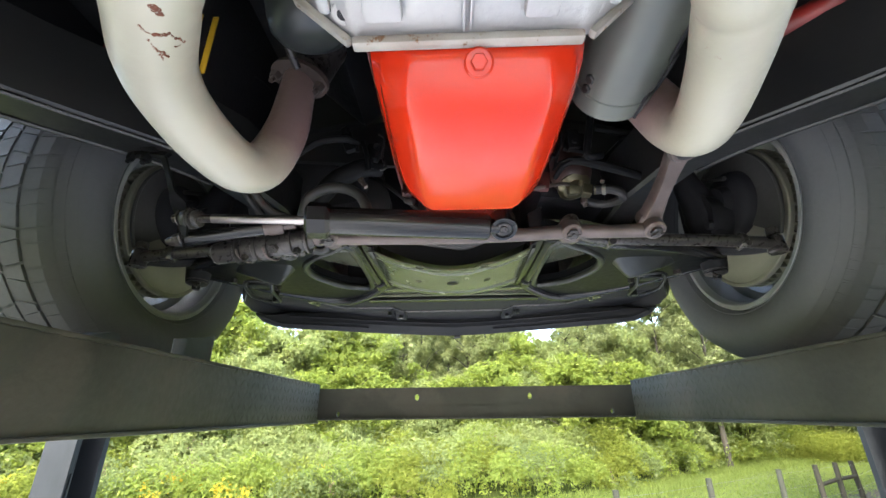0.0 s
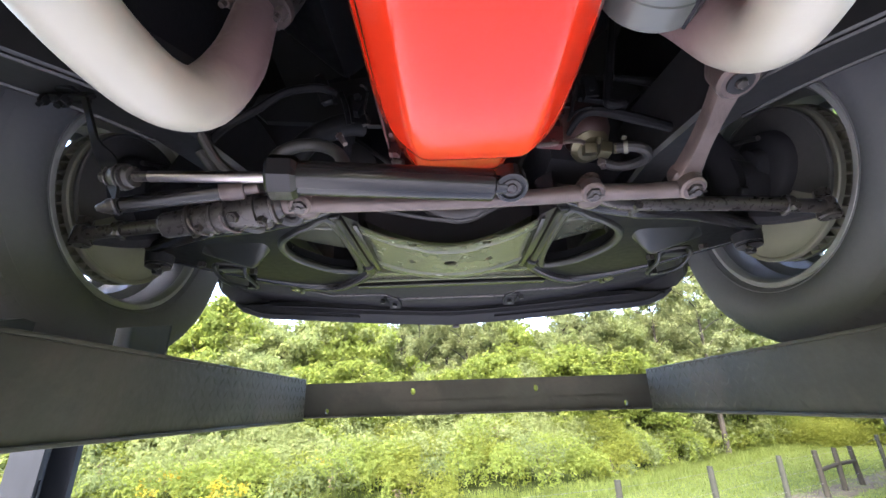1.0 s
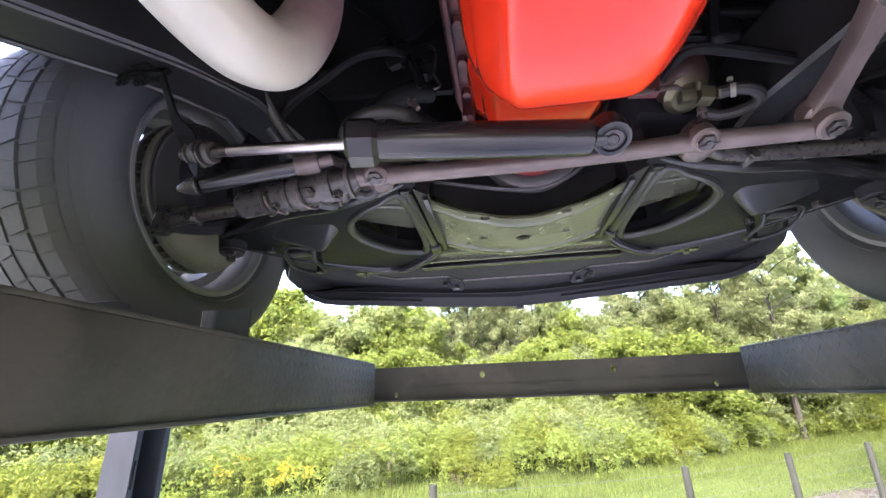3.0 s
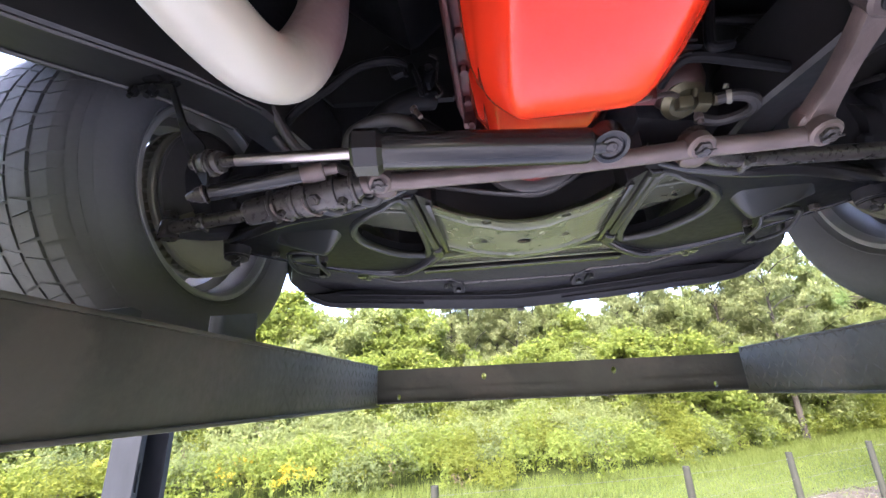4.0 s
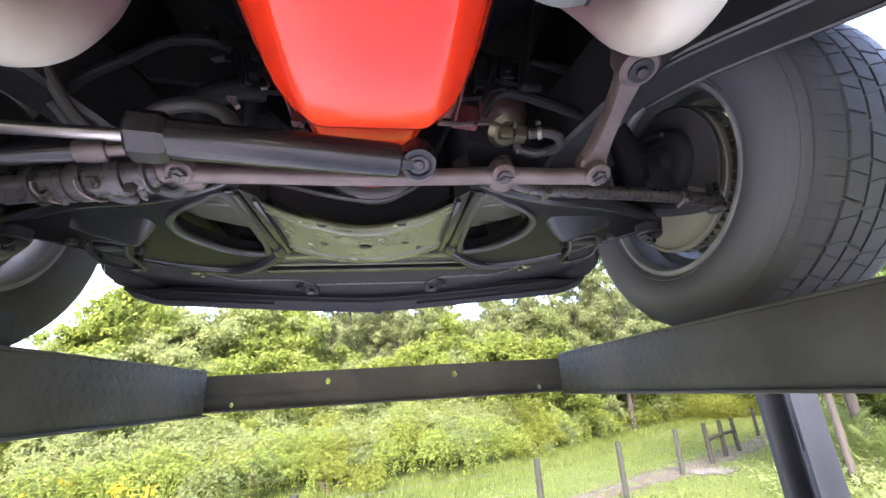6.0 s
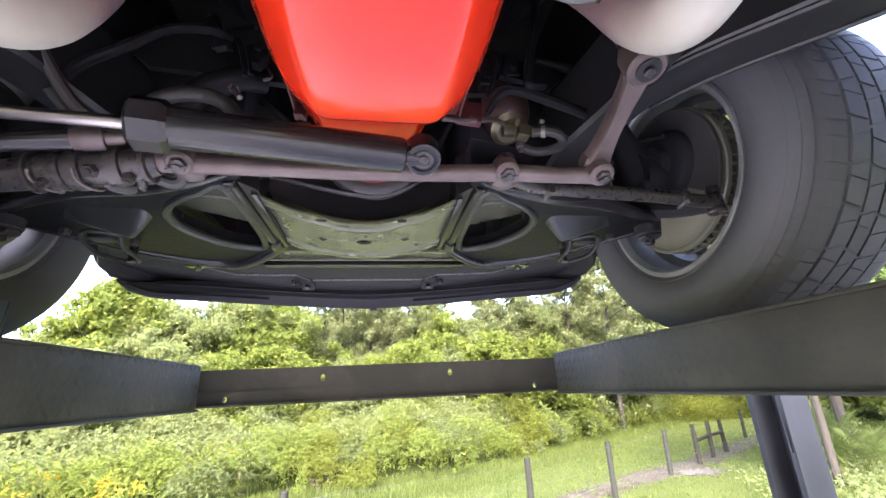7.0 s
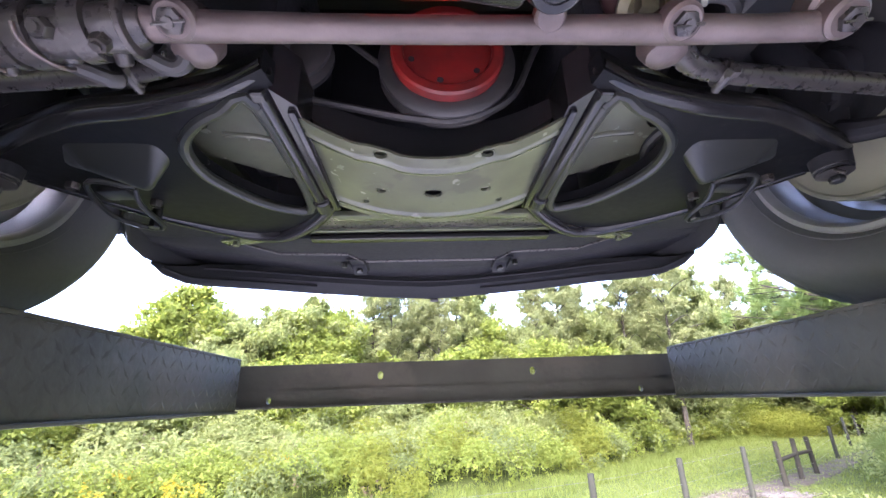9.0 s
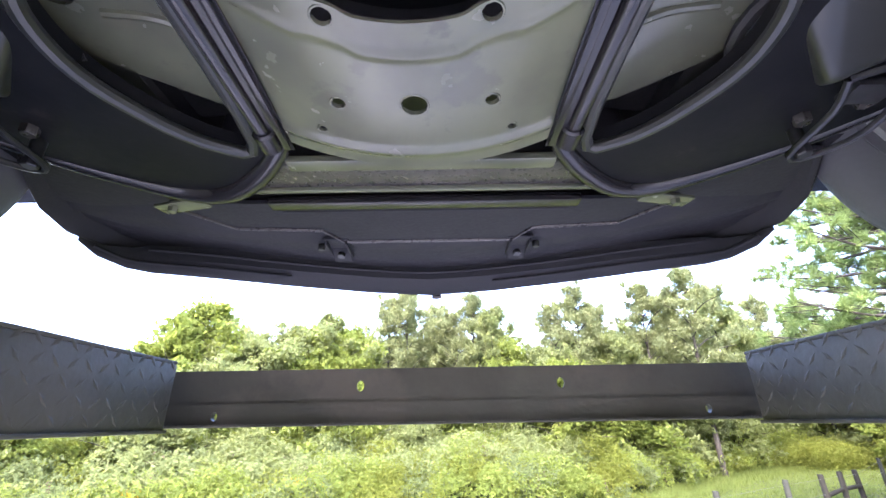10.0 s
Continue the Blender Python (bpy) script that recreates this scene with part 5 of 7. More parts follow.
def exhaust():
    bm = B()
    left = [(-0.18, -1.8, 2.26), (-0.175, -0.3, 2.25), (-0.165, 0.1, 2.215), (-0.178, 0.3, 2.192), (-0.208, 0.36, 2.19), (-0.244, 0.416, 2.194), (-0.258, 0.466, 2.192), (-0.253, 0.519, 2.183), (-0.243, 0.565, 2.184), (-0.235, 0.604, 2.214), (-0.229, 0.634, 2.285), (-0.231, 0.652, 2.363), (-0.234, 0.663, 2.41)]
    tube(bm, left, 0.0305, 28, 8, radii=[0.0315] * 6 + [0.0305, 0.03, 0.0298, 0.0296, 0.029, 0.0265, 0.0255])
    pipe = part("exhaust_pipe", bm, PIPE, car, "pale aluminised exhaust pipe with rusty scratches", angle=80)
    chip = random.Random(9)
    for wide, pts in ((0.0026, [(-0.1878, 0.3418, 2.1578), (-0.1864, 0.3454, 2.1587), (-0.186, 0.349, 2.1595)]),
                      (0.0011, [(-0.2053, 0.355, 2.158), (-0.2049, 0.3608, 2.1585), (-0.2016, 0.364, 2.159)]),
                      (0.0017, [(-0.2016, 0.364, 2.159), (-0.1975, 0.3655, 2.16), (-0.1937, 0.3664, 2.1624)]),
                      (0.0013, [(-0.1937, 0.3664, 2.1624), (-0.193, 0.372, 2.1646), (-0.1919, 0.3793, 2.1693)]),
                      (0.0015, [(-0.2074, 0.3675, 2.1589), (-0.2088, 0.3739, 2.1596)]),
                      (0.0019, [(-0.209, 0.3755, 2.1598), (-0.209, 0.381, 2.161), (-0.2112, 0.3876, 2.1624)]),
                      (0.0009, [(-0.2513, 0.4573, 2.1694), (-0.2495, 0.4608, 2.1703), (-0.247, 0.4646, 2.172)]),
                      (0.0008, [(-0.2465, 0.4901, 2.175), (-0.2432, 0.4914, 2.1779)]), (0.0007, [(-0.2416, 0.4941, 2.1793), (-0.2389, 0.4963, 2.183)]),
                      (0.0008, [(-0.1983, 0.3802, 2.165), (-0.195, 0.3808, 2.1677)]), (0.0009, [(-0.2065, 0.383, 2.1605), (-0.2052, 0.3856, 2.1612)])):
        bm = B()
        line = smooth_line(pts, 5)
        for k, c in enumerate(line):
            r = wide * chip.uniform(0.35, 1.0)
            q = c + Vector((chip.gauss(0, 0.4), chip.gauss(0, 0.4), 0)) * wide
            spin(bm, q + Vector((0.0, 0.0, 0.0012)), (0.25 if q.x > -0.2 else -0.1, -0.3, -1), [(0.0, r), (0.0011, r * 0.9), (0.0013, r * 0.4)], 7)
        part("rust_scratch", bm, RUST, pipe, "brown flaking rust scratch")
    bm = B()
    u = Vector((0.95, 0.06, -0.31)).normalized()
    d = Vector((0.05, 0.25, 1))
    d = (d - u * d.dot(u)).normalized()
    v = d.cross(u)
    c = Vector((-0.231, 0.652, 2.398))
    pts = [c + 0.047 * math.cos(a) * u * (1.0 if abs(math.cos(a)) > 0.5 else 0.9) + 0.031 * math.sin(a) * v for a in (2 * math.pi * k / 24 for k in range(24))]
    lo = [bm.verts.new(p) for p in pts]
    hi = [bm.verts.new(p + d * 0.009) for p in pts]
    bridge(bm, lo, hi), bm.faces.new(lo), bm.faces.new(hi)
    part("exhaust_flange", bm, IRON, pipe, "steel exhaust flange")
    for k in (-1, 1):
        bm = B()
        hexnut(bm, c + u * 0.036 * k, -d, 0.0085, 0.012)
        rod(bm, c + u * 0.036 * k - d * 0.012, c + u * 0.036 * k - d * 0.02, 0.004)
        part("flange_bolt", bm, IRON, pipe)
    bm = B()
    tube(bm, [c + d * 0.01, c + d * 0.06, c + d * 0.1 + Vector((0.03, -0.05, 0.03)), c + Vector((0.05, -0.2, 0.14))], 0.035, 16)
    part("exhaust_manifold", bm, IRON_DARK, car, "dark cast exhaust manifold")
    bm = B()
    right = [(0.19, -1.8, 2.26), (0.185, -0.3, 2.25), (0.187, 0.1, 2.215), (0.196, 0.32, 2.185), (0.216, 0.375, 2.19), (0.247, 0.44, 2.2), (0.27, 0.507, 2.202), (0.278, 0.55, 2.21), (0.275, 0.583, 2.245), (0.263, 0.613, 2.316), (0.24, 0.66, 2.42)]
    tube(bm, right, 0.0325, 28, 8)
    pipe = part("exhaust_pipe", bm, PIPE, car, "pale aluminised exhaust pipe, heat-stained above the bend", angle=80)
    # rod beside the filter and a red pipe along the sill
    bm = B()
    tube(bm, [(-0.225, 0.40, 2.43), (-0.232, 0.55, 2.42), (-0.226, 0.63, 2.40)], 0.006, 8)
    part("shift_rod", bm, IRON_DARK, car)
    bm = B()
    tube(bm, [(0.42, 0.62, 2.40), (0.5, 0.55, 2.40), (0.62, 0.4, 2.42), (0.66, 0.0, 2.42)], 0.016, 12)
    part("battery_cable", bm, ENGINE_DIRTY, car, "red battery cable")
    bm = B()
    box(bm, (-0.365, 0.622, 2.445), (0.009, 0.003, 0.115), 0.001)
    box(bm, (-0.398, 0.63, 2.46), (0.009, 0.003, 0.12), 0.001)
    part("cable_tag", bm, material("yellow_tag", (0.6, 0.36, 0.02), 0.5), car, "yellow cable tag")


exhaust()


# ---- steering linkage ----
EYE = Vector((0, -0.5, -0.866))   # the way the rod eyes face


def boss(bm, c, r, h):
    c = Vector(c)
    rod(bm, c - EYE * h / 2, c + EYE * h / 2, r, n=28, chamfer=r * 0.18)
    return bm


def steering():
    bm = B()
    tube(bm, [(-0.255, 0.812, 2.2), (-0.21, 0.815, 2.2), (-0.1, 0.813, 2.196), (0.0, 0.812, 2.194), (0.1, 0.813, 2.196), (0.205, 0.818, 2.203), (0.28, 0.814, 2.2), (0.339, 0.809, 2.199)], 0.0118, 14, radii=[0.015, 0.013, 0.0115, 0.0115, 0.0115, 0.013, 0.0118, 0.013])
    rel = part("relay_rod", bm, IRON, car, "bare steel steering relay rod")
    for x, y, r, z in ((-0.21, 0.816, 0.0165, 2.2), (0.205, 0.818, 0.0165, 2.203), (0.339, 0.809, 0.0175, 2.199), (0.09, 0.811, 0.013, 2.199)):
        bm = B()
        boss(bm, (x, y - 0.01, z - 0.001), r, 0.021 if r > 0.015 else 0.016)
        part("rod_eye", bm, IRON, rel)
        if r < 0.015:
            continue
        bm = B()
        c = Vector((x, y - 0.01, z - 0.001)) + EYE * 0.0105
        hexnut(bm, c, EYE, 0.0105, 0.006)
        rod(bm, c + EYE * 0.006, c + EYE * 0.009, 0.0048, n=8)
        rod(bm, c + EYE * 0.0078 - Vector((0.012, 0, 0.002)), c + EYE * 0.0078 + Vector((0.013, 0, 0.002)), 0.0014, n=6)
        part("castle_nut", bm, IRON_DARK, rel, "dark castle nut with a split pin")
    for s, x in ((-1, -0.215), (1, 0.212)):
        bm = B()
        spin(bm, (x, 0.842, 2.218), (0, 0, -1), [(-0.02, 0.012), (-0.006, 0.022), (0.006, 0.024), (0.02, 0.018), (0.026, 0.008)], 20)
        part("tie_rod_socket", bm, IRON, rel)
    # idler arm
    bm = B()
    p0, p1 = Vector((0.339, 0.808, 2.216)), Vector((0.339, 0.672, 2.275))
    rings = []
    for k in range(9):
        f = k / 8
        p = p0.lerp(p1, f)
        w = 0.0185 - 0.007 * math.sin(math.pi * f)
        h = 0.011
        rings.append([bm.verts.new(p + Vector((dx, 0, dz))) for dx, dz in ((-w, -h * 0.6), (-w * 0.8, -h), (w * 0.8, -h), (w, -h * 0.6), (w, h), (-w, h))])
    for a, b in zip(rings, rings[1:]):
        bridge(bm, a, b)
    bm.faces.new(rings[0]), bm.faces.new(rings[-1])
    boss(bm, p0 + Vector((0, 0, 0.004)), 0.02, 0.026)
    d = Vector((0, 0.32, 0.95)).normalized()
    spin(bm, p1 - d * 0.018, d, [(0, 0.017), (0.0, 0.02), (0.004, 0.0235), (0.036, 0.0235), (0.05, 0.018)], 28)
    idl = part("idler_arm", bm, IRON, car, "bare steel idler arm", angle=40)
    # raised cap whose black gives the shade of a hollow ring
    bm = B()
    spin(bm, p1 - d * 0.0185, -d, [(0, 0.015), (0.002, 0.0145), (0.002, 0.007), (0.006, 0.006), (0.006, 0.0)], 20)
    part("pivot_cap", bm, BLACK, idl, "black pivot cap standing for a shaded recess")
    bm = B()
    hexnut(bm, p1 - d * 0.0195, -d, 0.0062, 0.006)
    part("pivot_bolt", bm, IRON_DARK, idl)
    bm = B()
    box(bm, (0.362, 0.672, 2.31), (0.04, 0.09, 0.07), 0.008)
    rod(bm, (0.334, 0.668, 2.29), (0.334, 0.682, 2.335), 0.018, n=18)
    part("idler_bracket", bm, BLACK, car)
    # control valve at the other end
    a, b = Vector((-0.237, 0.812, 2.197)), Vector((-0.40, 0.812, 2.174))
    d = (b - a).normalized()
    bm = B()
    spin(bm, a, d, [(0, 0.014), (0.012, 0.019), (0.035, 0.0195), (0.036, 0.024), (0.05, 0.0245), (0.051, 0.0205), (0.075, 0.021), (0.076, 0.0255), (0.088, 0.0255), (0.089, 0.0215), (0.12, 0.021), (0.123, 0.0185), (0.14, 0.019), (0.168, 0.0185), (0.173, 0.015), (0.173, 0.009)], 26)
    val = part("control_valve", bm, IRON_DARK, car, "oily dark steel power steering control valve", angle=30)
    for f, w in ((0.008, 0.005), (0.095, 0.006), (0.128, 0.004)):
        bm = B()
        spin(bm, a + d * f, d, [(0, 0.0225), (0.001, 0.024), (w, 0.024), (w + 0.001, 0.0225)], 24)
        part("valve_band", bm, IRON_DARK, val)
    for f, r, ang in ((0.072, 0.0262, 0.2), (0.118, 0.0225, 0.35)):
        bm = B()
        p = a + d * f
        c0 = [p + Vector((0, -math.sin(ang + g), -math.cos(ang + g))) * r + d * 0.006 * math.sin(2 * g) for g in np.linspace(-1.2, 0.9, 9)]
        tube(bm, c0, 0.0019, 8, 2)
        part("retaining_clip", bm, IRON, val, "thin bright retaining clip")
    for f, r, ang in ((0.026, 0.0075, 0.3), (0.062, 0.0085, 0.9), (0.112, 0.0065, 0.5)):
        bm = B()
        p = a + d * f
        out = Vector((0, -math.sin(ang), -math.cos(ang)))
        hexnut(bm, p + out * 0.016, out, r, 0.012)
        rod(bm, p + out * 0.027, p + out * 0.031, r * 0.5, n=10)
        side = Vector((0, math.cos(ang) * 0.8, -0.6))
        rod(bm, p + side * 0.014, p + side * 0.029, r, r * 0.85, 14, 0.002)
        part("valve_fitting", bm, IRON_DARK, val)
    a2, b2 = Vector((-0.262, 0.782, 2.212)), Vector((-0.446, 0.741, 2.1675))
    d2 = (b2 - a2).normalized()
    bm = B()
    spin(bm, a2, d2, [(0, 0.006), (0.001, 0.0072), (0.018, 0.0072), (0.019, 0.0125), (0.021, 0.0135), (0.04, 0.0132), (0.043, 0.0118), (0.05, 0.0115)], 20)
    link = part("pitman_link", bm, IRON, car, "steel pitman link with a black sleeve", angle=30)
    bm = B()
    spin(bm, a2 + d2 * 0.048, d2, [(0, 0.0105), (0.001, 0.0118), (0.04, 0.0112), (0.116, 0.0108), (0.12, 0.007)], 20)
    part("sleeve", bm, GLOSS_BLACK, link, "black rubber sleeve")
    bm = B()
    spin(bm, a2 + d2 * 0.168, d2, [(0, 0.008), (0.001, 0.0122), (0.003, 0.0126), (0.005, 0.0105), (0.011, 0.0102), (0.014, 0.0085), (0.02, 0.0065), (0.025, 0.0035), (0.026, 0.0)], 18)
    part("link_tip", bm, IRON_DARK, link)
    bm = B()
    tube(bm, [(-0.27, 0.82, 2.195), (-0.24, 0.85, 2.19), (-0.225, 0.845, 2.2), (-0.26, 0.83, 2.23), (-0.33, 0.80, 2.26), (-0.36, 0.75, 2.32)], 0.0075, 10)
    tube(bm, [(-0.33, 0.825, 2.185), (-0.29, 0.86, 2.185), (-0.33, 0.86, 2.23), (-0.37, 0.80, 2.29)], 0.0075, 10)
    part("power_steering_hose", bm, HOSE, car, "black power steering hose")
    # power cylinder
    a, b = Vector((-0.203, 0.711, 2.184)), Vector((0.085, 0.767, 2.191))
    d = (b - a).normalized()
    bm = B()
    spin(bm, a, d, [(0.012, 0.015), (0.015, 0.0205), (0.018, 0.0215), (0.262, 0.0215), (0.2655, 0.021), (0.268, 0.019), (0.268, 0.012), (0.285, 0.011)], 32)
    cyl = part("power_cylinder", bm, GLOSS_BLACK, car, "satin black power steering cylinder", angle=30)
    bm = B()
    u, v = axes(d)
    rings = [ring(bm, a + d * q, u, v, r, 8, 0.39) for q, r in ((-0.012, 0.023), (-0.008, 0.0275), (0.018, 0.0275), (0.024, 0.023))]
    for p, q in zip(rings, rings[1:]):
        bridge(bm, p, q)
    bm.faces.new(rings[0]), bm.faces.new(rings[-1])
    part("gland_nut", bm, GLOSS_BLACK, cyl, "faceted dark gland nut", smooth=False)
    bm = B()
    rod(bm, a + d * 0.01, Vector((-0.352, 0.7, 2.1853)), 0.0068, n=16)
    part("piston_rod", bm, CHROME, cyl, "polished piston rod")
    bm = B()
    rod(bm, Vector((-0.351, 0.7, 2.1853)), Vector((-0.41, 0.7, 2.187)), 0.0062, n=14)
    part("rod_tail", bm, IRON_DARK, cyl, "dull threaded rod end")
    bm = B()
    e = Vector((0.084, 0.7665, 2.1945))
    spin(bm, e, EYE, [(-0.018, 0.019), (-0.015, 0.0222), (0.0, 0.0222), (0.009, 0.0222), (0.0125, 0.0212), (0.0135, 0.0188), (0.0135, 0.0155), (0.0105, 0.0145), (0.0105, 0.004)], 36)
    part("cylinder_eye", bm, GLOSS_BLACK, cyl)
    bm = B()
    spin(bm, e + EYE * 0.0105, EYE, [(0, 0.0128), (0.0022, 0.012), (0.0022, 0.008), (0.0012, 0.007), (0.004, 0.006), (0.004, 0)], 20)
    part("eye_bolt", bm, IRON_DARK, cyl, "dark sunken eye bolt")
    # bushing and strap bracket of the piston rod
    lean = Vector((-1, 0.12, 0.1)).normalized()
    bm = B()
    spin(bm, (-0.371, 0.70, 2.1858), lean, [(0, 0.006), (0.0, 0.0115), (0.004, 0.0135), (0.009, 0.0115), (0.012, 0.0115), (0.017, 0.0145), (0.026, 0.0125), (0.03, 0.006)], 22)
    bush = part("rod_bushing", bm, HOSE, car, "perished rubber rod bushing between washers")
    for q, r in ((-0.0015, 0.0125), (0.0095, 0.0158), (0.0135, 0.0162), (0.029, 0.0135)):
        bm = B()
        spin(bm, Vector((-0.371, 0.70, 2.1858)) + lean * q, lean, [(0, 0.005), (0.0, r - 0.0008), (0.0006, r), (0.0014, r), (0.002, r - 0.0008), (0.002, 0.005)], 24)
        part("washer", bm, IRON_DARK, bush)
    bm = B()
    strap(bm, [(-0.416, 0.656, 2.268), (-0.403, 0.658, 2.238), (-0.394, 0.664, 2.211), (-0.398, 0.688, 2.203), (-0.396, 0.699, 2.186), (-0.387, 0.702, 2.158)], [0.009, 0.0075, 0.010, 0.022, 0.024, 0.004], (0.85, -0.35, 0.25), 0.004)
    brk = part("rod_bracket", bm, ARM_BLACK, car, "black strap bracket on the frame")
    bm = B()
    strap(bm, [(-0.41, 0.657, 2.268), (-0.436, 0.659, 2.2735), (-0.468, 0.661, 2.277)], [0.013, 0.012, 0.017], (0, 0.5, 1), 0.006)
    box(bm, (-0.452, 0.663, 2.285), (0.05, 0.03, 0.014), 0.003, Matrix.Rotation(0.16, 3, "Y"))
    part("bracket_foot", bm, ARM_BLACK, brk)
    for x, z, r in ((-0.441, 2.269, 0.0075), (-0.464, 2.272, 0.0055)):
        bm = B()
        hexnut(bm, (x, 0.658, z), (0, -0.3, -1), r, 0.011)
        rod(bm, (x, 0.655, z - 0.008), (x, 0.652, z - 0.016), r * 0.5, n=10)
        part("bracket_bolt", bm, ARM_BLACK, brk)


steering()


# ---- body shell ----
def shell():
    # outer skin with wheel openings, from the side
    for s in (-1, 1):
        bm = B()
        ytop = [(1.93, 2.52), (1.6, 2.72), (1.07, 2.84), (0.4, 2.85), (-0.5, 2.86), (-1.4, 2.86), (-2.3, 2.78)]
        low = [(-2.3, 2.45), (-1.85, 2.32)] + [(WY - 2.49 + 0.385 * math.cos(a), WZ + 0.385 * math.sin(a)) for a in (radians(185 - 190 * k / 16) for k in range(17))] + \
              [(-0.9, 2.2), (0.6, 2.2)] + [(WY + 0.41 * math.cos(a), WZ + 0.41 * math.sin(a)) for a in (radians(200 - 205 * k / 16) for k in range(17))] + \
              [(1.475, 2.37), (1.6, 2.37), (1.8, 2.39), (1.93, 2.44)]

        def skin(y, z):
            nose_in = max(0.0, (y - 1.33)) / 0.6
            return 0.888 - 0.20 * min(1.0, nose_in) ** 1.5 - 0.10 * max(0.0, z - 2.6) - 0.25 * max(0.0, min(1.0, (2.36 - z) / 0.16)) ** 2 * (1 if y > 1.3 else 0)

        pts = low + ytop
        a = [bm.verts.new((s * skin(y, z), y, z)) for y, z in pts]
        b = [bm.verts.new((s * (skin(y, z) - 0.006), y, z)) for y, z in pts]
        for va in (a, b):
            es = [bm.edges.new((va[k], va[(k + 1) % len(va)])) for k in range(len(va))]
            bmesh.ops.triangle_fill(bm, use_beauty=True, use_dissolve=False, edges=es)
        bridge(bm, a, b)
        part("fender", bm, PAINT, car, "dark red painted fender", angle=30)
        bm = B()
        line = [(-2.25, 2.47), (0.55, 2.24), (0.66, 2.42), (0.9, 2.72), (0.9, 2.8), (-2.25, 2.74)]
        a = [bm.verts.new((s * (skin(y, z) - 0.012), y, z)) for y, z in line]
        b = [bm.verts.new((s * (skin(y, z) - 0.016), y, z)) for y, z in line]
        bridge(bm, a, b), bm.faces.new(a), bm.faces.new(b)
        part("fender_lining", bm, UNDERCOAT, car, "black inner side of the fender", angle=30)
        # wheel house lining
        bm = B()
        prof = [(0.45, 0.36), (0.52, 0.385), (0.87, 0.385)]
        rings = []
        for k in range(19):
            g = radians(-8 + 128 * k / 18)
            rings.append([bm.verts.new((s * x, WY + r * math.cos(g), WZ + r * math.sin(g))) for x, r in prof])
        for p, q in zip(rings, rings[1:]):
            for i in range(2):
                bm.faces.new((p[i], p[i + 1], q[i + 1], q[i]))
        part("wheel_house", bm, UNDERCOAT, car, "black wheel house lining")
        bm = B()
        box(bm, (s * 0.455, 0.95, 2.61), (0.006, 1.3, 0.38), 0.001)
        part("inner_skirt", bm, UNDERCOAT, car, "black inner skirt of the engine bay")
        # fender lower lip behind the wheel and in front of it
        bm = B()
        tube(bm, [(s * 0.60, 1.30, 2.285), (s * 0.655, 1.40, 2.262), (s * 0.672, 1.48, 2.252), (s * 0.655, 1.56, 2.254), (s * 0.60, 1.64, 2.262)], 0.006, 10)
        slab(bm, [(s * x, y) for x, y in ((0.42, 1.30), (0.60, 1.30), (0.655, 1.40), (0.672, 1.48), (0.655, 1.56), (0.60, 1.64), (0.42, 1.66))], 2.268, 2.274)
        rim = [(0.598, 1.30, 2.262), (0.652, 1.40, 2.244), (0.668, 1.48, 2.236), (0.651, 1.56, 2.236), (0.596, 1.64, 2.24), (0.47, 1.66, 2.244)]
        rows = [[bm.verts.new((s * (x - o), y, z + h)) for x, y, z in rim] for o, h in ((0.0, 0.04), (0.0, 0.004), (0.003, 0.0), (0.012, 0.003), (0.03, 0.03))]
        for p, q in zip(rows, rows[1:]):
            for k in range(len(rim) - 1):
                bm.faces.new((p[k], p[k + 1], q[k + 1], q[k]))
        part("nose_corner", bm, UNDERCOAT, car, "black lower corner of the nose", angle=40)
    bm = B()
    ys = [1.93, 1.75, 1.5, 1.0, 0.4, -0.5, -1.5, -2.3]
    zs = [2.50, 2.62, 2.73, 2.81, 2.82, 2.83, 2.83, 2.76]
    rings = []
    for y, z in zip(ys, zs):
        hw = 0.872 - 0.20 * min(1.0, max(0, y - 1.33) / 0.6) ** 1.5
        rings.append([bm.verts.new((hw * k, y, z + 0.05 * (1 - k * k))) for k in np.linspace(-1, 1, 13)])
    for p, q in zip(rings, rings[1:]):
        for i in range(12):
            bm.faces.new((p[i], p[i + 1], q[i + 1], q[i]))
    lo = [bm.verts.new((0.64 * k, 1.92 + 0.02 * (1 - k * k), 2.40)) for k in np.linspace(-1, 1, 13)]
    for i in range(12):
        bm.faces.new((rings[0][i], rings[0][i + 1], lo[i + 1], lo[i]))
    part("hood", bm, PAINT, car, "dark red painted hood and nose", angle=40)
    bm = B()
    rings = []
    for y, z in zip(ys, zs):
        hw = 0.86 - 0.20 * min(1.0, max(0, y - 1.33) / 0.6) ** 1.5
        rings.append([bm.verts.new((hw * k, y - 0.015, z - 0.022 + 0.05 * (1 - k * k))) for k in np.linspace(-1, 1, 13)])
    for p, q in zip(rings, rings[1:]):
        for i in range(12):
            bm.faces.new((p[i], p[i + 1], q[i + 1], q[i]))
    part("hood_lining", bm, UNDERCOAT, car, "black underside of the hood", angle=40)
    # floor and firewall
    bm = B()
    box(bm, (0, -0.85, 2.46), (1.66, 2.2, 0.01), 0.002)
    box(bm, (0, 0.27, 2.63), (1.66, 0.01, 0.35), 0.002)
    box(bm, (-0.72, -0.4, 2.30), (0.2, 1.6, 0.12), 0.02)
    box(bm, (0.72, -0.4, 2.30), (0.2, 1.6, 0.12), 0.02)
    part("floor_pan", bm, UNDERCOAT, car, "black floor pan")
    # radiator and its shroud, dark above the crossmember
    bm = B()
    box(bm, (0, 1.33, 2.48), (0.62, 0.06, 0.42), 0.01)
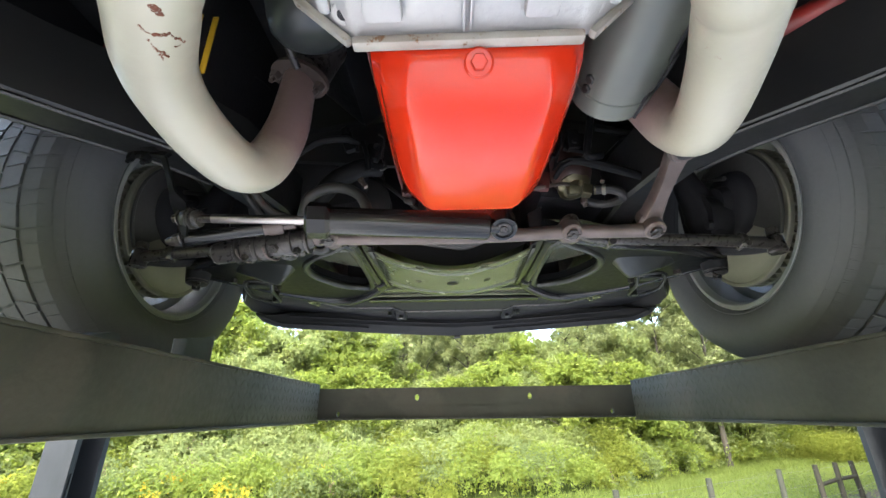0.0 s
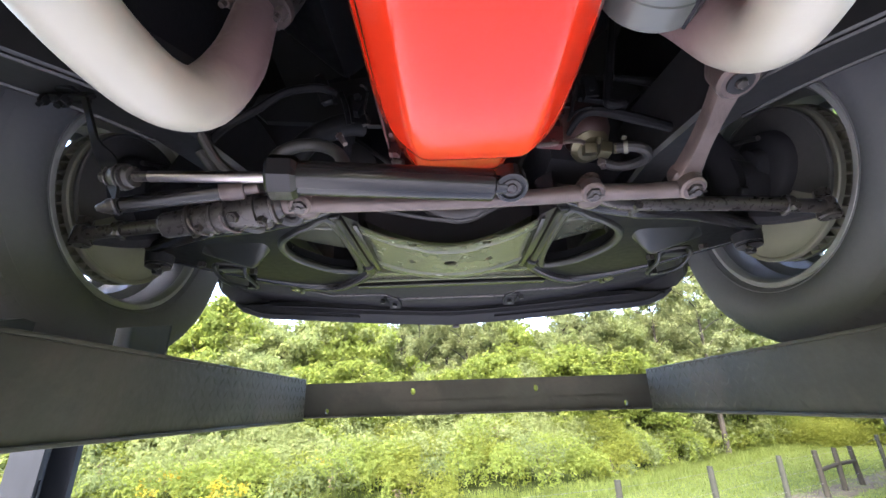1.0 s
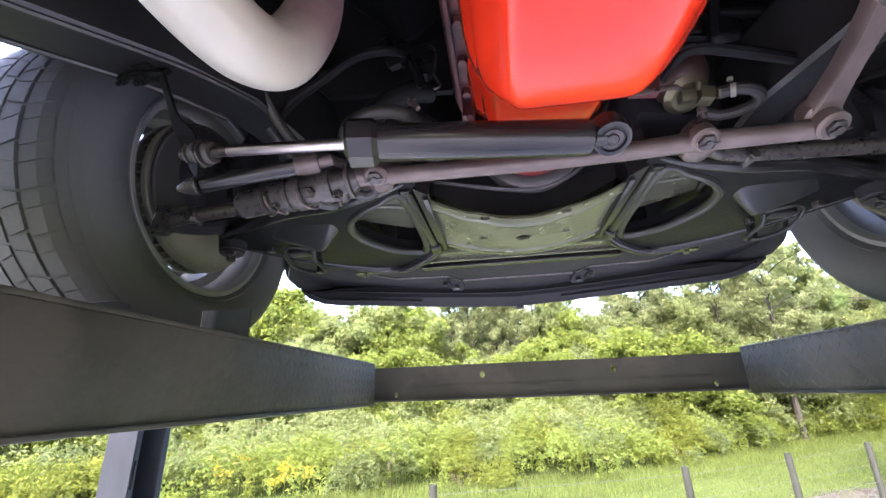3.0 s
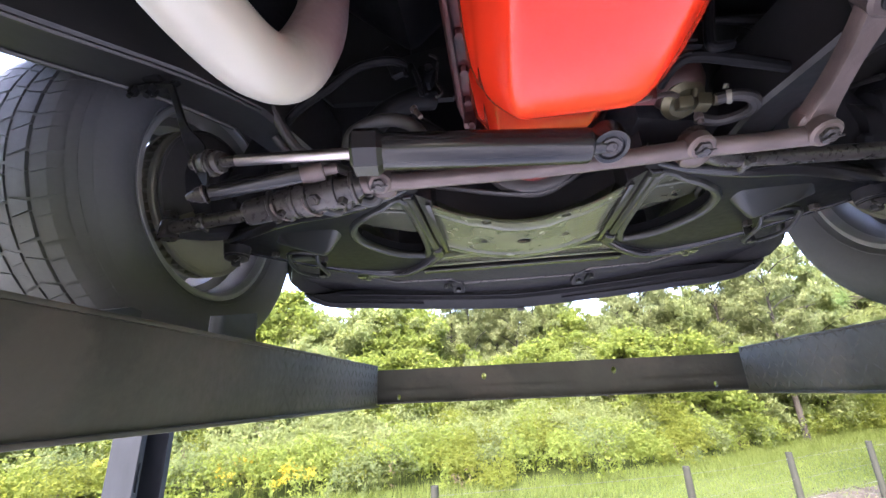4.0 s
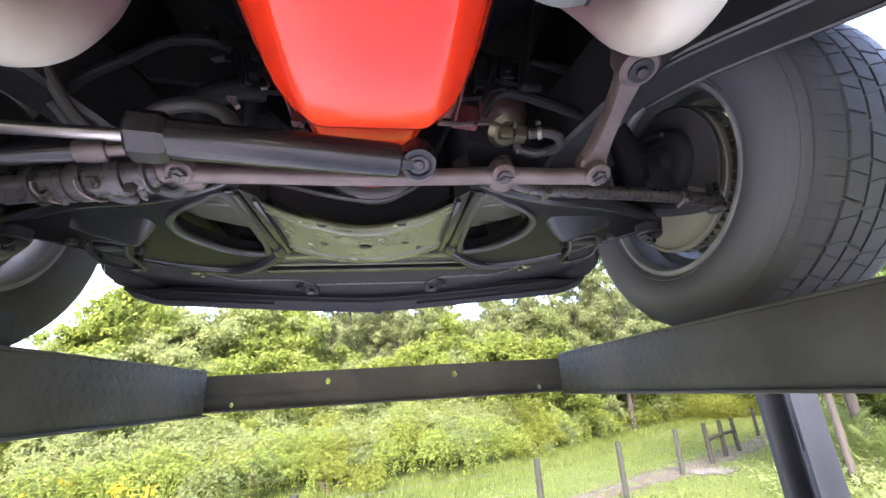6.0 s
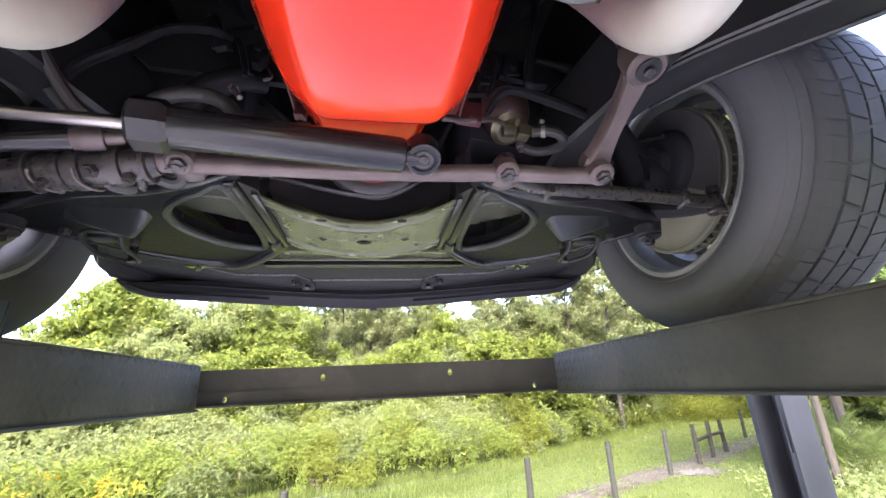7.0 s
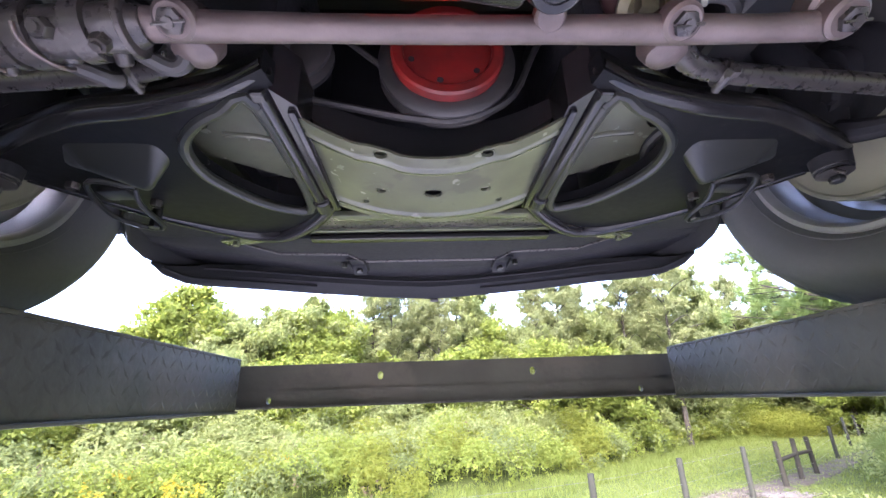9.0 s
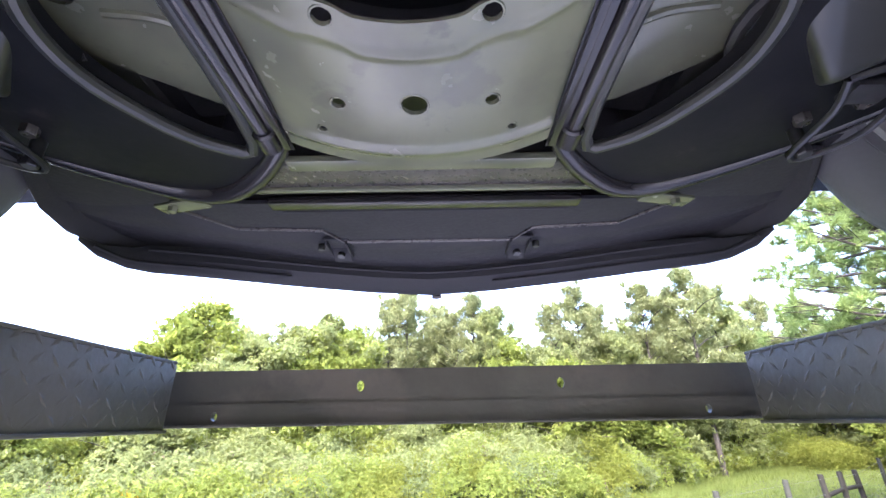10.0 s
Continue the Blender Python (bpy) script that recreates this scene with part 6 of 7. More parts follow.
    slab(bm, [(-0.3, 1.2), (0.3, 1.2), (0.3, 1.31), (-0.3, 1.31)], 2.40, 2.68)
    part("radiator", bm, UNDERCOAT, car, "black radiator with its shroud")


shell()


# ---- fence ----
def post(x, y, h, r, lean, mat, label, group):
    z0 = ground_height(x, y)
    ob = thing("fence_post", (x, y, z0), label, "fence post", group)
    bm = B()
    pts = [(x + lean[0] * k, y + lean[1] * k, z0 - 0.05 + (h + 0.05) * k) for k in (0, 0.3, 0.6, 1)]
    tube(bm, pts, r, 10, 3, radii=[r * 1.08, r, r * 1.02, r * 0.94])
    part("stake", bm, mat, ob, angle=40)
    return ob


POSTS = [(-0.95, 5.35, 0.97), (2.12, 6.62, 0.93), (4.01, 7.82, 0.91), (5.99, 9.11, 0.86), (7.31, 9.91, 0.85), (8.18, 10.52, 0.83), (9.04, 11.08, 0.8), (11.6, 13.2, 0.85), (14.4, 15.6, 0.9), (17.0, 17.8, 0.9)]
for i, (x, y, h) in enumerate(POSTS):
    dark = 4 <= i <= 6
    post(x, y, h, 0.05 if dark else 0.047, (random.uniform(-0.03, 0.03), random.uniform(-0.03, 0.03)), WOOD_DARK if dark else WOOD,
         "dark braced wooden fence post in grass" if dark else "weathered round wooden fence post in grass", "posts of the wire fence")
rail = thing("fence_rail", (8.18, 10.5, 0.5), "dark wooden brace rail between fence posts", "fence rail")
bm = B()
rod(bm, (7.31, 9.91, 0.50), (8.18, 10.52, 0.52), 0.038, n=10)
rod(bm, (8.18, 10.52, 0.52), (9.04, 11.08, 0.50), 0.038, n=10)
part("brace", bm, WOOD_DARK, rail)
wires = thing("fence_wire", (4, 7.8, 0.3), "thin galvanised wire strands between the fence posts", "fence wire")
for f in (0.3, 0.6, 0.9):
    bm = B()
    tube(bm, [(x, y, ground_height(x, y) + h * f) for x, y, h in POSTS], 0.0016, 5, 3)
    part("strand", bm, WIRE, wires)


# ---- plants ----
def leaf_mesh(name, centres, normals, size, mat, rng, long=1.6, fold=0.25, flat=0.5):
    """One mesh of small pointed leaves, each turned its own way; a plain blade where fold is 0."""
    n = len(centres)
    d = rng.normal(size=(n, 3))
    nrm = normals * flat + d * (1 - flat)
    nrm /= np.linalg.norm(nrm, axis=1)[:, None] + 1e-9
    a = np.cross(nrm, rng.normal(size=(n, 3)))
    a /= np.linalg.norm(a, axis=1)[:, None] + 1e-9
    b = np.cross(nrm, a)
    sz = (size * rng.uniform(0.6, 1.35, n))[:, None]
    if not fold:
        vs = np.stack([centres - a * sz * 0.5 + b * sz * 0.4, centres - a * sz * 0.5 - b * sz * 0.4, centres + a * sz * long * 0.6], 1).reshape(-1, 3)
        me = bpy.data.meshes.new(name)
        me.vertices.add(3 * n)
        me.vertices.foreach_set("co", vs.astype(np.float32).ravel())
        me.loops.add(3 * n)
        me.loops.foreach_set("vertex_index", np.arange(3 * n, dtype=np.int32))
        me.polygons.add(n)
        me.polygons.foreach_set("loop_start", np.arange(0, 3 * n, 3, dtype=np.int32))
        me.update(calc_edges=True)
        me.materials.append(mat)
        return me
    tip, base = centres + a * sz * long * 0.5, centres - a * sz * long * 0.5
    l = centres + b * sz * 0.45 + nrm * sz * fold - a * sz * 0.1
    r = centres - b * sz * 0.45 + nrm * sz * fold - a * sz * 0.1
    vs = np.stack([base, l, tip, r], 1).reshape(-1, 3)
    me = bpy.data.meshes.new(name)
    me.vertices.add(4 * n)
    me.vertices.foreach_set("co", vs.astype(np.float32).ravel())
    idx = np.arange(4 * n).reshape(-1, 4)
    tri = np.concatenate([idx[:, [0, 1, 2]], idx[:, [0, 2, 3]]], 1).reshape(-1)
    me.loops.add(6 * n)
    me.loops.foreach_set("vertex_index", tri.astype(np.int32))
    me.polygons.add(2 * n)
    me.polygons.foreach_set("loop_start", np.arange(0, 6 * n, 3, dtype=np.int32))
    me.update(calc_edges=True)
    me.materials.append(mat)
    return me


def tree_parts(seed, height, width, leaves, leaf_size, mat, clear=0.15, airy=0.5):
    """Trunk with limbs, and a crown of leaf clumps, for a tree at the origin."""
    rng = np.random.default_rng(seed)
    bm = B()
    sway = rng.uniform(-0.3, 0.3, 2)
    trunk = [(sway[0] * f * f, sway[1] * f * f, height * f * 0.95) for f in (0, 0.25, 0.5, 0.75, 1)]
    tube(bm, [(x, y, z - (0.1 if z == 0 else 0)) for x, y, z in trunk], 0.1, 8, 3, radii=[0.045 * height ** 0.5, 0.035 * height ** 0.5, 0.025 * height ** 0.5, 0.015 * height ** 0.5, 0.006])
    cs, ns = [], []
    limbs = int(24 + 8 * airy)
    for k in range(limbs):
        q = (k + rng.uniform(0, 1)) / limbs
        f = clear + (0.99 - clear) * q
        base = np.array([np.interp(f, [0, 0.25, 0.5, 0.75, 1], [p[j] for p in trunk]) for j in range(3)])
        g = k * 2.4 + rng.uniform(-0.5, 0.5)
        reach = width * float(np.interp(q, [0, 0.25, 0.6, 0.85, 1], [0.75, 1.0, 0.85, 0.5, 0.16])) * rng.uniform(0.65, 1.15)
        tip = base + np.array([math.cos(g) * reach, math.sin(g) * reach, reach * rng.uniform(0.2, 0.75)])
        midp = (base + tip) / 2 + np.array([0, 0, reach * 0.1])
        tube(bm, [base, midp, tip], 0.02, 5, 3, radii=[0.03, 0.018, 0.006])
        for e in range(6):
            w = rng.uniform(0.25, 1.0)
            c = (base * (1 - w) + tip * w) + rng.normal(size=3) * reach * 0.22
            rad = width * rng.uniform(0.12, 0.25) * (1 - 0.25 * airy)
            m = int(leaves / limbs / 6)
            v = rng.normal(size=(m, 3))
            v /= np.linalg.norm(v, axis=1)[:, None]
            rr = rad * np.minimum(np.abs(rng.normal(0.6, 0.4, m)), 1.9)[:, None]
            p = c + v * rr * np.array([1, 1, 0.75])
            cs.append(p), ns.append(v + np.array([0, 0, 0.6]))
    me = finish(bm, "trunk", BARK)
    return me, leaf_mesh("crown", np.concatenate(cs), np.concatenate(ns), leaf_size, mat, rng, fold=0.0)


KINDS = [tree_parts(11, 6.0, 1.7, 26000, 0.088, LEAF_TREE, 0.1, 0.3), tree_parts(12, 6.5, 1.5, 27000, 0.062, LEAF_PALE, 0.25, 0.9),
         tree_parts(13, 5.0, 1.9, 26000, 0.09, LEAF_TREE, 0.05, 0.2), tree_parts(14, 7.0, 1.65, 28000, 0.074, LEAF_PALE, 0.2, 0.6), tree_parts(15, 4.2, 1.7, 16000, 0.1, LEAF, 0.05, 0.1),
         tree_parts(16, 4.0, 1.9, 13000, 0.105, LEAF, 0.03, 0.1), tree_parts(17, 5.0, 1.9, 14000, 0.11, LEAF_TREE, 0.03, 0.2)]
HEIGHTS = [6.0, 6.5, 5.0, 7.0, 4.2, 4.0, 5.0]
LABELS = ["dense leafy green tree at the wood's edge", "slender pale green tree with open crown", "broad bushy green tree at the wood's edge", "tall airy green tree at the wood's edge", "low bright green bushy tree over undergrowth", "low sunlit bushy tree over undergrowth", "shaded leafy tree inside the wood"]


def tree(kind, az, dist, top, turn, squash=1.0):
    """A tree seen under azimuth az from the lift, dist metres off, reaching the slope top."""
    x, y = dist * math.sin(radians(az)), 0.6 + dist * math.cos(radians(az))
    h = (1.9 + top * dist) / HEIGHTS[kind] * 0.97
    ob = thing("tree", (x, y, 0), LABELS[kind], "tree", "trees along the wood's edge")
    ob.rotation_euler = (0, 0, turn)
    ob.scale = (h * squash, h * squash, h)
    for nm, me in zip(("trunk", "crown"), KINDS[kind]):
        o = new(nm, me)
        o.parent = ob
    return ob


rng = random.Random(5)
FRONT = [(-62, 13, 0.02), (-54, 13, 0.02), (-46, 14, 0.02), (-34.2, 16.5, 0.155), (-32, 16.5, 0.2), (-28.8, 16.5, 0.252), (-26.8, 16, 0.215), (-23, 15.5, 0.2), (-20.6, 16, 0.222), (-17.6, 16, 0.215), (-14.6, 16.5, 0.25), (-12.2, 16.5, 0.22), (-9.8, 17, 0.2)]
for az, d, top in FRONT:
    tree(rng.choice((0, 2, 2, 4)), az, d, top, rng.uniform(0, 6), 0.9 if az > -40 else 1.0)
for az, d, top, k in ((-7.4, 18, 0.311, 3), (-4.6, 18, 0.326, 3), (-1.0, 19, 0.296, 1), (2.0, 18, 0.276, 1), (4.0, 18, 0.321, 3), (6.8, 18, 0.272, 0), (9.5, 17, 0.182, 4), (11.5, 17, 0.172, 2), (14, 18, 0.281, 1), (17.8, 18, 0.324, 3), (20.3, 19, 0.276, 1),
                      (22.8, 18, 0.202, 2), (25.6, 19, 0.306, 3), (28.2, 20, 0.276, 1), (30.6, 19, 0.331, 3), (32.8, 22, 0.262, 0), (35.2, 26, 0.212, 0), (37.5, 27, 0.237, 1), (40.5, 27, 0.212, 0), (44.5, 27, 0.192, 2), (50, 25, 0.212, 2), (56, 20, 0.212, 0), (62, 20, 0.212, 2)):
    tree(k, az, d, top, rng.uniform(0, 6), 0.8)
# a second row behind the tall trees
for az, top in ((-31, 0.15), (-25.5, 0.18), (-18.5, 0.17), (-12, 0.18), (-6.2, 0.2), (-2.6, 0.21), (0.6, 0.2), (5.2, 0.2), (8.4, 0.17), (13, 0.16), (16.2, 0.2), (19.4, 0.2), (24, 0.19), (27, 0.19), (30, 0.21), (34, 0.18)):
    tree(rng.choice((0, 2)), az, 22.5 + rng.uniform(0, 2), top, rng.uniform(0, 6), 0.85)
# lower trees that fill the wood below the crowns
for az in np.arange(-60, 66, 4.6):
    d = float(np.interp(az, [-60, -20, 0, 20, 30, 36, 45, 65], [12, 13.8, 14.5, 16.5, 19.5, 26, 26, 23]))
    tree(rng.choice((5, 5, 6)), float(az) + rng.uniform(-1, 1), d + rng.uniform(-0.4, 0.8), rng.uniform(0.06, 0.13) * (0.2 if az < -36 else 1), rng.uniform(0, 6), 1.2)
for az in np.arange(-34, 66, 6.5):
    tree(6, float(az) + rng.uniform(-1, 1), 27.5 + rng.uniform(0, 3), rng.uniform(0.09, 0.16) * (0.2 if az < -36 else 1), rng.uniform(0, 6), 1.3)

for az, d, top in ((40.6, 29, 0.05), (42.6, 28.5, 0.05), (44.8, 28, 0.06)):
    tree(5, az, d, top, az, 1.25)
for az in np.arange(33, 60, 3.6):
    tree(6, float(az), 32 + rng.uniform(0, 3), rng.uniform(0.07, 0.13), rng.uniform(0, 6), 1.2)

# weeds and shrubs in front of the wood
EDGE_X = [-14, -8, -4.5, -1.7, 1.6, 5.6, 9.5, 13.3, 22]
EDGE_Y = [4.0, 6.4, 8.6, 9.9, 10.4, 13.3, 16.5, 19.4, 24]


def edge(x):
    return float(np.interp(x, EDGE_X, EDGE_Y))


def undergrowth():
    g = np.random.default_rng(21)
    sets = {k: ([], []) for k in ("low", "dark", "yellow", "grey", "dry", "bloom")}
    stems = []

    def sort(x, y, back):
        """Which plant grows in a spot: patches a metre or two across."""
        a, b = noise.noise(Vector((x * 0.55, y * 0.55, 11))), noise.noise(Vector((x * 0.8, y * 0.8, 17)))
        if back > 2.1 and a < 0.26:
            return "dark"
        if b > 0.22:
            return "grey"
        return "yellow" if a > 0.08 else "low"

    # mounds of climbing weeds, leafy on the outside
    for _ in range(900):
        x = g.uniform(-14, 20)
        back = g.uniform(0, 1) ** 0.85 * 6.0
        y = edge(x) + 0.25 + back + 0.25 * math.sin(x * 2.3) + 0.2 * math.sin(x * 5.1)
        r = g.uniform(0.25, 0.62) * (0.8 + 0.08 * back)
        top = (0.42 + 0.2 * back + 0.5 * noise.noise(Vector((x * 0.6, y * 0.6, 3)))) * g.uniform(0.7, 1.3) + 0.15
        m = int(780 * r * (0.7 + r))
        v = g.normal(size=(m, 3))
        v[:, 2] = np.abs(v[:, 2]) * 0.9 - 0.12
        v /= np.linalg.norm(v, axis=1)[:, None]
        ang = np.arctan2(v[:, 1], v[:, 0])
        lump = 1 + 0.22 * np.sin(ang * 3 + x) + 0.16 * np.sin(ang * 7 + v[:, 2] * 6 + y) + g.normal(0, 0.08, m)
        p = np.stack([x + v[:, 0] * r * lump, y + v[:, 1] * r * lump, np.maximum(top - r * 0.8, 0.12) + v[:, 2] * np.minimum(r, top) * lump * 0.85], 1)
        p[:, 2] = np.maximum(p[:, 2], 0.02)
        kind = sort(x, y, back)
        sets[kind][0].append(p), sets[kind][1].append(v * 0.8 + np.array([0, -0.15, 0.7]))
        stems.append((x, y, top))
    # loose sprays that stand up between the mounds
    for _ in range(2600):
        x = g.uniform(-14, 20)
        back = g.uniform(0, 1) ** 0.9 * 5.0
        y = edge(x) + back + 0.25 * math.sin(x * 2.3) + 0.2 * math.sin(x * 5.1)
        h = (0.4 + 0.2 * back + 0.4 * noise.noise(Vector((x * 0.6, y * 0.6, 3)))) * g.uniform(0.6, 1.35) + 0.1
        m = int(16 + 22 * g.uniform())
        f = g.uniform(0.25, 1.05, m)
        ang = g.uniform(0, 2 * math.pi, m)
        rad = (0.07 + 0.08 * h) * g.uniform(0.2, 1, m)
        lean = g.normal(0, 0.1, 2)
        p = np.stack([x + lean[0] * f + np.cos(ang) * rad, y + lean[1] * f + np.sin(ang) * rad, h * f], 1)
        n = np.stack([np.cos(ang) * 0.6, np.sin(ang) * 0.6, np.ones(m)], 1)
        kind = "dry" if g.uniform() < 0.05 else sort(x, y, back)
        sets[kind][0].append(p), sets[kind][1].append(n)
        stems.append((x, y, h))
    # goldenrod in a few patches
    for cx, cy, many in ((-5.85, 9.7, 16), (-3.85, 7.85, 11), (-2.77, 10.4, 4), (-5.2, 8.0, 3), (-8.0, 8.2, 6)):
        for _ in range(many):
            x, y, q = cx + g.normal(0, 0.22), cy + g.normal(0, 0.18), 16
            h = g.normal(0.72, 0.1)
            sets["bloom"][0].append(np.stack([x + g.normal(0, 0.05, q), y + g.normal(0, 0.05, q), h + g.normal(0, 0.045, q)], 1))
            sets["bloom"][1].append(np.tile([0, 0, 1.0], (q, 1)))
            stems.append((x, y, h))
    # a yellow-green shrub at the end of the track
    for _ in range(240):
        x, y = g.normal(15.4, 0.95), g.normal(19.4, 0.5)
        m = 100
        p = np.stack([x + g.normal(0, 0.3, m), y + g.normal(0, 0.3, m), np.abs(g.normal(0.42, 0.26, m))], 1)
        sets["yellow"][0].append(p), sets["yellow"][1].append(np.tile([0, -0.4, 1.0], (m, 1)))
    for _ in range(330):
        f = g.uniform(0, 1)
        x, y = 11.0 + 9.0 * f, 18.2 + 4.6 * f + g.uniform(0, 1.6)
        h = g.uniform(1.1, 2.2)
        m = 110
        p = np.stack([x + g.normal(0, 0.34, m), y + g.normal(0, 0.3, m), h * g.uniform(0.1, 1, m)], 1)
        sets["low"][0].append(p), sets["low"][1].append(np.tile([-0.1, -0.5, 1.0], (m, 1)))
    for _ in range(230):
        f = g.uniform(0, 1)
        x, y = 6.6 + 9.5 * f + g.normal(0.5, 0.5), 7.0 + 9.3 * f - abs(g.normal(0.3, 0.5))
        h = (0.3 + 0.7 * f) * g.uniform(0.5, 1.2)
        m = 40
        p = np.stack([x + g.normal(0, 0.22, m), y + g.normal(0, 0.22, m), h * g.uniform(0.1, 1, m)], 1)
        kind = "dark"
        sets[kind][0].append(p), sets[kind][1].append(np.tile([0, -0.2, 1.0], (m, 1)))
    for key, name, mat, size, label, cat in (("grey", "grey_weeds", LEAF_GREY, 0.056, "grey-green leafy weeds in front of the wood", "weeds"), ("dry", "dry_weeds", DRY, 0.05, "dry brown weed stalks among the green", "weeds"), ("low", "undergrowth", LEAF, 0.058, "bright green tangled weeds in front of the wood", "undergrowth"), ("dark", "shrubs", LEAF_TREE, 0.06, "darker green shrubs behind the weeds", "shrubs"),
                                             ("yellow", "yellow_weeds", LEAF_YELLOW, 0.055, "yellow-green weeds in sunlight", "weeds"), ("bloom", "goldenrod", BLOOM, 0.035, "yellow goldenrod flower heads on the weeds", "flowers")):
        ps, nn = sets[key]
        ob = new(name, leaf_mesh(name, np.concatenate(ps), np.concatenate(nn), size, mat, g, long=1.6, fold=0.0))
        tagged(ob, label, cat, kind="stuff")
    bm = B()
    for x, y, h in stems[::3]:
        u = Vector((1, 0, 0))
        a = ring(bm, (x, y, -0.02), u, Vector((0, 1, 0)), 0.006, 3)
        b = ring(bm, (x + g.normal(0, 0.05), y + g.normal(0, 0.05), h), u, Vector((0, 1, 0)), 0.002, 3)
        bridge(bm, a, b)
    tagged(new("weed_stems", finish(bm, "weed_stems", BLADE, False)), "thin green weed stems", "stems", kind="stuff")


undergrowth()


def grass():
    g = np.random.default_rng(8)
    n = 330000
    x = g.uniform(-9, 22, n)
    y = g.uniform(2.2, 24, n)
    ex = np.interp(x, EDGE_X, EDGE_Y)
    keep = (y < ex + 0.8) & (y > np.interp(x, [-9, 0, 3, 9, 22], [4.0, 5.0, 6.0, 5.5, 11]))
    line = np.interp(x, [p[0] for p in TRACK], [p[1] for p in TRACK])
    off = np.abs(y - line) * 0.8
    keep &= (off > 0.5 + 0.15 * np.sin(x * 3.1)) | (g.uniform(size=n) < 0.3 + 0.3 * np.sin(x * 5.3 + y * 3.7)) | (x < 1.5)
    x, y = x[keep], y[keep]
    n = len(x)
    h = g.uniform(0.04, 0.1, n) * np.where(np.interp(x, EDGE_X, EDGE_Y) - y < 1.2, 2.4, 1.0)
    ang = g.uniform(0, 2 * math.pi, n)
    lean = h * g.uniform(0.15, 0.7, n)
    w = g.uniform(0.0035, 0.0075, n)
    base = np.stack([x, y, np.full(n, -0.02)], 1)
    side = np.stack([np.cos(ang), np.sin(ang), np.zeros(n)], 1) * w[:, None]
    out = np.stack([-np.sin(ang), np.cos(ang), np.zeros(n)], 1)
    midp = base + out * lean[:, None] * 0.35 + np.array([0, 0, 1.0]) * (h * 0.6)[:, None]
    tip = base + out * lean[:, None] + np.array([0, 0, 1.0]) * h[:, None]
    vs = np.stack([base - side, base + side, midp + side * 0.7, midp - side * 0.7, tip], 1).reshape(-1, 3)
    idx = np.arange(5 * n).reshape(-1, 5)
    tri = np.concatenate([idx[:, [0, 1, 2]], idx[:, [0, 2, 3]], idx[:, [3, 2, 4]]], 1).reshape(-1)
    me = bpy.data.meshes.new("grass")
    me.vertices.add(5 * n)
    me.vertices.foreach_set("co", vs.astype(np.float32).ravel())
    me.loops.add(9 * n)
    me.loops.foreach_set("vertex_index", tri.astype(np.int32))
    me.polygons.add(3 * n)
    me.polygons.foreach_set("loop_start", np.arange(0, 9 * n, 3, dtype=np.int32))
    me.update(calc_edges=True)
    me.materials.append(BLADE)
    tagged(new("grass", me), "bright green uncut grass", "grass", kind="stuff")


grass()


def pine(x, y, h, seed, low, limbs, reach, r0):
    """A pine: straight trunk, whorls of limbs, tufts of long needles."""
    g = np.random.default_rng(seed)
    ob = thing("pine_tree", (x, y, 0), "long-needled pine tree with a bare lower trunk", "pine tree", "pines beside the track")
    bm = B()
    tube(bm, [(x, y, -0.1), (x + 0.05, y, h * 0.4), (x + 0.08, y + 0.05, h)], r0, 10, 4, radii=[r0 * 1.15, r0 * 0.85, r0 * 0.3])
    tips = []
    for k in range(limbs):
        z = low + (h - low) * k / limbs
        a = k * 2.4 + g.uniform(-0.4, 0.4)
        r = (1 - (z - low) / (h - low) * 0.75) * reach * g.uniform(0.75, 1.1)
        p0 = Vector((x + 0.05, y, z))
        p2 = Vector((x + math.cos(a) * r, y + math.sin(a) * r, z + r * 0.12))
        p1 = (p0 + p2) / 2 + Vector((0, 0, -0.1))
        tube(bm, [p0, p1, p2], 0.02, 6, 3, radii=[0.04, 0.02, 0.008])
        for _ in range(14):
            f = g.uniform(0.3, 1.0)
            q = p0.lerp(p2, f) + Vector((g.normal(0, 0.2), g.normal(0, 0.2), g.normal(0.04, 0.12)))
            tube(bm, [p0.lerp(p2, f - 0.15), q], 0.006, 4, 1)
            tips.append(q)
        tips.append(p2)
    part("trunk", bm, BARK, ob)
    vs, fs = [], []
    for t in tips:
        ax = Vector(g.normal(size=3)).normalized() * 0.5 + Vector((0, 0, 0.4))
        for _ in range(80):
            d = (ax + Vector(g.normal(size=3)) * 0.55).normalized() * g.uniform(0.12, 0.24)
            s = d.cross(Vector(g.normal(size=3))).normalized() * 0.009
            k = len(vs)
            b = t + ax * g.uniform(-0.1, 0.1)
            vs.extend([tuple(b - s), tuple(b + s), tuple(b + d)])
            fs.append((k, k + 1, k + 2))
    me = bpy.data.meshes.new("needles")
    me.from_pydata(vs, [], fs)
    me.materials.append(NEEDLE)
    hang(new("crown", me), ob)


pine(7.95, 7.36, 7.4, 34, 3.0, 50, 3.0, 0.06)
pine(9.46, 8.25, 8.5, 31, 2.2, 54, 3.0, 0.095)
pine(12.8, 9.2, 9.0, 32, 1.8, 44, 2.6, 0.13)


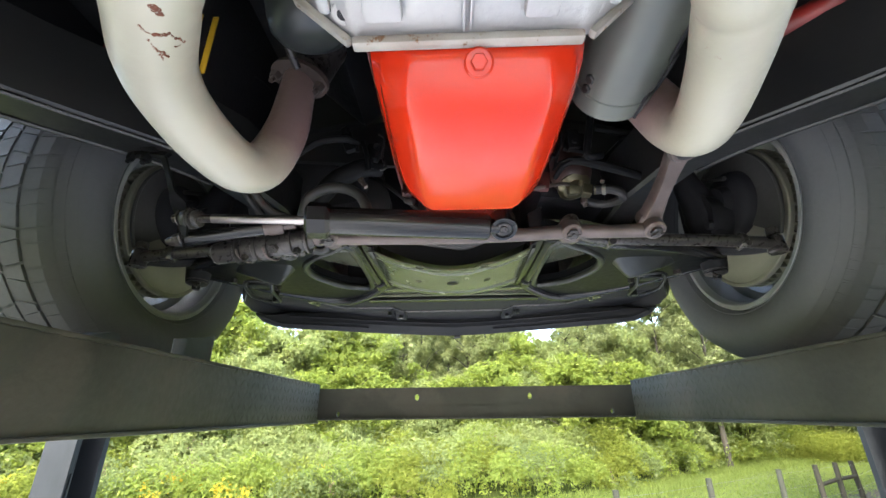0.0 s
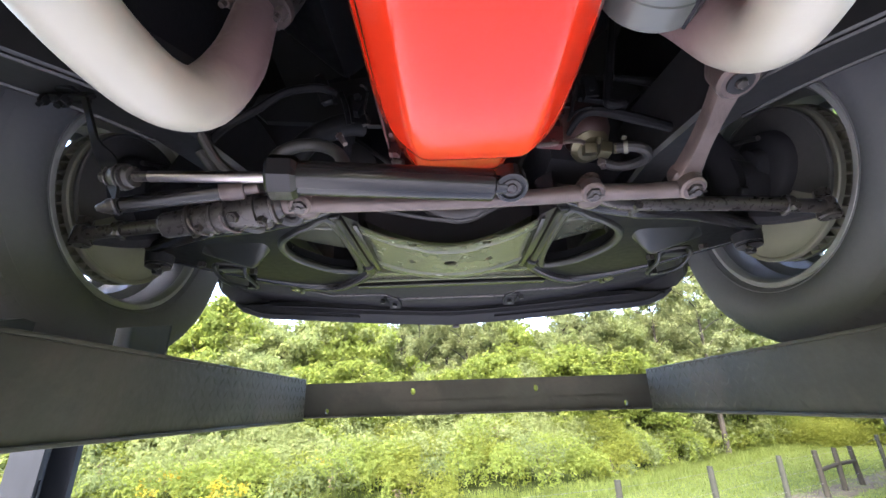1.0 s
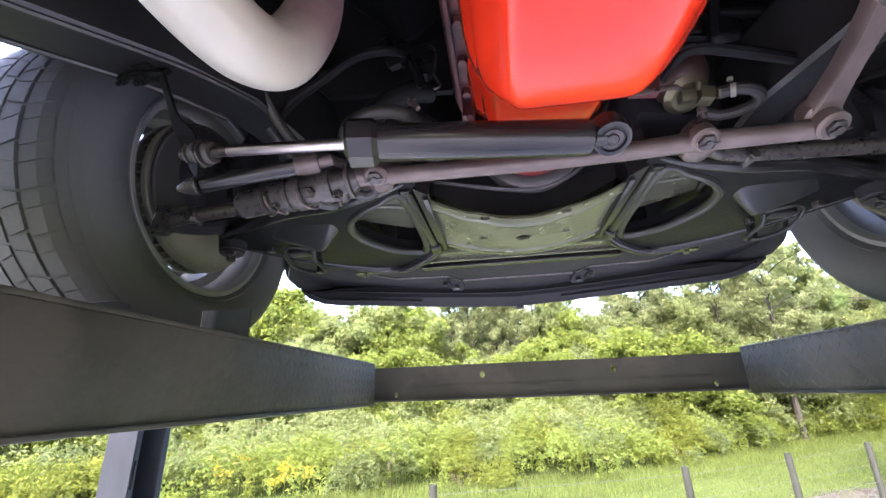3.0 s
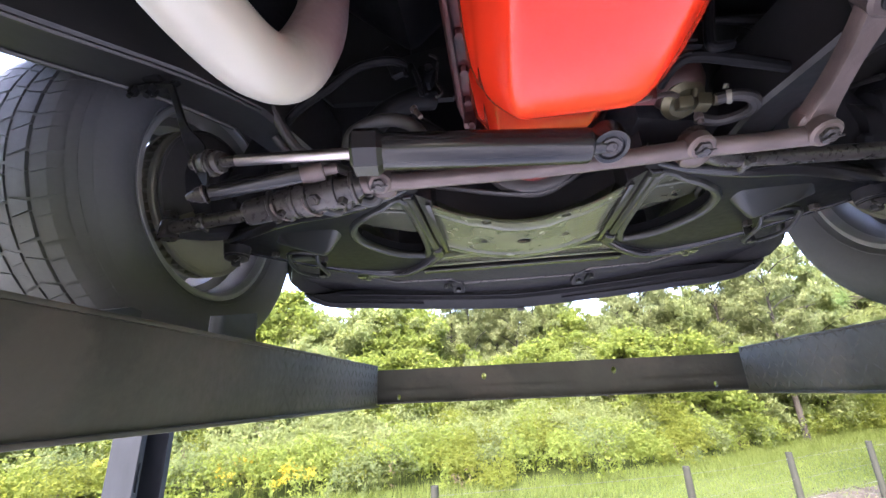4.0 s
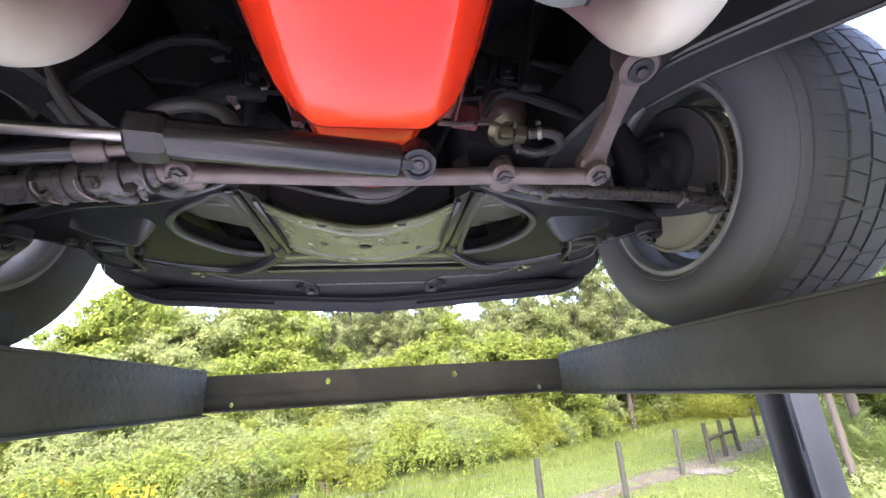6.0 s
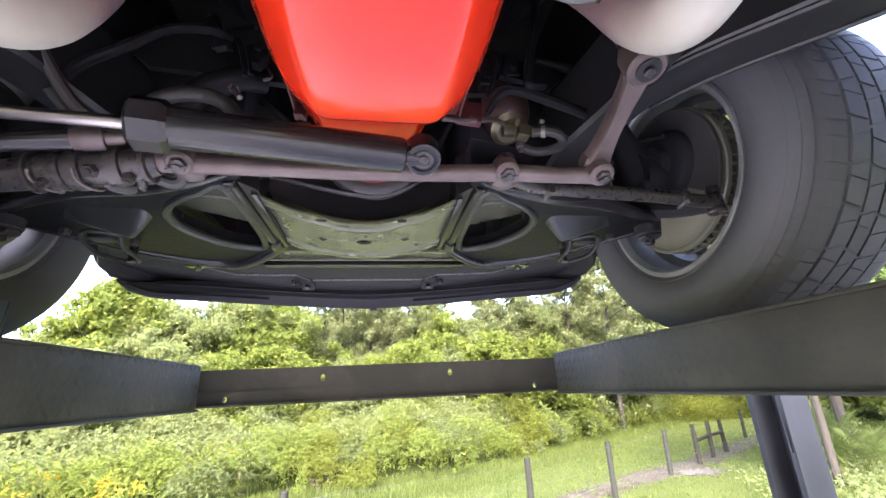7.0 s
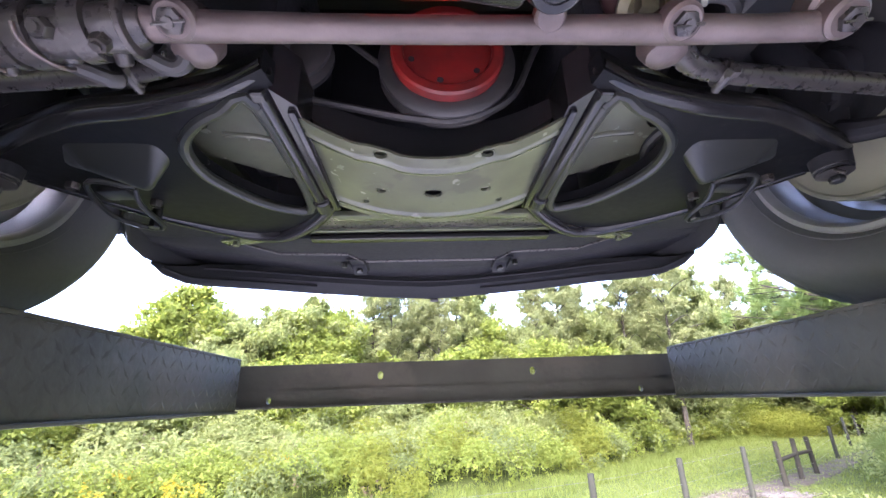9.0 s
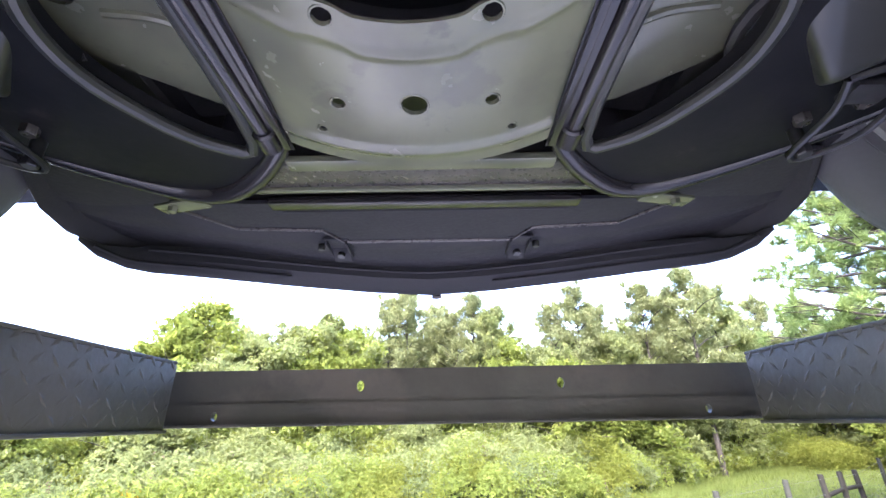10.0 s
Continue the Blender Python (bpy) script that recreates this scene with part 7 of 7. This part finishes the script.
def gravel():
    g = np.random.default_rng(4)
    vs, fs = [], []
    line = TRACK
    for _ in range(2600):
        i = int(g.integers(1, 7))
        p = Vector(line[i]).lerp(Vector(line[i + 1]), g.uniform())
        x, y = p.x + g.normal(0, 0.25), p.y + g.normal(0, 0.25)
        r = g.uniform(0.008, 0.024)
        k = len(vs)
        z = ground_height(x, y) + 0.01
        for dx, dy, dz in ((1, 0, 0), (0, 1, 0), (-1, 0, 0), (0, -1, 0), (0.1, 0.1, 0.7), (0, 0, -0.5)):
            vs.append((x + dx * r * g.uniform(0.7, 1.2), y + dy * r * g.uniform(0.7, 1.2), z + dz * r))
        fs.extend([(k, k + 1, k + 4), (k + 1, k + 2, k + 4), (k + 2, k + 3, k + 4), (k + 3, k, k + 4), (k + 1, k, k + 5), (k + 2, k + 1, k + 5), (k + 3, k + 2, k + 5), (k, k + 3, k + 5)])
    me = bpy.data.meshes.new("loose_gravel")
    me.from_pydata(vs, [], fs)
    me.materials.append(STONE)
    tagged(new("loose_gravel", me), "pale loose gravel on the track", "gravel", kind="stuff")


gravel()


def palmetto(x, y, seed, n, size):
    """A palmetto clump: stiff stalks that each end in a fan of narrow pointed blades."""
    g = np.random.default_rng(seed)
    ob = thing("palmetto", (x, y, 0), "green palmetto shrub with fan leaves beside the track", "palmetto", "palmettos beside the track")
    for k in range(n):
        a = k * 2.4 + g.uniform(-0.3, 0.3)
        lean = g.uniform(0.15, 1.1)
        top = Vector((x + math.cos(a) * lean * size * 0.6, y + math.sin(a) * lean * size * 0.6, size * g.uniform(0.35, 1.0) * (1.15 - 0.5 * lean)))
        foot = Vector((x + g.normal(0, 0.08), y + g.normal(0, 0.08), -0.02))
        bm = B()
        tube(bm, [foot, foot.lerp(top, 0.6) + Vector((0, 0, 0.06)), top], 0.006, 6, 3)
        stalk = part("stalk", bm, BLADE, ob)
        out = (top - foot).normalized()
        up = Vector((math.cos(a) * 0.7, math.sin(a) * 0.7, 0.8)).normalized()
        side = up.cross(out if abs(out.dot(up)) < 0.98 else Vector((1, 0, 0))).normalized()
        bm = B()
        r = size * g.uniform(0.32, 0.45)
        for j in range(19):
            f = radians(-115 + 230 * j / 18 + g.uniform(-3, 3))
            d = (up * math.cos(f) + side * math.sin(f)).normalized()
            w = d.cross(up.cross(side)).normalized() * r * 0.035
            nrm = d.cross(w).normalized() * r * 0.03
            m1, tip = top + d * r * 0.55, top + d * r * g.uniform(0.9, 1.1) - Vector((0, 0, r * g.uniform(0.02, 0.18)))
            vs = [bm.verts.new(p) for p in (top, m1 + w, tip, m1 - w, m1 + nrm)]
            for i0, i1 in ((0, 1), (1, 2), (2, 3), (3, 0)):
                bm.faces.new((vs[i0], vs[i1], vs[4]))
        part("fan_leaf", bm, PALM, stalk, smooth=False)


palmetto(9.0, 8.35, 51, 18, 1.05)
palmetto(9.6, 9.0, 52, 16, 1.1)
palmetto(8.7, 7.5, 53, 16, 0.9)
palmetto(10.5, 9.9, 54, 14, 1.1)


def limestone():
    g = np.random.default_rng(14)
    vs, fs = [], []
    for _ in range(240):
        x, y = 6.65 + g.normal(0, 0.3), 9.15 + g.normal(0, 0.16)
        r = g.uniform(0.015, 0.06)
        z = ground_height(x, y) + 0.012
        k = len(vs)
        for dx, dy, dz in ((1, 0, 0), (0, 1, 0), (-1, 0, 0), (0, -1, 0), (0.1, 0.1, 0.4), (0, 0, -0.5)):
            vs.append((x + dx * r * g.uniform(0.7, 1.3), y + dy * r * g.uniform(0.7, 1.2), z + dz * r))
        fs.extend([(k, k + 1, k + 4), (k + 1, k + 2, k + 4), (k + 2, k + 3, k + 4), (k + 3, k, k + 4), (k + 1, k, k + 5), (k + 2, k + 1, k + 5), (k + 3, k + 2, k + 5), (k, k + 3, k + 5)])
    me = bpy.data.meshes.new("pale_stones")
    me.from_pydata(vs, [], fs)
    me.materials.append(LIMESTONE)
    tagged(new("pale_stones", me), "patch of pale limestone rubble on the track", "stones", kind="stuff")


limestone()
